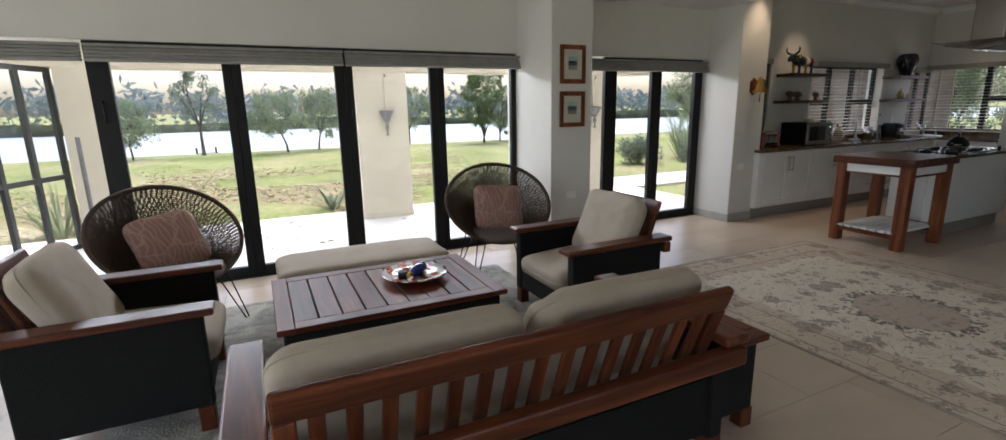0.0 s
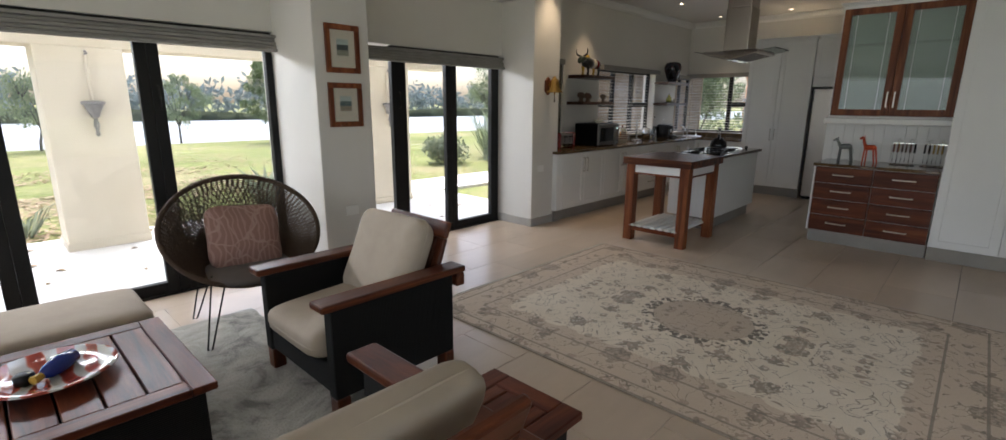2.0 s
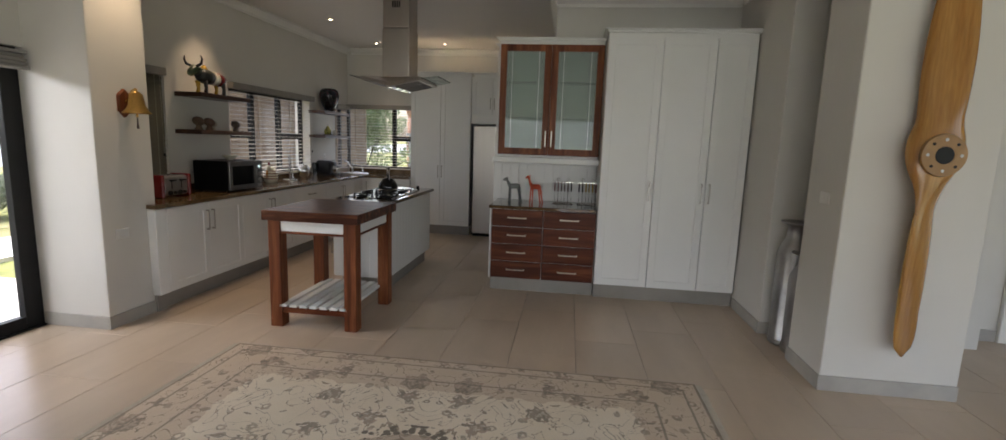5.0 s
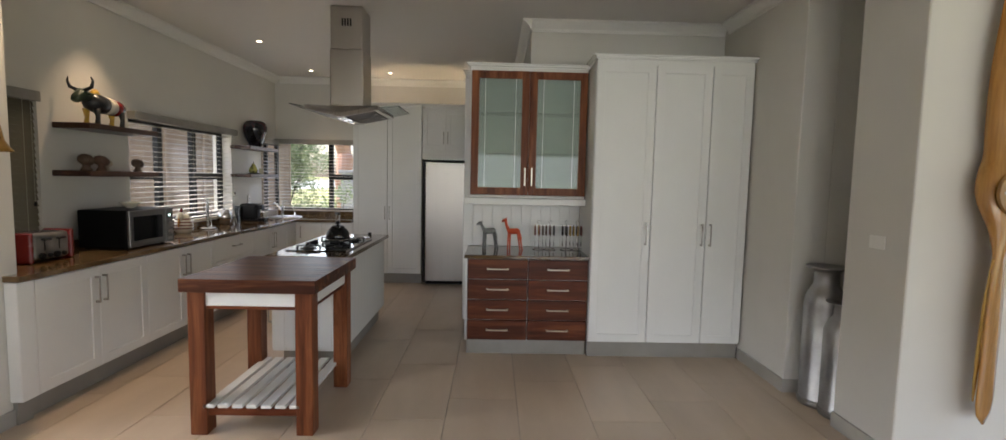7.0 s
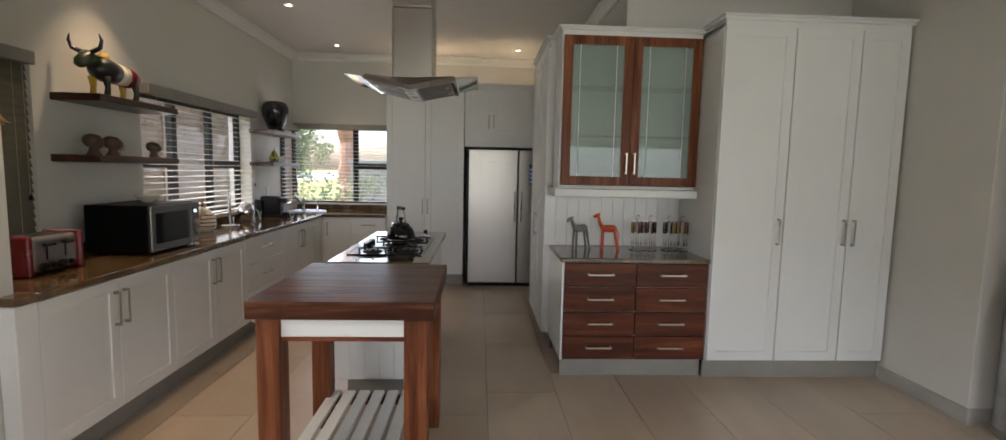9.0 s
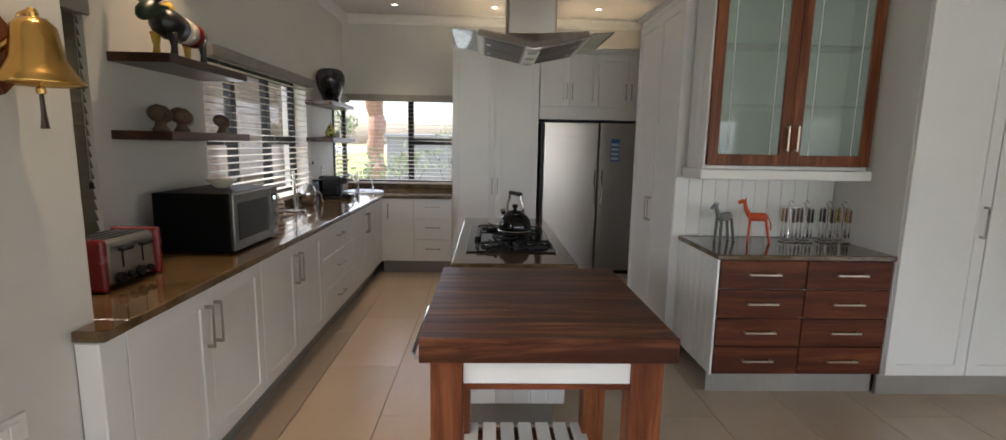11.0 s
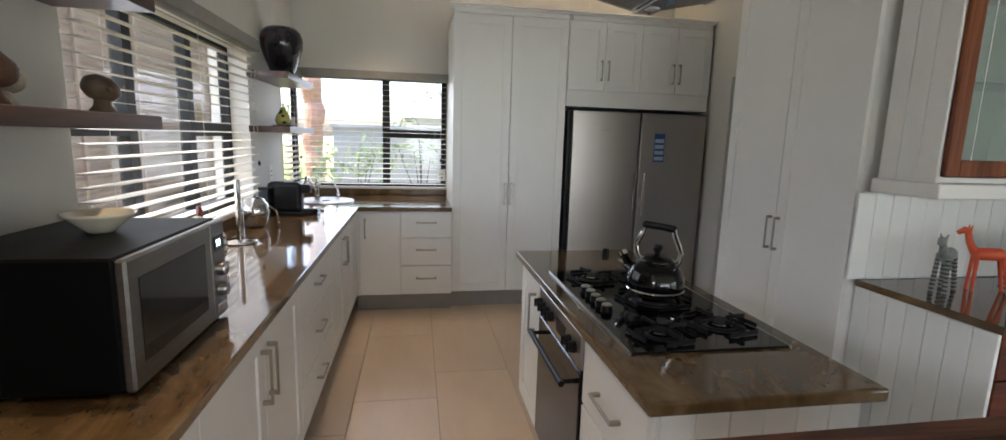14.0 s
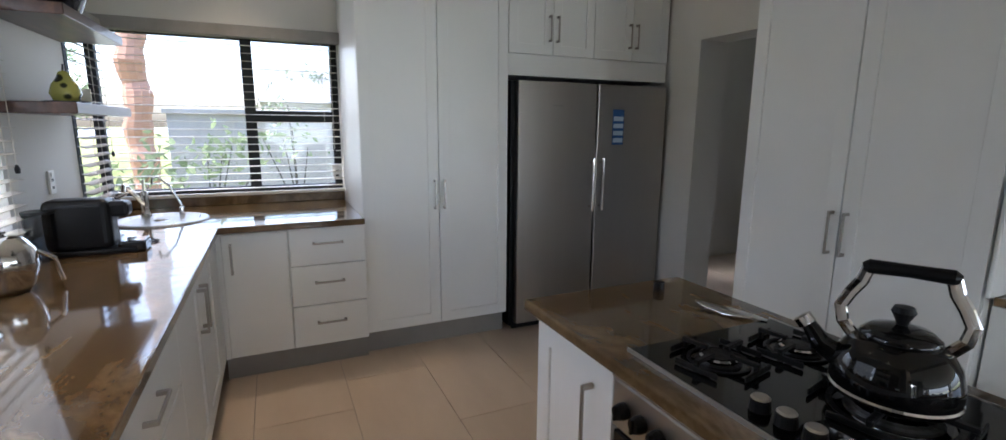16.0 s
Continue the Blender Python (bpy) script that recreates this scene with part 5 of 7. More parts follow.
# ---- ship's bell, sconces, switches ----
o = thing("brass_bell", (5.66, 4.56, 1.66), "polished brass ship's bell on a wooden wall block", "bell")
B = bmesh.new()
q = [(-0.055, 0.0), (0.0, -0.05), (0.055, 0.0), (0.055, 0.12), (0.0, 0.17), (-0.055, 0.12)]
lo_, hi_ = [B.verts.new((x, -0.001, z)) for x, z in q], [B.verts.new((x * 0.9, -0.026, 0.06 + (z - 0.06) * 0.93)) for x, z in q]
for k in range(6):
    B.faces.new((lo_[k], lo_[(k + 1) % 6], hi_[(k + 1) % 6], hi_[k]))
B.faces.new(hi_)
part("wooden_block", B, KIAAT_Z, o)
part("bracket", tube([(0.0, -0.02, 0.07), (0.0, -0.06, 0.10), (0.0, -0.085, 0.155), (0.0, -0.11, 0.165)], [0.012, 0.008, 0.007, 0.007], 8), BRASS, o)
part("bell_body", turn([(0.0, 0.150), (0.028, 0.147), (0.046, 0.128), (0.053, 0.085), (0.060, 0.045), (0.080, 0.010), (0.098, -0.012), (0.097, -0.018), (0.085, -0.012), (0.055, 0.03), (0.0, 0.12)], 32, at=(0.0, -0.115, 0)), BRASS, o, smooth=True)
part("crown_loop", turn([(0.012, 0.148), (0.014, 0.160), (0.008, 0.172), (0, 0.174)], 12, at=(0.0, -0.115, 0)), BRASS, o)
B = turn([(0, -0.045), (0.011, -0.04), (0.011, -0.028), (0.003, -0.02), (0.003, 0.05)], 10, at=(0.0, -0.115, 0))
part("clapper", B, BRASS, o)
part("rope", tube([(0.0, -0.115, -0.04), (0.001, -0.115, -0.09), (0.002, -0.114, -0.13)], [0.005, 0.006, 0.010], 8), SHELFWOOD, o)

GREYMETAL = plain("weathered_grey_metal", (0.14, 0.135, 0.13), (0.24, 0.23, 0.22), 12, 0.6, 0.3, bump=0.3)
for x in (1.62, 5.14):
    o = thing("torch_sconce", (x, 7.22, 1.17), "weathered grey torch-like wall sconce", "wall lamp", "veranda sconces")
    part("rod", tube([(0, -0.03, 0.0), (0, -0.035, 0.78)], 0.016, 8), PLASTER, o)
    part("cup", turn([(0.0, 0.16), (0.03, 0.17), (0.05, 0.22), (0.085, 0.30), (0.10, 0.305), (0.10, 0.33), (0.06, 0.335), (0, 0.33)], 16, at=(0, -0.06, 0)), GREYMETAL, o)
    part("finial", turn([(0, -0.02), (0.02, 0.0), (0.012, 0.04), (0.028, 0.09), (0.016, 0.16)], 12, at=(0, -0.06, 0)), GREYMETAL, o)
    part("bracket", box(-0.03, 0.03, -0.06, 0.0, 0.18, 0.24, 0.005), GREYMETAL, o)
    part("top_hook", tube([(0, -0.03, 0.78), (0.02, -0.035, 0.80), (0, -0.04, 0.82)], 0.012, 6), GREYMETAL, o)


def switch(m, label="white wall switch plate"):
    o = thing("wall_switch", (0, 0, 0), label, "switch", "switch plates")
    o.matrix_basis = m
    part("plate", box(-0.06, 0.06, -0.009, -0.001, -0.04, 0.04, 0.003), TRIM, o)
    part("rocker", box(-0.035, -0.005, -0.012, -0.009, -0.022, 0.022, 0.002), TRIM, o)
    part("rocker", box(0.005, 0.035, -0.012, -0.009, -0.022, 0.022, 0.002), TRIM, o)


switch(pose(2.84, 4.383, 0.62))
switch(pose(5.56, 4.56, 0.72))
switch(pose(5.68, -0.545, 1.235, 0, 0, 180))

# ---- propeller on the pillar ----
o = thing("wooden_propeller", (5.46, -0.955, 1.535), "varnished wooden aircraft propeller hung upright", "propeller")
VARNISH = wood("honey_varnished_wood", (0.27, 0.115, 0.022), (0.38, 0.18, 0.04), (0.47, 0.25, 0.07), "z", rough=0.2, coat=0.6, random_value=0.0, streak=0.6)
B = bmesh.new()
ns, nc = 44, 18
rings = []
for i in range(ns + 1):
    z = -1.235 + 2.47 * i / ns
    t = abs(z) / 1.235
    wdt = 0.088 + 0.040 * math.sin(min(1, t * 1.3) * math.pi * 0.9) if t < 0.985 else 0.05
    if t < 0.17:
        wdt = 0.155 - 0.05 * (t / 0.17) ** 2 * 1.1
    if t > 0.86:
        wdt *= max(0.25, math.sqrt(max(0.0, 1 - ((t - 0.86) / 0.145) ** 2)))
    thk = 0.075 * (1 - t) ** 1.4 + 0.012
    if t < 0.16:
        thk = 0.07
    tw = math.copysign(radians(48 - 34 * t), z) if t > 0.12 else math.copysign(radians(44) * t / 0.12, z)
    ring = []
    for k in range(nc):
        a = 2 * math.pi * k / nc
        u, w_ = wdt * math.cos(a), thk * math.sin(a)
        if z > 0:
            tw2 = radians(12) * min(1, t / 0.2)
        else:
            tw2 = radians(-52) * min(1, t / 0.25) + radians(20) * t
        ring.append(B.verts.new((-0.082 + u * math.sin(tw2) * 0.55 - w_ * math.cos(tw2), u * math.cos(tw2) - w_ * math.sin(tw2) * 0.5, z)))
    rings.append(ring)
for a, b in zip(rings, rings[1:]):
    for k in range(nc):
        B.faces.new((a[k], a[(k + 1) % nc], b[(k + 1) % nc], b[k]))
B.faces.new(rings[0][::-1])
B.faces.new(rings[-1])
bmesh.ops.recalc_face_normals(B, faces=B.faces)
part("blades", B, VARNISH, o, smooth=True)
hub = part("hub_plate", turn([(0.045, 0.0), (0.120, 0.0), (0.122, 0.008), (0.118, 0.018), (0.05, 0.02), (0.045, 0.012)], 36), plain("hub_wood", (0.25, 0.13, 0.04), (0.34, 0.19, 0.065), 9, 0.4, bump=0.1), o, "pale round hub plate with bolt holes", pose(-0.150, 0, 0, 0, -90, 0))
part("shaft_hole", turn([(0, 0.021), (0.048, 0.0215), (0.05, 0.019)], 24), BLACK, hub)
for k in range(8):
    a = 2 * math.pi * k / 8
    part("bolt_hole", turn([(0, 0.0215), (0.009, 0.0215), (0.009, 0.018)], 10, at=(0.088 * math.cos(a), 0.088 * math.sin(a), 0)), BLACK if k % 2 else HANDLE, hub)
part("wall_stud", box(-0.03, -0.001, -0.03, 0.03, -0.05, 0.05), BLACK, o)
B = tube([(-0.135 + 0.012 * k, 0.082 - 0.004 * k * k * 0.25, -0.34 - 0.13 * k) for k in range(7)], [0.010, 0.014, 0.015, 0.015, 0.014, 0.012, 0.006], 10, True, 0.5)
part("brass_edge", B, BRASS, o, "brass sheathed leading edge")


# ---- milk cans ----
CAN = plain("dull_milk_can_steel", (0.26, 0.255, 0.25), (0.40, 0.39, 0.38), 5, 0.36, 1.0, bump=0.15, fine=25)
for x, y, s, lb in ((6.27, -0.665, 1.0, "tall dull steel milk can with an open lid"), (6.075, -0.69, 0.79, "shorter dull steel milk can")):
    o = thing("milk_can", (x, y, 0), lb, "milk can", "milk cans")
    h = 1.0 * s
    part("can_body", turn([(0, 0.0), (0.125, 0.0), (0.132, 0.01), (0.132, 0.03), (0.128, 0.035), (0.132, h * 0.72), (0.128, h * 0.76), (0.10, h * 0.83), (0.082, h * 0.86), (0.078, h * 0.95), (0.09, h * 0.965)], 36), CAN, o, smooth=True)
    part("lid", turn([(0.075, h * 0.965), (0.125, h * 0.975), (0.132, h * 0.985), (0.128, h * 0.992), (0.09, h * 0.985), (0, h * 0.98)], 36), CAN, o, smooth=True)
    part("hoop", turn([(0.131, 0.03), (0.138, 0.034), (0.138, 0.048), (0.131, 0.052)], 36), CAN, o)
    part("side_handle", tube([(0.08, -0.03, h * 0.93), (0.125, -0.04, h * 0.91), (0.14, -0.04, h * 0.83), (0.118, -0.035, h * 0.77)], 0.007, 8), CAN, o)

# ---- veranda, garden and river ----
def lawn_material():
    mt, nt, p = shader("lawn")
    v = coords(nt)
    n1 = node(nt, "TexNoise", Scale=0.35, Detail=5.0, Roughness=0.6)
    n2 = node(nt, "TexNoise", Scale=9.0, Detail=5.0, Roughness=0.7)
    n3 = node(nt, "TexNoise", Scale=60.0, Detail=3.0)
    for n in (n1, n2, n3):
        nt.links.new(v, n.inputs["Vector"])
    a = ramp(nt, n1.outputs["Fac"], [(0.35, (0.16, 0.195, 0.065)), (0.65, (0.25, 0.27, 0.11))])
    b = ramp(nt, n2.outputs["Fac"], [(0.35, (0.55, 0.62, 0.5)), (0.65, (1.35, 1.25, 1.1))])
    mx = nt.nodes.new("ShaderNodeMix")
    mx.data_type, mx.blend_type = "RGBA", "MULTIPLY"
    mx.inputs["Factor"].default_value = 0.8
    nt.links.new(a, mx.inputs["A"])
    nt.links.new(b, mx.inputs["B"])
    n4 = node(nt, "TexNoise", Scale=0.28, Detail=6.0, Roughness=0.7)
    nt.links.new(v, n4.inputs["Vector"])
    dry = ramp(nt, n4.outputs["Fac"], [(0.47, (0, 0, 0)), (0.62, (0.6, 0.6, 0.6))])
    m2 = nt.nodes.new("ShaderNodeMix")
    m2.data_type = "RGBA"
    m2.inputs["B"].default_value = (0.34, 0.28, 0.17, 1)
    nt.links.new(dry, m2.inputs["Factor"])
    nt.links.new(mx.outputs["Result"], m2.inputs["A"])
    nt.links.new(m2.outputs["Result"], p.inputs["Base Color"])
    p.inputs["Roughness"].default_value = 0.95
    p.inputs["Specular IOR Level"].default_value = 0.15
    bumped(nt, p, n3.outputs["Fac"], 0.6, 0.03)
    return mt


B = bmesh.new()
bx(B, -400, 400, 8.0, 23.5, -0.9, -0.10)
bx(B, -400, 400, 62, 900, -1.2, -0.35)
bx(B, -400, 400, 5.45, 8.0, -0.9, -0.14)
bx(B, 11.2, 400, -60, 5.45, -0.9, -0.14)
bx(B, -400, -4.8, -60, 5.45, -0.9, -0.14)
bx(B, -4.8, 11.2, -60, -5.3, -0.9, -0.14)
bx(B, -400, 400, 23.5, 62.0, -1.4, -0.9)
struct("ground", B, lawn_material(), "lawn with fallen leaves going down to the river", "lawn")
mt, nt, p = shader("river_water")
v = coords(nt, (0.25, 1, 1))
n2 = node(nt, "TexNoise", Scale=1.6, Detail=3.0)
nt.links.new(v, n2.inputs["Vector"])
p.inputs["Base Color"].default_value = (0.30, 0.33, 0.34, 1)
p.inputs["Roughness"].default_value = 0.3
bumped(nt, p, n2.outputs["Fac"], 0.5, 0.12)
struct("water", box(-400, 400, 23.5, 62.0, -0.85, -0.45), mt, "pale still river", "river")
struct("pavement", box(-9.0, 6.4, YD + 0.25, 7.95, -0.12, -0.012, 0.004), PATIO, "pale stone veranda floor", "veranda")
struct("pavement_path", box(4.6, 14.0, 7.95, 9.2, -0.16, -0.085, 0.004), PATIO, "pale stone garden path", "path")
struct("pavement_edge", box(-9.0, 4.6, 7.95, 8.25, -0.16, -0.088), plain("bare_soil", (0.16, 0.11, 0.075), (0.25, 0.18, 0.125), 6, 0.95, bump=0.4), "bare soil edge of the lawn", "soil")
for x0, x1 in ((-1.95, -1.62), (1.235, 1.94), (4.73, 5.54)):
    c = thing("veranda_column", (x0, 7.22, -0.012), "square cream plastered veranda column", "column", "veranda columns")
    part("shaft", box(0, x1 - x0, 0, 0.5, 0.0, 2.042, 0.01, 2), PLASTER, c)
    part("base_band", box(-0.012, x1 - x0 + 0.012, -0.012, 0.512, 0.0, 0.09, 0.004), PLASTER, c)
struct("veranda_beam", box(-9.0, 6.4, 7.24, 7.70, 2.03, 2.55), PLASTER, "cream plastered veranda beam", "beam")
struct("veranda_ceiling", box(-9.0, 6.4, YD + 0.25, 7.72, 2.55, 2.65), CEILING, "white veranda ceiling", "ceiling")
# glazed screen at the far end of the veranda
BRONZE = plain("bronze_aluminium", (0.035, 0.036, 0.033), (0.05, 0.05, 0.046), 5, 0.4, bump=0.0)
o = thing("glazed_screen", (-2.79, 5.40, -0.012), "dark framed glazed screen on the veranda", "glass screen", "", 68.9)
bay = 0.415
for k in range(6):
    part("screen_post", box(bay * k, bay * k + 0.055, -0.025, 0.025, 0, 2.04, 0.004), BRONZE, o)
for k in range(5):
    x0, x1 = bay * k + 0.055, bay * (k + 1)
    for z in (0.0, 0.82, 1.985):
        part("screen_rail", box(x0, x1, -0.022, 0.022, z, z + 0.055), BRONZE, o)
    for z0, z1 in ((0.055, 0.82), (0.875, 1.985)):
        g = part("pane", box(x0, x1, -0.003, 0.003, z0, z1), PANE, o)
        g.visible_shadow = False
o = thing("outdoor_post", (-1.72, 6.75, -0.012), "slim grey metal floor stand", "stand")
part("post", tube([(0, 0, 0.0), (0, 0, 1.3)], 0.022, 10), GREYMETAL, o)
part("foot", turn([(0, 0), (0.10, 0), (0.10, 0.015), (0.03, 0.03), (0, 0.03)], 16), GREYMETAL, o)

# fallen leaves
LEAFBROWN = plain("dry_leaf", (0.22, 0.15, 0.08), (0.46, 0.36, 0.22), 3, 0.9, bump=0.0)
rnd = random.Random(21)
vv, ff = [], []
for k in range(15000):
    x = rnd.gauss(-0.5, 4.5)
    y = 8.3 + abs(rnd.gauss(3.6, 2.6))
    if y > 21 or x < -14 or x > 16:
        continue
    if noise.noise(Vector((x * 0.45, y * 0.5, 0))) < -0.12:
        continue
    a, s = rnd.random() * 6.28, 0.03 + 0.035 * rnd.random()
    ux, uy = math.cos(a) * s, math.sin(a) * s
    b = len(vv)
    z = -0.085
    vv += [(x - ux, y - uy, z), (x + uy * 0.5, y - ux * 0.5, z + 0.02 * rnd.random()), (x + ux, y + uy, z + 0.015), (x - uy * 0.5, y + ux * 0.5, z + 0.02 * rnd.random())]
    ff.append((b, b + 1, b + 2, b + 3))
for k in range(70):
    x, y, s, a = rnd.uniform(-1.5, 6), rnd.uniform(5.8, 7.9), 0.03 + 0.03 * rnd.random(), rnd.random() * 6.28
    ux, uy = math.cos(a) * s, math.sin(a) * s
    b = len(vv)
    vv += [(x - ux, y - uy, -0.009), (x + uy * 0.5, y - ux * 0.5, 0.004), (x + ux, y + uy, -0.008), (x - uy * 0.5, y + ux * 0.5, 0.006)]
    ff.append((b, b + 1, b + 2, b + 3))
me = bpy.data.meshes.new("fallen_leaves")
me.from_pydata(vv, [], ff)
me.materials.append(LEAFBROWN)
tagged(new("fallen_leaves", me), "dry brown leaves strewn over the lawn", "leaves", "", "stuff")


def foliage_material(name, a, b):
    mt, nt, p = shader(name)
    g = nt.nodes.new("ShaderNodeNewGeometry")
    c = ramp(nt, g.outputs["Random Per Island"], [(0.1, a), (0.9, b)])
    nt.links.new(c, p.inputs["Base Color"])
    p.inputs["Roughness"].default_value = 0.75
    p.inputs["Specular IOR Level"].default_value = 0.2
    tl = nt.nodes.new("ShaderNodeBsdfTranslucent")
    nt.links.new(c, tl.inputs["Color"])
    mx = nt.nodes.new("ShaderNodeMixShader")
    mx.inputs[0].default_value = 0.45
    nt.links.new(p.outputs[0], mx.inputs[1])
    nt.links.new(tl.outputs[0], mx.inputs[2])
    out = [n for n in nt.nodes if n.type == "OUTPUT_MATERIAL"][0]
    nt.links.new(mx.outputs[0], out.inputs[0])
    return mt


# leaf greens are paled to suggest haze over the river
WILLOW = foliage_material("willow_leaf", (0.15, 0.195, 0.10), (0.24, 0.29, 0.165))
DEEPLEAF = foliage_material("deep_green_leaf", (0.10, 0.145, 0.06), (0.19, 0.245, 0.105))
GREYLEAF = foliage_material("grey_green_leaf", (0.14, 0.17, 0.115), (0.24, 0.275, 0.19))
# distance haze mixed into the leaf colour: greyer and bluer
HAZELEAF = foliage_material("haze_tinted_leaf", (0.15, 0.19, 0.19), (0.21, 0.25, 0.25))
REED = foliage_material("reed_blade", (0.085, 0.10, 0.055), (0.125, 0.14, 0.085))
BARK = plain("tree_bark", (0.035, 0.031, 0.026), (0.075, 0.066, 0.055), 12, 0.95, bump=0.6, stretch=(1, 1, 0.3))


def leaves(rnd, centres, count, size, droop=0.0):
    vv, ff = [], []
    for k in range(count):
        c, r = centres[rnd.randrange(len(centres))]
        d = Vector((rnd.gauss(0, 1), rnd.gauss(0, 1), rnd.gauss(0, 0.8)))
        d = d.normalized() * r * (rnd.random() ** 0.45)
        q = Vector(c) + d
        q.z -= droop * rnd.random() * r * 1.4
        u = Vector((rnd.gauss(0, 1), rnd.gauss(0, 1), rnd.gauss(0, 1) - droop * 2)).normalized() * size * (0.6 + 0.8 * rnd.random())
        w = u.cross(Vector((rnd.gauss(0, 1), rnd.gauss(0, 1), rnd.gauss(0, 1)))).normalized() * u.length * 0.38
        b = len(vv)
        vv += [tuple(q - u), tuple(q + w), tuple(q + u), tuple(q - w)]
        ff.append((b, b + 1, b + 2, b + 3))
    me = bpy.data.meshes.new("crown")
    me.from_pydata(vv, [], ff)
    return me


def tree(x, y, z0, h, spread, leaf, seed, label, clumps=46, count=5200, size=0.05, droop=0.5, lean=0.0, trunk=0.3, flat=1.0):
    """A tapered trunk that forks into limbs and twigs, with loose leaf clumps round the twig ends."""
    rnd = random.Random(seed)
    o = thing("tree", (x, y, z0), label, "tree", "river bank trees")
    fork = Vector((lean * 0.5, 0, h * trunk))
    B = tube([(0, 0, -0.1), (lean * 0.12, 0.02, h * trunk * 0.45), tuple(fork)], [h * 0.020, h * 0.015, h * 0.012], 8)
    top = h * (1 - trunk) * 0.5
    mid_h = h * trunk + top
    centres, limbs = [], []
    for k in range(7):
        a = 2 * math.pi * k / 7 + rnd.random()
        tip = Vector((lean + spread * 0.5 * math.cos(a), spread * 0.5 * math.sin(a), mid_h + top * 0.55 * rnd.uniform(-0.7, 1.0)))
        bend = fork.lerp(tip, 0.5) + Vector((0, 0, h * 0.04))
        tb(B, [tuple(fork), tuple(bend), tuple(tip)], [h * 0.008, h * 0.005, h * 0.0025], 5)
        limbs.append(tip)
    for k in range(clumps):
        d = Vector((rnd.gauss(0, 1), rnd.gauss(0, 1), rnd.gauss(0, 1))).normalized() * (0.45 + 0.55 * rnd.random() ** 0.5)
        bulge = 0.72 + 0.45 * noise.noise(d * 1.7 + Vector((seed * 3.1, 0, 0)))
        q = Vector((lean + d.x * spread * bulge * flat, d.y * spread * bulge, mid_h + d.z * top * (bulge + 0.15)))
        q.z = max(q.z, h * 0.12)
        near = min(limbs, key=lambda e: (e - q).length)
        tb(B, [tuple(near.lerp(fork, 0.25)), tuple(near.lerp(q, 0.5) + Vector((0, 0, h * 0.02))), tuple(q)], [h * 0.003, h * 0.002, h * 0.001], 4)
        centres.append((tuple(q), spread * (0.13 + 0.13 * rnd.random())))
    part("trunk", B, BARK, o)
    me = leaves(rnd, centres, count, size, droop)
    me.materials.append(leaf)
    c = new("crown", me)
    c.parent = o
    c["kind"] = "stuff"
    return o


tree(-4.1, 22.0, -0.1, 2.2, 1.25, WILLOW, 1, "small drooping willow at the river's edge", droop=0.8, lean=-0.1, trunk=0.22)
tree(-1.95, 22.6, -0.1, 3.7, 1.15, GREYLEAF, 2, "thin open tree at the river's edge", 34, 2600, 0.05, 0.2, 0.0, 0.28)
tree(1.05, 22.2, -0.1, 2.7, 1.35, WILLOW, 3, "leaning willow at the river's edge", 46, 5200, 0.05, 0.8, -0.35, 0.25)
tree(2.3, 22.9, -0.1, 2.6, 1.2, WILLOW, 4, "drooping willow at the river's edge", 40, 4400, 0.05, 0.8, 0.2, 0.25)
tree(6.9, 25.2, -0.5, 3.2, 1.2, WILLOW, 14, "pale green willow by the water", 36, 3600, 0.05, 0.6)
tree(9.6, 22.0, -0.1, 4.3, 1.25, DEEPLEAF, 5, "dense upright green tree on the lawn", 70, 9500, 0.055, 0.3, 0.0, 0.06)
tree(11.0, 23.2, -0.1, 3.1, 0.9, WILLOW, 6, "green bushy tree on the lawn", 46, 4600, 0.055, 0.3, 0.0, 0.08)
tree(23.0, 22.0, -0.1, 3.0, 1.5, WILLOW, 7, "pale spreading tree on the lawn", 46, 5200, 0.06, 0.5)
tree(31.0, 22.6, -0.1, 5.0, 2.3, DEEPLEAF, 8, "tall green tree beyond the lawn", 60, 7000, 0.08, 0.3, 0.0, 0.15)
tree(-9.5, 22.4, -0.1, 2.6, 1.6, WILLOW, 9, "low spreading willow at the river's edge", 40, 4200, 0.055, 0.7, 0.2, 0.22)

# reeds and far woods across the river
rnd = random.Random(5)
vv, ff = [], []
for k in range(13000):
    x, y = rnd.uniform(-75, 120), 61.5 + rnd.random() * 5
    hgt, w = 0.75 + 0.35 * rnd.random() + 0.5 * noise.noise(Vector((x * 0.06, 0, 0))), 0.3 + 0.3 * rnd.random()
    dx = rnd.gauss(0, 0.12)
    b = len(vv)
    vv += [(x - w, y, -0.5), (x + w, y + 0.05, -0.5), (x + w * 0.4 + dx, y, -0.5 + hgt), (x - w * 0.5 + dx, y, -0.5 + hgt * 0.9)]
    ff.append((b, b + 1, b + 2, b + 3))
me = bpy.data.meshes.new("reed_bank")
me.from_pydata(vv, [], ff)
me.materials.append(REED)
tagged(new("reed_bank", me), "pale green reed bed on the far bank", "reeds", "", "stuff")
rnd = random.Random(6)
cs = []
for k in range(420):
    x = rnd.uniform(-110, 170)
    cs.append(((x, 78 + rnd.random() * 16, 1.0 + rnd.random() * (2.6 + 2.0 * noise.noise(Vector((x * 0.04, 3, 0))))), 2.0 + 1.6 * rnd.random()))
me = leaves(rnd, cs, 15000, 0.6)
me.materials.append(HAZELEAF)
tagged(new("far_woods", me), "woods beyond the river with haze in the leaf colour", "woods", "", "stuff")


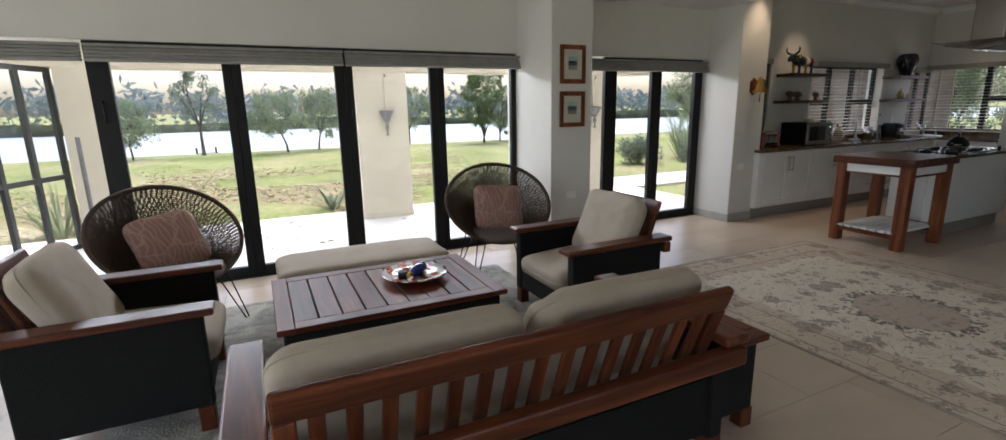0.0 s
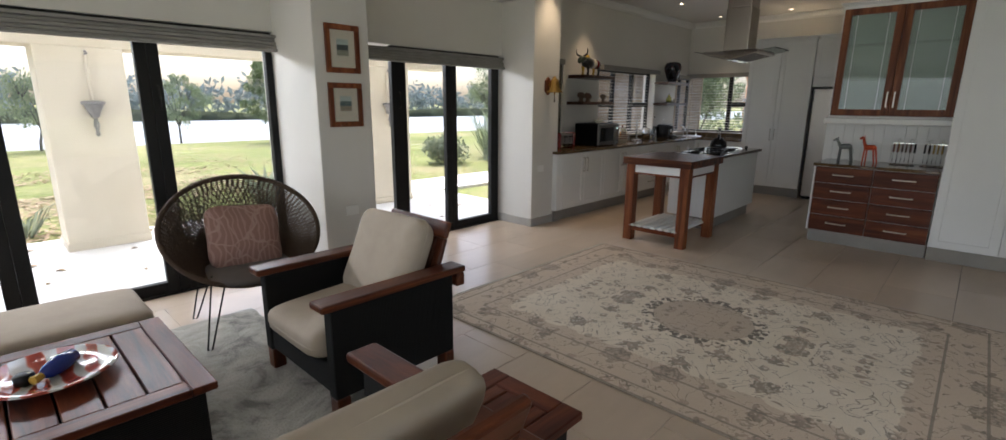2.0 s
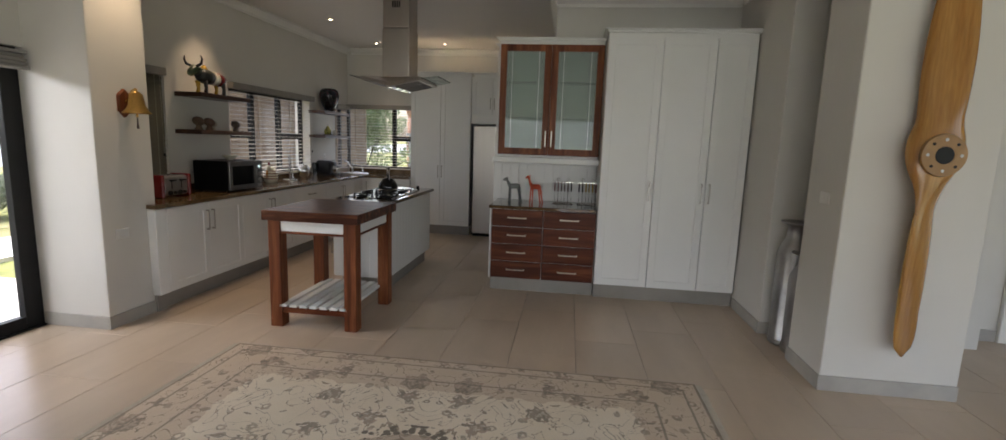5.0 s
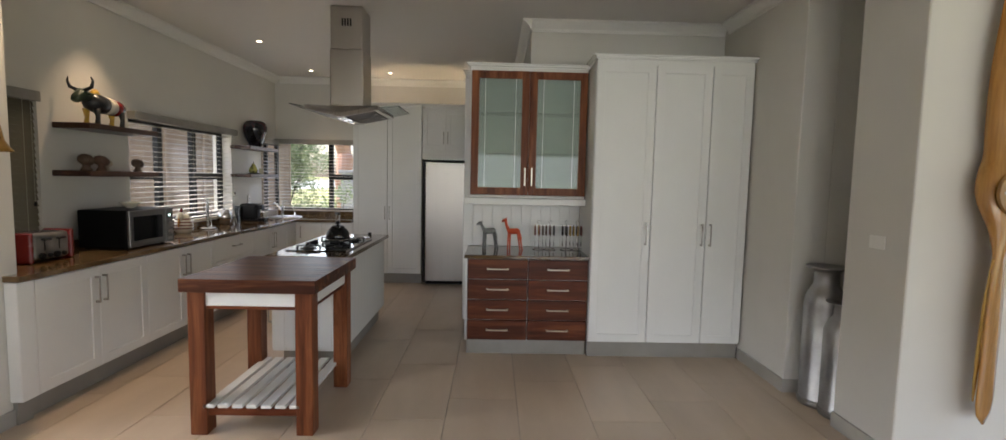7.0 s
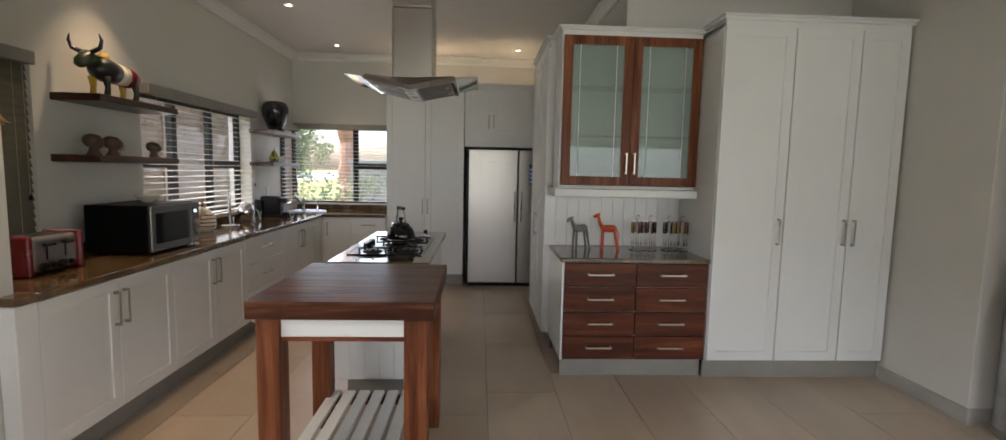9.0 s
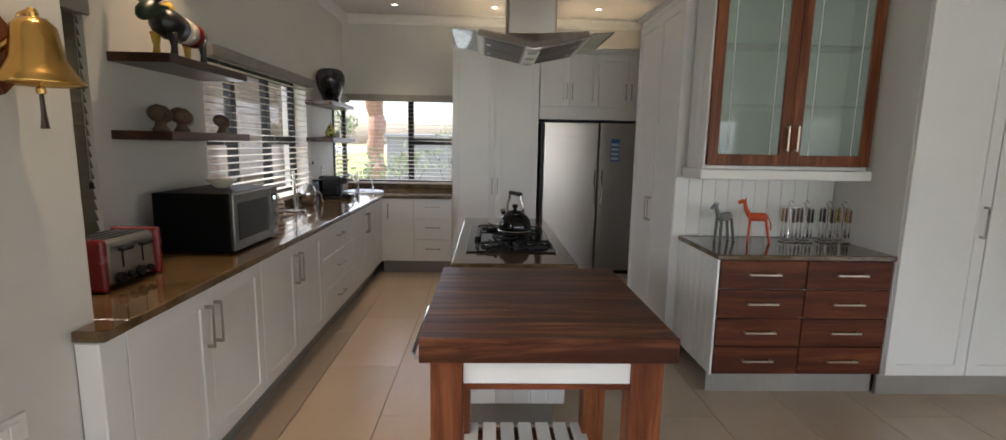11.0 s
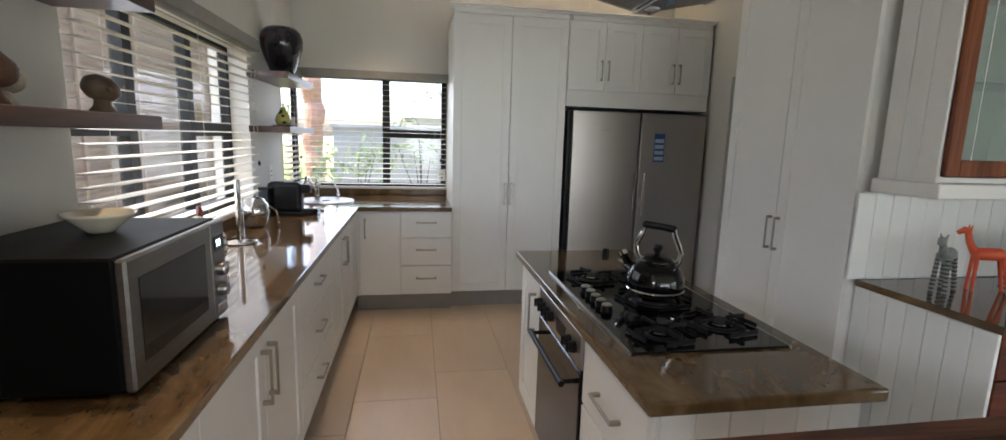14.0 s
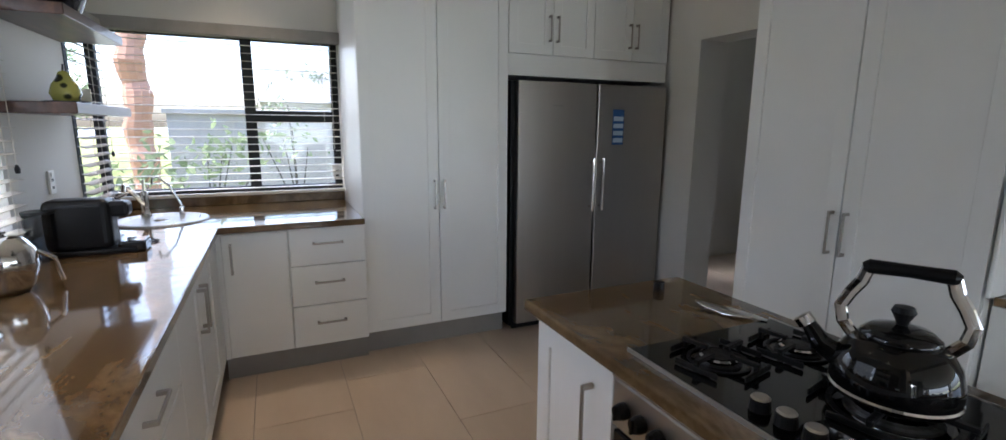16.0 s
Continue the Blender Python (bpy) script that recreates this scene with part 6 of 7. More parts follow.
# planting beside the veranda
def blade_clump(name, at, n, length, width, leaf, seed, label, spread=0.25, up=1.0):
    rnd = random.Random(seed)
    o = thing(name, at, label, "plant", "garden plants")
    B = bmesh.new()
    for k in range(n):
        a = 2 * math.pi * rnd.random()
        L = length * (0.6 + 0.5 * rnd.random())
        e = up * (0.5 + 0.6 * rnd.random())
        d = Vector((math.cos(a), math.sin(a), 0))
        s = Vector((-d.y, d.x, 0)) * width
        base = d * spread * rnd.random() * 0.5
        p1 = base + d * L * 0.35 + Vector((0, 0, L * e * 0.75))
        p2 = base + d * L * 0.8 + Vector((0, 0, L * e))
        q = [B.verts.new(base - s), B.verts.new(base + s), B.verts.new(p1 + s), B.verts.new(p1 - s), B.verts.new(p2)]
        B.faces.new((q[0], q[1], q[2], q[3]))
        B.faces.new((q[3], q[2], q[4]))
    c = part("blades", B, leaf, o)
    c["kind"] = "stuff"


def shrub(at, r, h, leaf, seed, label, count=1300, size=0.05):
    rnd = random.Random(seed)
    o = thing("shrub", at, label, "shrub", "garden plants")
    B = bmesh.new()
    cs = []
    for k in range(9):
        a = k * 0.7 + rnd.random()
        tip = (r * 0.7 * rnd.random() * math.cos(a), r * 0.7 * rnd.random() * math.sin(a), h * (0.16 + 0.68 * rnd.random()))
        tb(B, [(0, 0, -0.03), (tip[0] * 0.4, tip[1] * 0.4, tip[2] * 0.6), tip], [0.016, 0.01, 0.004], 5)
        cs.append((tip, r * 0.42))
    part("stems", B, BARK, o)
    me = leaves(rnd, cs, count, size, 0.1)
    me.materials.append(leaf)
    c = new("foliage", me)
    c.parent = o
    c["kind"] = "stuff"


blade_clump("agave", (3.75, 8.5, -0.1), 60, 0.75, 0.03, GREYLEAF, 31, "grey-green spiky agave by the veranda", 0.2, 0.9)
blade_clump("agave", (0.98, 8.75, -0.1), 34, 0.52, 0.018, GREYLEAF, 32, "grey-green spiky agave by the veranda", 0.2, 0.9)
blade_clump("ornamental_grass", (-2.55, 8.6, -0.1), 80, 0.7, 0.012, WILLOW, 33, "green grassy clump by the column", 0.3, 1.0)
shrub((9.6, 11.2, -0.1), 0.75, 0.7, GREYLEAF, 41, "rounded grey-green shrub on the lawn", 2200)
shrub((11.2, 10.6, -0.1), 0.7, 0.8, GREYLEAF, 42, "green shrub beside the path", 2000)
blade_clump("ornamental_grass", (11.8, 11.6, -0.1), 150, 1.3, 0.014, WILLOW, 43, "tall green grasses beside the path", 0.6, 1.2)
blade_clump("ornamental_grass", (12.8, 11.0, -0.1), 150, 1.4, 0.014, GREYLEAF, 44, "tall green grasses beside the path", 0.6, 1.2)
tree(13.4, 13.0, -0.1, 3.6, 1.3, WILLOW, 45, "young tree beside the garden path", 46, 5200, 0.04, 0.3)
o = thing("plant_pot", (4.15, 7.75, -0.012), "pale concrete planter with a spiky plant", "planter")
part("pot", turn([(0, 0), (0.15, 0), (0.20, 0.38), (0.215, 0.40), (0.19, 0.40), (0.17, 0.34), (0, 0.34)], 24), PATIO, o)
blade_clump("potted_plant", (4.15, 7.75, 0.32), 40, 0.42, 0.016, WILLOW, 46, "spiky green plant in a planter", 0.12, 1.0)
o = thing("river_jetty", (-2.6, 26.0, -0.46), "small dark boat jetty on the river", "jetty")
part("deck", box(0, 0.9, 0, 1.2, 0.10, 0.16), SHELFWOOD, o)
for x in (0.05, 0.8):
    part("post", box(x, x + 0.08, 0.1, 0.18, -0.4, 0.45), SHELFWOOD, o)

# reed-clad screen outside the long kitchen window
o = thing("reed_screen", (8.4, 7.6, -0.14), "tan split-reed screen wall outside the kitchen window", "screen")
REEDWALL = foliage_material("tan_split_reed", (0.33, 0.235, 0.165), (0.46, 0.345, 0.25))
part("backing", box(0, 9.2, 0.03, 0.06, 0, 3.6), SHELFWOOD, o)
rnd = random.Random(8)
B = bmesh.new()
for k in range(102):
    z = 0.035 * k
    x = 0.0
    while x < 9.18:
        L = min(0.35 + 0.5 * rnd.random(), 9.2 - x)
        bx(B, x + 0.002, x + L - 0.002, 0.0 + 0.012 * rnd.random(), 0.035, z, z + 0.032)
        x += L
r = part("split_reeds", B, REEDWALL, o)
r["kind"] = "stuff"
for x in (0.0, 1.2, 2.4, 3.6, 4.8, 6.0, 7.2, 8.4, 9.15):
    part("batten", box(x, x + 0.05, -0.03, 0.0, 0, 3.6), bpy.data.materials["tan_split_reed"], o)

# behind the end window
YARD = plain("pale_yard_wall", (0.36, 0.355, 0.34), (0.42, 0.41, 0.40), 1.5, 0.9, bump=0.2)
o = thing("yard_wall", (15.5, -2.0, -0.14), "pale grey rendered yard wall", "garden wall")
part("wall_body", box(0, 0.22, 0, 7.5, 0, 1.75), YARD, o)
part("coping", box(-0.05, 0.27, 0, 7.55, 1.75, 1.83, 0.01), YARD, o)
o = thing("terracotta_trunk", (19.5, 6.6, -0.14), "rough orange-barked tree trunk", "trunk")
ORANGE = plain("orange_bark", (0.38, 0.20, 0.13), (0.47, 0.27, 0.185), 9, 0.9, bump=0.8, fine=30, stretch=(1, 1, 2.5))
B = bmesh.new()
tb(B, [(0.05 * math.sin(k * 1.3), 0.04 * math.cos(k), 0.22 * k) for k in range(28)], [0.25 + 0.03 * math.sin(k * 2.1) for k in range(28)], 12)
part("bark", B, ORANGE, o)
shrub((12.6, 4.75, -0.14), 0.75, 1.9, WILLOW, 51, "loose green shrub outside the kitchen window", 230, 0.06)
shrub((13.0, 5.6, -0.14), 0.8, 1.8, WILLOW, 52, "green shrub outside the kitchen window", 260, 0.06)
shrub((13.6, 3.9, -0.14), 0.7, 2.2, WILLOW, 53, "thin twiggy shrub outside the kitchen window", 120, 0.045)
tree(21.8, 9.7, -0.1, 4.6, 2.0, WILLOW, 54, "green tree beyond the yard", 60, 8000, 0.07, 0.3, 0.0, 0.12)
tree(24.0, 3.5, -0.1, 3.8, 2.0, WILLOW, 55, "thin pale tree beyond the yard", 40, 1300, 0.06, 0.3, 0.0, 0.12)
tree(24.0, 10.2, -0.1, 4.2, 2.2, WILLOW, 56, "green bushy tree past the yard wall", 60, 7000, 0.06, 0.3, 0.0, 0.08)
tree(28.0, 13.0, -0.1, 5.6, 3.2, DEEPLEAF, 58, "tall green tree beyond the yard", 70, 8000, 0.10, 0.3, 0.0, 0.10)
o = thing("outbuilding", (22.0, -3.0, -0.14), "low outbuilding beyond the yard wall", "house")
part("wall", box(0, 5.0, 0, 7.0, 0, 2.2), YARD, o)
B = bmesh.new()
vs_ = [B.verts.new(q) for q in ((-0.4, -0.4, 2.2), (5.4, -0.4, 2.2), (5.4, 7.4, 2.2), (-0.4, 7.4, 2.2), (2.5, -0.4, 3.3), (2.5, 7.4, 3.3))]
for q in ((0, 4, 5, 3), (1, 2, 5, 4), (0, 1, 4), (2, 3, 5), (0, 3, 2, 1)):
    B.faces.new([vs_[i] for i in q])
part("roof", B, plain("grey_roof", (0.16, 0.16, 0.16), (0.22, 0.22, 0.22), 6, 0.8, bump=0.3), o)

# ---- things on the worktops ----
RED = plain("red_enamel", (0.11, 0.006, 0.006), (0.16, 0.009, 0.008), 5, 0.25, bump=0.0, coat=0.4)
CREAM = plain("cream_glaze", (0.62, 0.58, 0.46), (0.68, 0.64, 0.52), 5, 0.2, bump=0.0, coat=0.3)
TS, MS = 0.355, 0.55

o = thing("toaster", (6.17, 4.735, CT), "red and steel four-slice toaster", "toaster")
part("steel_body", box(0.03, TS - 0.03, 0.0, 0.185, 0.015, 0.20, 0.025, 3), STEEL, o)
for x in (0.0, TS - 0.035):
    part("red_end", box(x, x + 0.035, -0.012, 0.197, 0.0, 0.21, 0.016, 3), RED, o, "red enamel end cheek")
for y in (0.035, 0.073, 0.112, 0.15):
    part("slot", box(0.055, TS - 0.055, y - 0.010, y + 0.010, 0.195, 0.2015), BLACK, o)
for x in (0.12, TS - 0.12):
    part("lever_slot", box(x - 0.004, x + 0.004, -0.002, 0.001, 0.08, 0.165), BLACK, o)
    part("lever", box(x - 0.03, x + 0.03, -0.03, -0.001, 0.15, 0.165, 0.004), BLACK, o)
    for dx, r in ((-0.028, 0.022), (0.03, 0.014)):
        part("dial", turn([(0, 0.018), (r * 0.9, 0.018), (r, 0.012), (r, 0.0)][::-1], 16), BLACK, o, m=pose(x + dx, -0.001, 0.045, 90))
o = thing("microwave", (6.89, 4.60, CT), "steel-fronted black microwave oven", "microwave")
part("case", box(0, MS, 0.012, 0.40, 0.012, 0.315, 0.006), plain("black_painted_steel", (0.004, 0.004, 0.004), (0.006, 0.006, 0.006), 4, 0.45, bump=0.02, spec=0.06), o)
DIMSTEEL = plain("dim_satin_steel", (0.20, 0.195, 0.185), (0.26, 0.25, 0.24), 3, 0.38, 1.0, bump=0.04, fine=150, stretch=(1, 1, 30))
part("door_frame", box(0, MS - 0.105, -0.012, 0.012, 0.012, 0.312, 0.006), DIMSTEEL, o)
part("door_window", box(0.045, MS - 0.15, -0.014, -0.011, 0.065, 0.262, 0.002), GLOSSBLACK, o)
cp = part("control_panel", box(MS - 0.103, MS, -0.012, 0.012, 0.012, 0.312, 0.004), DIMSTEEL, o)
part("display", box(MS - 0.085, MS - 0.02, -0.0145, -0.011, 0.225, 0.27), GLOSSBLACK, cp)
for z in (0.165, 0.10):
    part("knob", turn([(0, 0.022), (0.020, 0.022), (0.022, 0.018), (0.023, 0.0)][::-1], 18), HANDLE, cp, m=pose(MS - 0.052, -0.012, z, 90))
part("button", box(MS - 0.085, MS - 0.02, -0.016, -0.011, 0.03, 0.055, 0.003), HANDLE, cp)
for x in (0.04, MS - 0.06):
    for y in (0.05, 0.36):
        part("foot", box(x, x + 0.02, y, y + 0.02, 0.0, 0.012), BLACK, o)
cu = bpy.data.curves.new("clock_digits", "FONT")
cu.body, cu.size, cu.extrude = "90", 0.032, 0.0006
cu.materials.append(glowing("display_digits", (0.45, 0.62, 0.55), 0.8))
tx = new("clock_digits", cu)
tx.parent = o
tx.matrix_basis = pose(MS - 0.075, -0.0150, 0.236, 90)
o = thing("small_bowl", (7.20, 4.80, CT + 0.3155), "cream bowl with a yellow inside", "bowl")
part("bowl_body", turn([(0, 0.0), (0.03, 0.0), (0.035, 0.006), (0.075, 0.042), (0.082, 0.052), (0.078, 0.052), (0.03, 0.012), (0, 0.010)], 28), CREAM, o, smooth=True)

o = thing("rooster_jar", (8.13, 4.92, CT), "white pottery rooster jar with red stripes", "jar")
o.scale = (0.86, 0.86, 1.08)
o.rotation_euler = (0, 0, math.radians(205))
bodyp = [(0, 0.0), (0.075, 0.0), (0.10, 0.03), (0.108, 0.07), (0.095, 0.12), (0.065, 0.165), (0.04, 0.185), (0, 0.19)]
part("body", turn(bodyp, 28), CREAM, o, smooth=True)
for z, r in ((0.045, 0.106), (0.075, 0.1095), (0.105, 0.104), (0.135, 0.088)):
    part("stripe", turn([(r - 0.002, z - 0.005), (r + 0.0025, z - 0.003), (r + 0.0025, z + 0.003), (r - 0.002, z + 0.005)], 28), RED, o)
part("head", turn([(0, 0), (0.03, 0.01), (0.04, 0.04), (0.03, 0.07), (0, 0.082)], 20), CREAM, o, m=pose(0.06, -0.02, 0.13, 0, 25, 0), smooth=True)
B = bmesh.new()
for k in range(5):
    turn([(0, 0), (0.014, 0.008), (0.016, 0.022), (0.008, 0.036), (0, 0.038)], 10, B, (0.015 + 0.014 * k, -0.012, 0.195 + 0.010 * math.sin(k * 0.9)))
part("comb", B, RED, o, smooth=True)
part("wattle", tube([(0.095, -0.03, 0.17), (0.105, -0.035, 0.11), (0.10, -0.04, 0.06)], [0.008, 0.012, 0.006], 8), plain("orange_glaze", (0.50, 0.20, 0.03), (0.58, 0.26, 0.05), 5, 0.25, bump=0.0), o)
part("tail", turn([(0, 0), (0.025, 0.01), (0.03, 0.04), (0.012, 0.075), (0, 0.08)], 14), RED, o, m=pose(-0.085, 0.0, 0.12, 0, -35, 0), smooth=True)
o = thing("paper_towel_stand", (8.56, 4.91, CT), "chrome paper towel stand without a roll", "towel stand")
part("base", turn([(0, 0.0), (0.085, 0.0), (0.088, 0.006), (0.08, 0.014), (0.02, 0.018), (0, 0.018)], 32), CHROME, o, smooth=True)
part("post", turn([(0.014, 0.016), (0.014, 0.33), (0.016, 0.335), (0.0, 0.34)], 16), CHROME, o)
part("side_rod", tube([(0.07, 0.0, 0.014), (0.07, 0.0, 0.24)], 0.003, 6), CHROME, o)
o = thing("steel_pot", (9.03, 4.97, CT), "polished steel round coffee pot", "pot")
part("body", turn([(0, 0.0), (0.05, 0.0), (0.07, 0.03), (0.086, 0.09), (0.08, 0.145), (0.05, 0.18), (0.03, 0.187), (0, 0.19)], 32), CHROME, o, smooth=True)
part("handle", tube([(0.01, -0.08, 0.13), (0.02, -0.12, 0.10), (0.025, -0.125, 0.05), (0.03, -0.13, 0.02)], 0.007, 8), CHROME, o)
part("lid_knob", turn([(0, 0.205), (0.012, 0.203), (0.012, 0.195), (0.006, 0.188)], 12), CHROME, o)
o = thing("glass_canister", (9.50, 5.03, CT), "clear plastic water tank canister", "canister")
part("body", turn([(0, 0.0), (0.045, 0.0), (0.05, 0.01), (0.052, 0.19), (0.048, 0.19), (0.045, 0.012), (0, 0.012)], 24), glassy("smoky_plastic", (0.55, 0.57, 0.58)), o)
part("lid", turn([(0, 0.20), (0.054, 0.20), (0.054, 0.19)], 24), BLACK, o)
o = thing("coffee_machine", (9.50, 4.72, CT), "black capsule coffee machine", "coffee machine")
B = bmesh.new()
bx(B, 0.0, 0.13, 0.08, 0.31, 0.02, 0.235, 0.03, 4)
part("body", B, BLACK, o)
part("base", box(0.0, 0.13, 0.0, 0.30, 0.0, 0.025, 0.008, 2), BLACK, o)
part("head", box(0.02, 0.11, 0.02, 0.12, 0.155, 0.22, 0.015, 2), BLACK, o)
part("drip_tray", box(0.01, 0.12, -0.03, 0.07, 0.0, 0.05, 0.008, 2), GLOSSBLACK, o)
part("lever", tube([(0.03, 0.06, 0.235), (0.065, 0.03, 0.243), (0.10, 0.06, 0.235)], 0.006, 8), CHROME, o)
part("power_cable", tube([(0.13, 0.02, 0.006), (0.22, -0.04, 0.006), (0.30, 0.03, 0.006), (0.24, 0.10, 0.006)], 0.004, 6), BLACK, o)

o = thing("corner_sink", (10.33, 4.77, CT), "round steel corner sink with two taps", "sink")
part("basin", turn([(0.0, 0.0015), (0.17, 0.002), (0.195, 0.004), (0.215, 0.010), (0.235, 0.010), (0.24, 0.004), (0.24, 0.0)], 40), STEEL, o, smooth=True)
part("waste", turn([(0, 0.005), (0.035, 0.005), (0.04, 0.002)], 20), CHROME, o)
tp = part("mixer_tap", turn([(0.028, 0.0), (0.026, 0.01), (0.022, 0.02), (0.022, 0.13), (0.018, 0.15), (0, 0.152)], 18, at=(0.16, 0.10, 0.005)), CHROME, o)
part("spout", tube([(0.16, 0.10, 0.07), (0.09, 0.13, 0.14), (0.02, 0.15, 0.20), (-0.02, 0.155, 0.205), (-0.035, 0.155, 0.175)], 0.013, 10), CHROME, tp)
part("lever", tube([(0.16, 0.10, 0.15), (0.17, 0.10, 0.22)], 0.008, 8), CHROME, tp)
part("filter_tap", tube([(0.17, -0.08, 0.0), (0.17, -0.08, 0.06), (0.165, -0.03, 0.18), (0.14, 0.02, 0.24), (0.10, 0.04, 0.235), (0.09, 0.045, 0.20)], 0.006, 8), CHROME, o)
part("filter_valve", turn([(0.018, 0.0), (0.016, 0.05), (0, 0.055)], 14, at=(0.17, -0.08, 0.0)), CHROME, o)


def socket(m):
    o = thing("wall_socket", (0, 0, 0), "white double wall socket", "socket", "wall sockets")
    o.matrix_basis = m
    part("plate", box(-0.035, 0.035, -0.010, -0.001, -0.055, 0.055, 0.003), TRIM, o)
    for z in (-0.03, 0.005):
        part("pin_hole", box(-0.012, 0.012, -0.0115, -0.0095, z, z + 0.012), BLACK, o)
    part("rocker", box(-0.015, 0.015, -0.014, -0.0095, 0.025, 0.045, 0.002), TRIM, o)


socket(pose(9.95, K, 1.19))
socket(pose(XE, 3.735, 1.12, 0, 0, -90))

# ---- kettle and island clutter ----
o = thing("whistling_kettle", (7.445, 3.105, CT + 0.0385), "black enamel kettle with a chrome handle", "kettle", "", 28)
part("body", turn([(0, 0.0), (0.090, 0.0), (0.100, 0.006), (0.105, 0.024), (0.104, 0.050), (0.096, 0.080), (0.078, 0.106), (0.056, 0.121), (0, 0.124)], 40), GLOSSBLACK, o, smooth=True)
part("steel_band", turn([(0.099, 0.003), (0.1045, 0.006), (0.1065, 0.014), (0.104, 0.018)], 40), CHROME, o)
part("lid", turn([(0.062, 0.115), (0.064, 0.122), (0.05, 0.134), (0.02, 0.142), (0, 0.143)], 32), GLOSSBLACK, o, smooth=True)
part("lid_knob", turn([(0.008, 0.14), (0.012, 0.152), (0.02, 0.168), (0.016, 0.178), (0, 0.18)], 16), BLACK, o)
part("spout", tube([(0.08, 0, 0.05), (0.125, 0, 0.075), (0.15, 0, 0.11)], [0.026, 0.02, 0.014], 14), GLOSSBLACK, o)
part("whistle", turn([(0.0, 0.02), (0.018, 0.018), (0.018, 0.0), (0, 0)][::-1], 14), CHROME, o, m=pose(0.150, 0, 0.108, 0, 40, 0))
part("handle_bow", tube([(0.072, 0, 0.105), (0.092, 0, 0.13), (0.098, 0, 0.16), (0.085, 0, 0.19), (0.070, 0, 0.215), (0.062, 0, 0.243)], 0.0045, 8, squash=2.6), CHROME, o)
part("handle_bow", tube([(-0.072, 0, 0.105), (-0.092, 0, 0.13), (-0.098, 0, 0.16), (-0.085, 0, 0.19), (-0.070, 0, 0.215), (-0.062, 0, 0.243)], 0.0045, 8, squash=2.6), CHROME, o)
part("grip", tube([(-0.070, 0, 0.243), (-0.062, 0, 0.246), (0, 0, 0.247), (0.062, 0, 0.246), (0.070, 0, 0.243)], [0.009, 0.014, 0.0125, 0.014, 0.009], 14), BLACK, o)
o = thing("spoon_rest", (7.955, 2.965, CT), "silver fish-shaped spoon rest", "spoon rest", "", 20)
B = bmesh.new()
tb(B, [(-0.11, 0, 0.012), (-0.07, 0, 0.010), (0.0, 0, 0.008), (0.07, 0, 0.012), (0.10, 0, 0.018)], [0.004, 0.022, 0.034, 0.02, 0.006], 14, True, 0.25)
part("dish", B, CHROME, o, smooth=True)
o = thing("salt_cellar", (8.21, 3.0, CT), "small black grinder stub", "grinder")
part("body", turn([(0, 0), (0.018, 0), (0.019, 0.01), (0.017, 0.03), (0, 0.032)], 16), BLACK, o)

# ---- shelf ornaments ----
B = bmesh.new()
Hd = plain("dark_green_glaze", (0.02, 0.035, 0.018), (0.04, 0.06, 0.03), 9, 0.35, bump=0.1)
Bk = plain("black_glaze", (0.008, 0.008, 0.008), (0.02, 0.02, 0.02), 9, 0.35, bump=0.1)
o = thing("bull_figure", (7.13, 4.95, 1.918), "painted bull figure in black, yellow, white and red", "figure")


def bull_part(name, pts, rs, material, squash=1.0):
    part(name, tube(pts, rs, 16, True, squash), material, o, smooth=True)


bull_part("shoulders", [(-0.15, 0, 0.20), (-0.11, 0, 0.185), (-0.05, 0, 0.175), (0.02, 0, 0.17)], [0.045, 0.072, 0.078, 0.070], Bk)
bull_part("white_band", [(0.02, 0, 0.17), (0.05, 0, 0.168), (0.105, 0, 0.165)], [0.071, 0.071, 0.068], CREAM)
bull_part("rump", [(0.105, 0, 0.165), (0.16, 0, 0.162), (0.20, 0, 0.155), (0.225, 0, 0.145)], [0.069, 0.068, 0.058, 0.025], RED)
bull_part("yellow_saddle", [(-0.11, 0, 0.235), (-0.07, 0, 0.25), (-0.03, 0, 0.235)], [0.02, 0.04, 0.02], YEL)
bull_part("head", [(-0.145, 0, 0.22), (-0.20, 0, 0.225), (-0.255, 0, 0.19), (-0.27, 0, 0.17)], [0.042, 0.05, 0.036, 0.026], Hd)
for s in (-1, 1):
    bull_part("horn", [(-0.20, s * 0.03, 0.26), (-0.205, s * 0.085, 0.285), (-0.21, s * 0.10, 0.33), (-0.215, s * 0.088, 0.365)], [0.015, 0.013, 0.009, 0.003], Bk)
    bull_part("ear", [(-0.19, s * 0.04, 0.235), (-0.18, s * 0.08, 0.23)], [0.012, 0.006], Hd)
    for x in (-0.11, 0.16):
        bull_part("leg", [(x, s * 0.042, 0.13), (x + 0.01, s * 0.045, 0.06), (x, s * 0.045, 0.0)], [0.026, 0.015, 0.02], Bk if s < 0 else YEL)
bull_part("tail", [(0.22, 0, 0.18), (0.245, 0, 0.14), (0.24, 0, 0.07)], [0.008, 0.006, 0.012], CREAM)

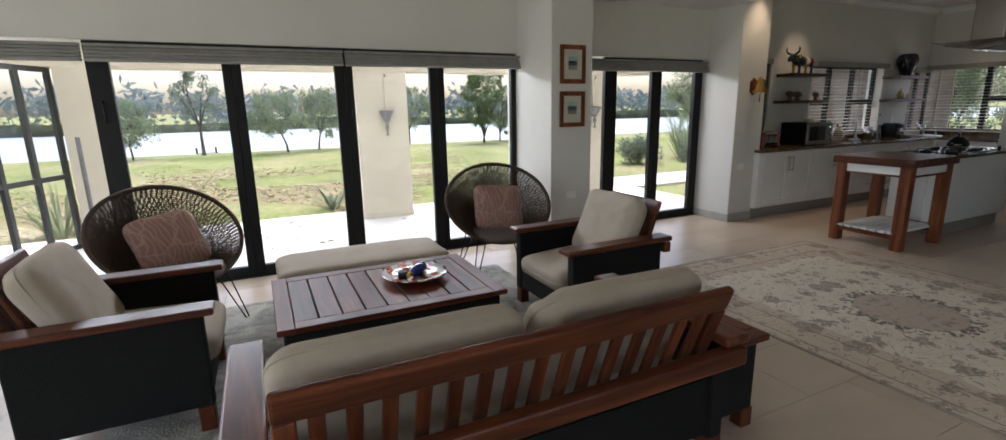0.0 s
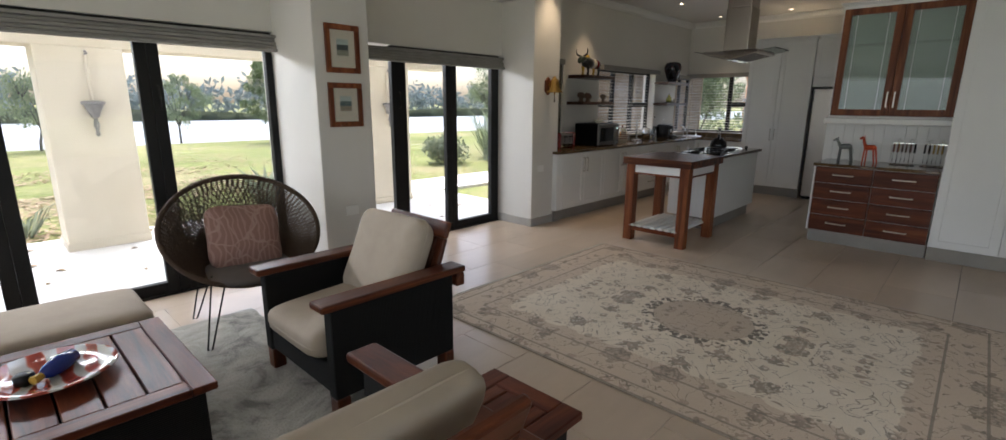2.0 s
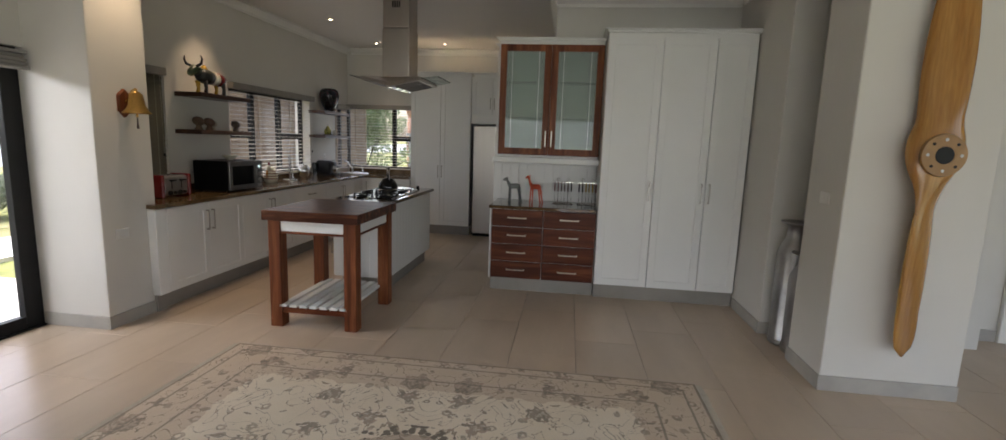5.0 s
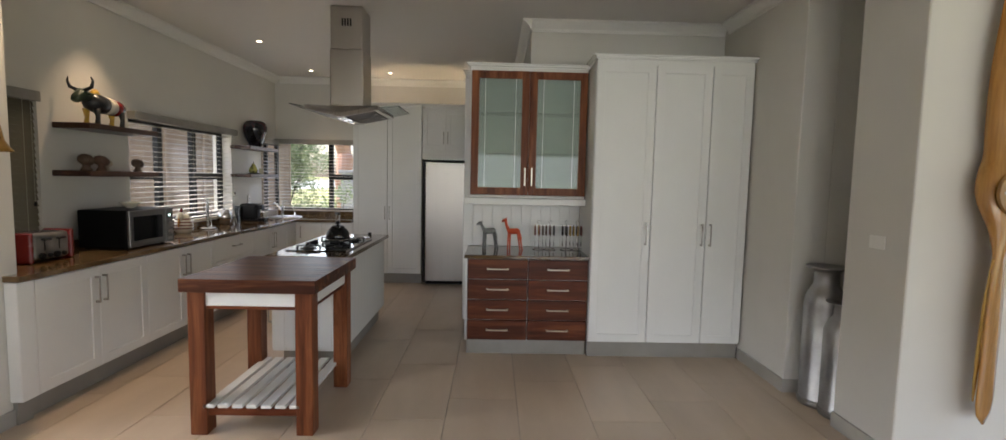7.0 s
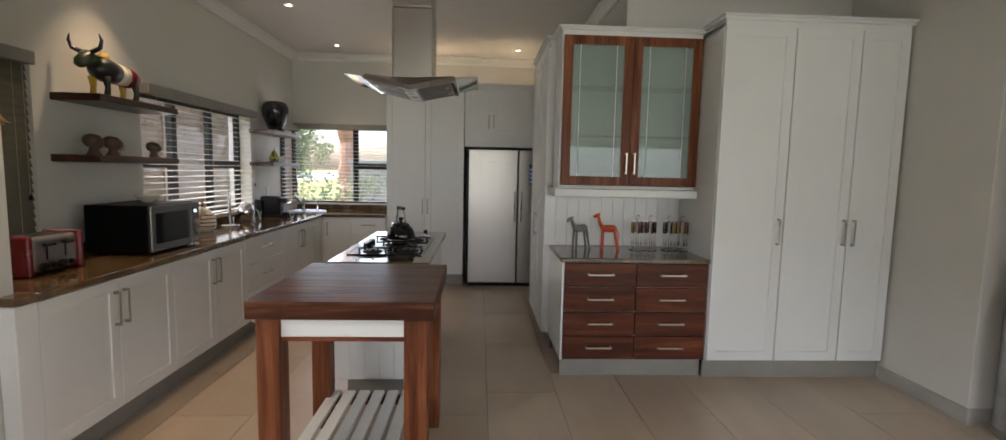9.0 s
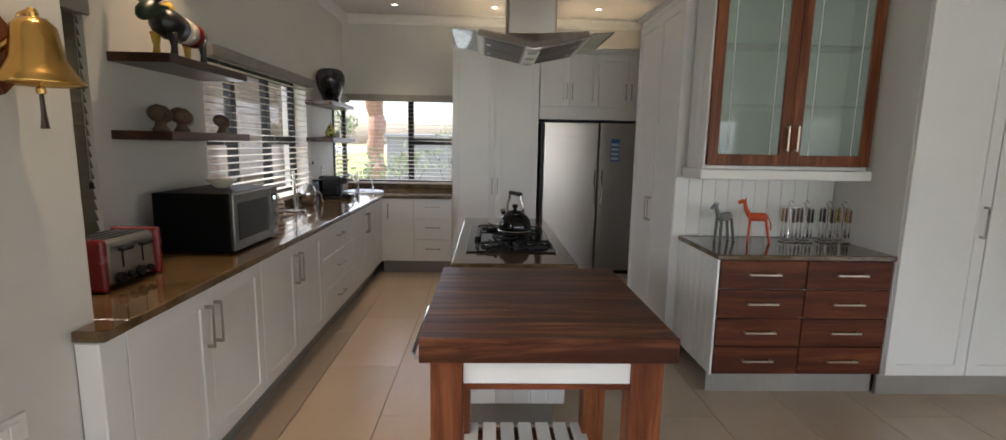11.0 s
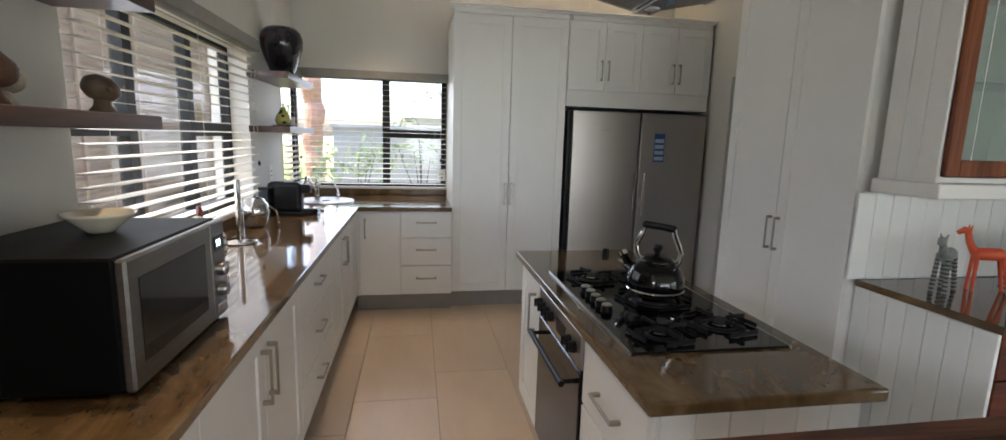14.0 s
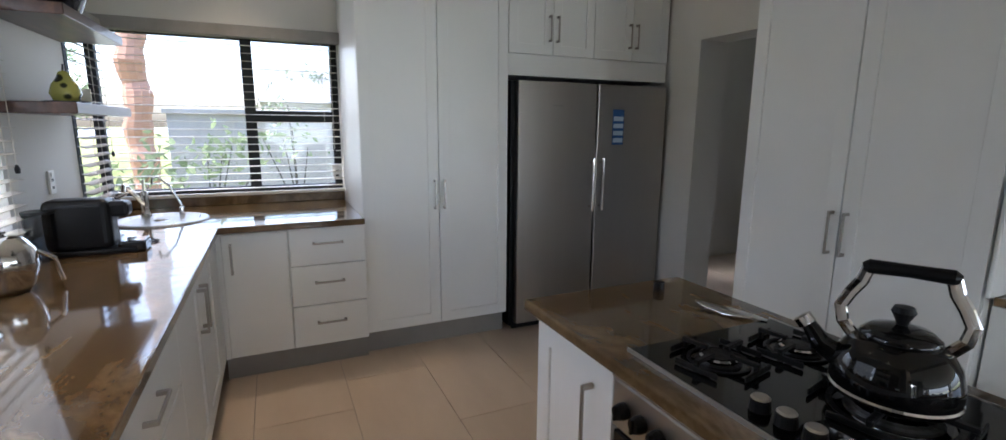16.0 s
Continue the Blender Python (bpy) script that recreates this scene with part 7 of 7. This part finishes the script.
mt, nt, p = shader("dark_streaked_glaze")
v = coords(nt, (1, 1, 0.35))
n1 = node(nt, "TexNoise", Scale=6.0, Detail=3.0, Distortion=1.5)
nt.links.new(v, n1.inputs["Vector"])
nt.links.new(ramp(nt, n1.outputs["Fac"], [(0.4, (0.010, 0.009, 0.011)), (0.52, (0.05, 0.05, 0.06)), (0.56, (0.10, 0.018, 0.02)), (0.62, (0.012, 0.011, 0.012))]), p.inputs["Base Color"])
p.inputs["Roughness"].default_value = 0.12
o = thing("dark_vase", (9.90, 4.985, 1.915), "large dark glazed vase with red streaks", "vase")
part("body", turn([(0, 0), (0.06, 0), (0.075, 0.012), (0.115, 0.11), (0.148, 0.21), (0.152, 0.27), (0.135, 0.325), (0.105, 0.352), (0.07, 0.36), (0.068, 0.355), (0, 0.35)], 40), mt, o, smooth=True)
o = thing("pear_ornament", (9.80, 4.97, 1.545), "spotted yellow and black pottery pear on a dish", "ornament")
part("dish", turn([(0, 0), (0.07, 0), (0.085, 0.008), (0.085, 0.012), (0, 0.010)], 24), Bk, o)
mt, nt, p = shader("spotted_pear_glaze")
vo = node(nt, "TexVoronoi", Scale=16.0)
nt.links.new(coords(nt), vo.inputs["Vector"])
nt.links.new(ramp(nt, vo.outputs["Distance"], [(0.28, (0.03, 0.03, 0.015)), (0.36, (0.36, 0.34, 0.08))]), p.inputs["Base Color"])
p.inputs["Roughness"].default_value = 0.2
part("pear", turn([(0, 0.01), (0.045, 0.012), (0.058, 0.045), (0.048, 0.08), (0.028, 0.11), (0.018, 0.135), (0, 0.145)], 24), mt, o, smooth=True)
part("stalk", tube([(0, 0, 0.14), (0.01, 0, 0.17)], 0.004, 6), Bk, o)
o = thing("white_card", (10.03, 4.97, 1.545), "small white card stand", "card")
part("card", box(0, 0.004, -0.03, 0.03, 0, 0.08, 0, 1), CREAM, o)
CLAY = plain("brown_carved_clay", (0.06, 0.03, 0.018), (0.14, 0.075, 0.045), 14, 0.5, bump=0.4, fine=40)
HAIRC = plain("pale_carved_clay", (0.40, 0.34, 0.26), (0.50, 0.43, 0.33), 30, 0.8, bump=0.6, fine=60)
def carved_head(x, y, s, rz, mat):
    """A carved head on a neck, with brow, nose and jaw, in one mesh."""
    o = thing("carved_head", (x, y, 1.545), "small carved clay head with a pale cap", "ornament", "carved heads", rz)
    B = turn([(0, 0), (0.042 * s, 0), (0.044 * s, 0.012 * s), (0.030 * s, 0.03 * s), (0.027 * s, 0.055 * s), (0.02 * s, 0.065 * s), (0, 0.066 * s)], 20)
    tb(B, [(-0.062 * s, 0, 0.112 * s), (-0.055 * s, 0, 0.110 * s), (-0.03 * s, 0, 0.104 * s), (0.01 * s, 0, 0.092 * s), (0.04 * s, 0, 0.078 * s), (0.055 * s, 0, 0.068 * s), (0.060 * s, 0, 0.064 * s)],
       [0.008 * s, 0.030 * s, 0.047 * s, 0.052 * s, 0.040 * s, 0.022 * s, 0.006 * s], 18)
    tb(B, [(0.034 * s, 0, 0.112 * s), (0.060 * s, 0, 0.092 * s), (0.052 * s, 0, 0.082 * s)], [0.006 * s, 0.012 * s, 0.008 * s], 8)
    for q in (-1, 1):
        tb(B, [(-0.005 * s, q * 0.050 * s, 0.098 * s), (0.002 * s, q * 0.056 * s, 0.082 * s)], [0.010 * s, 0.006 * s], 8)
    part("carving", B, mat, o, smooth=True)


MIXC = plain("two_tone_carved_clay", (0.045, 0.022, 0.013), (0.20, 0.135, 0.085), 9, 0.5, bump=0.3, fine=40)
carved_head(6.97, 4.97, 0.92, -20, MIXC)
carved_head(7.05, 4.91, 0.86, -35, CLAY)
carved_head(7.16, 4.96, 0.72, -35, HAIRC)
carved_head(7.50, 4.93, 0.78, -30, MIXC)


# ---- sideboard ----
def animal(name, at, rz, label, body_mat, neck, legs, striped=None):
    o = thing(name, at, label, "figure", "painted animal figures", rz)
    o.scale = (0.84, 0.84, 0.84)
    part("body", tube([(-0.075, 0, 0.20), (-0.05, 0, 0.205), (0.04, 0, 0.20), (0.065, 0, 0.205)], [0.02, 0.034, 0.034, 0.022], 14), body_mat, o, smooth=True)
    part("neck", tube([(0.055, 0, 0.205), (0.085, 0, 0.26), (0.10, 0, neck)], [0.022, 0.016, 0.014], 12), body_mat, o, smooth=True)
    part("head", tube([(0.09, 0, neck), (0.115, 0, neck + 0.008), (0.145, 0, neck - 0.01)], [0.016, 0.018, 0.011], 12), body_mat, o, smooth=True)
    for s in (-1, 1):
        part("ear", tube([(0.095, s * 0.01, neck + 0.012), (0.09, s * 0.016, neck + 0.035)], [0.006, 0.003], 6), body_mat, o)
        for x, xo in ((-0.06, -0.10 if legs else -0.065), (0.05, 0.055)):
            lg = part("leg", tube([(x, s * 0.02, 0.195), (xo, s * 0.028, 0.0)], [0.011, 0.008], 8), body_mat, o)
            if striped:
                for k in range(9):
                    t = (k + 0.5) / 9
                    part("stripe", tube([(x + (xo - x) * t, s * (0.02 + 0.008 * t), 0.195 * (1 - t)), (x + (xo - x) * (t + 0.04), s * (0.02 + 0.008 * t), 0.195 * (1 - t - 0.04))], 0.0125, 8), striped, lg)
    part("tail", tube([(-0.075, 0, 0.205), (-0.10, 0, 0.15), (-0.10, 0, 0.11)], [0.005, 0.004, 0.006], 6), body_mat, o)


ZEB = plain("grey_beaded", (0.16, 0.17, 0.16), (0.26, 0.27, 0.26), 40, 0.7, bump=0.3)
ORG = plain("orange_red_paint", (0.55, 0.07, 0.02), (0.65, 0.10, 0.03), 10, 0.45, bump=0.1)
animal("zebra_figure", (7.52, 1.72, SB), 115, "black and white striped beaded animal figure", ZEB, 0.285, True, Bk)
animal("giraffe_figure", (7.53, 1.49, SB), 62, "orange-red painted animal figure", ORG, 0.315, True)
HCOL = [plain("amber_handle", (0.36, 0.22, 0.03), (0.42, 0.27, 0.05), 9, 0.3, bump=0.0), plain("maroon_handle", (0.10, 0.012, 0.012), (0.14, 0.02, 0.02), 9, 0.3, bump=0.0),
        plain("umber_handle", (0.05, 0.025, 0.015), (0.08, 0.04, 0.02), 9, 0.3, bump=0.0), BLACK]
for y, sd in ((1.245, 0), (1.14, 1), (0.985, 2), (0.88, 3)):
    o = thing("cutlery_stand", (7.57, y, SB), "chrome stand hung with coloured-handled cutlery", "cutlery stand", "cutlery stands")
    part("base_ring", tube([(0.055 * math.cos(a), 0.055 * math.sin(a), 0.006) for a in (2 * math.pi * k / 24 for k in range(25))], 0.004, 6, False), CHROME, o)
    part("base_bar", box(-0.055, 0.055, -0.003, 0.003, 0.003, 0.008), CHROME, o)
    part("stem", tube([(0, 0, 0.006), (0, 0, 0.235)], 0.0035, 6), CHROME, o)
    part("top_hook", tube([(0, 0, 0.235), (0, 0.018, 0.262), (0, 0, 0.28), (0, -0.018, 0.262)], 0.003, 6), CHROME, o)
    part("hanger", box(-0.045, 0.045, -0.003, 0.003, 0.228, 0.233), CHROME, o)
    part("hanger", box(-0.003, 0.003, -0.045, 0.045, 0.2285, 0.2335), CHROME, o)
    for k in range(6):
        a = 2 * math.pi * k / 6
        x_, y_ = 0.042 * math.cos(a), 0.042 * math.sin(a)
        u_ = part("utensil", tube([(x_, y_, 0.225), (x_, y_, 0.135)], [0.006, 0.008], 8), HCOL[(k // 2 + sd) % 4], o)
        part("blade", tube([(x_, y_, 0.137), (x_, y_, 0.09), (x_, y_, 0.05), (x_, y_, 0.03)], [0.003, 0.004, 0.012, 0.004], 8, True, 0.3), CHROME, u_)

# ---- passage door and the room past the doorway ----
o = thing("door_7", (6.70, -2.50, 0), "white passage door standing open in a white frame", "door")
o["kind"] = "structure"
part("door_frame", box(-0.04, 0.0, -0.10, 0.0, 0, 2.10, 0.004), TRIM, o)
part("door_frame", box(-0.04, 0.0, -1.02, -0.92, 0, 2.10, 0.004), TRIM, o)
part("door_frame", box(-0.04, 0.0, -0.92, -0.10, 2.0, 2.10, 0.004), TRIM, o)
d = part("door_panel", box(0.20, 1.0, -0.90, -0.86, 0.005, 2.0, 0.003), WHITE, o, "white flush door standing open")
part("door_handle", tube([(0.92, -0.86, 1.0), (0.92, -0.81, 1.0), (0.81, -0.81, 1.0)], 0.009, 8), HANDLE, d)
o = thing("dark_wall_shelf", (10.2, -1.4, 1.35), "small dark wooden shelf in the next room", "shelf")
part("board", box(0, 0.8, 0.0, 0.2, 0, 0.03), SHELFWOOD, o)
o = thing("dark_cabinet", (10.1, -1.4, 0), "dark wooden cabinet in the next room", "cabinet")
part("body", box(0, 0.9, 0.005, 0.4, 0, 0.95, 0.005), SHELFWOOD, o)
part("top", box(-0.02, 0.92, 0.005, 0.42, 0.95, 0.98, 0.004), SHELFWOOD, o)

# ---- floor tiles ----
TY, TX, GAP = 0.474, 0.955, 0.003
tile_mesh = None
rows_y = [0.547 + TY * k for k in range(-12, 10)]
loose = []
for r, y in enumerate(rows_y):
    x = 8.50 - 0.318 * ((r - 19) % 3) - TX * 14
    while x < 11.0:
        if x + TX > -4.4 and y < 5.2:
            if -1.2 < x < 10.9 and y > -1.5:
                if tile_mesh is None:
                    t = part("tile", box(GAP / 2, TX - GAP / 2, GAP / 2, TY - GAP / 2, -0.008, 0.0, 0.0015), TILE, floor)
                    tile_mesh = t.data
                else:
                    t = new("tile", tile_mesh)
                    t.parent = floor
                t.matrix_basis = pose(x, y, 0.0002 * math.sin(x * 7 + y * 5))
            else:
                loose.append((x, y))
        x += TX
B = bmesh.new()
for x, y in loose:
    bx(B, x + GAP / 2, x + TX - GAP / 2, y + GAP / 2, y + TY - GAP / 2, -0.008, 0.0)
rest = part("tile_field", B, TILE, floor)
rest["kind"] = "stuff"
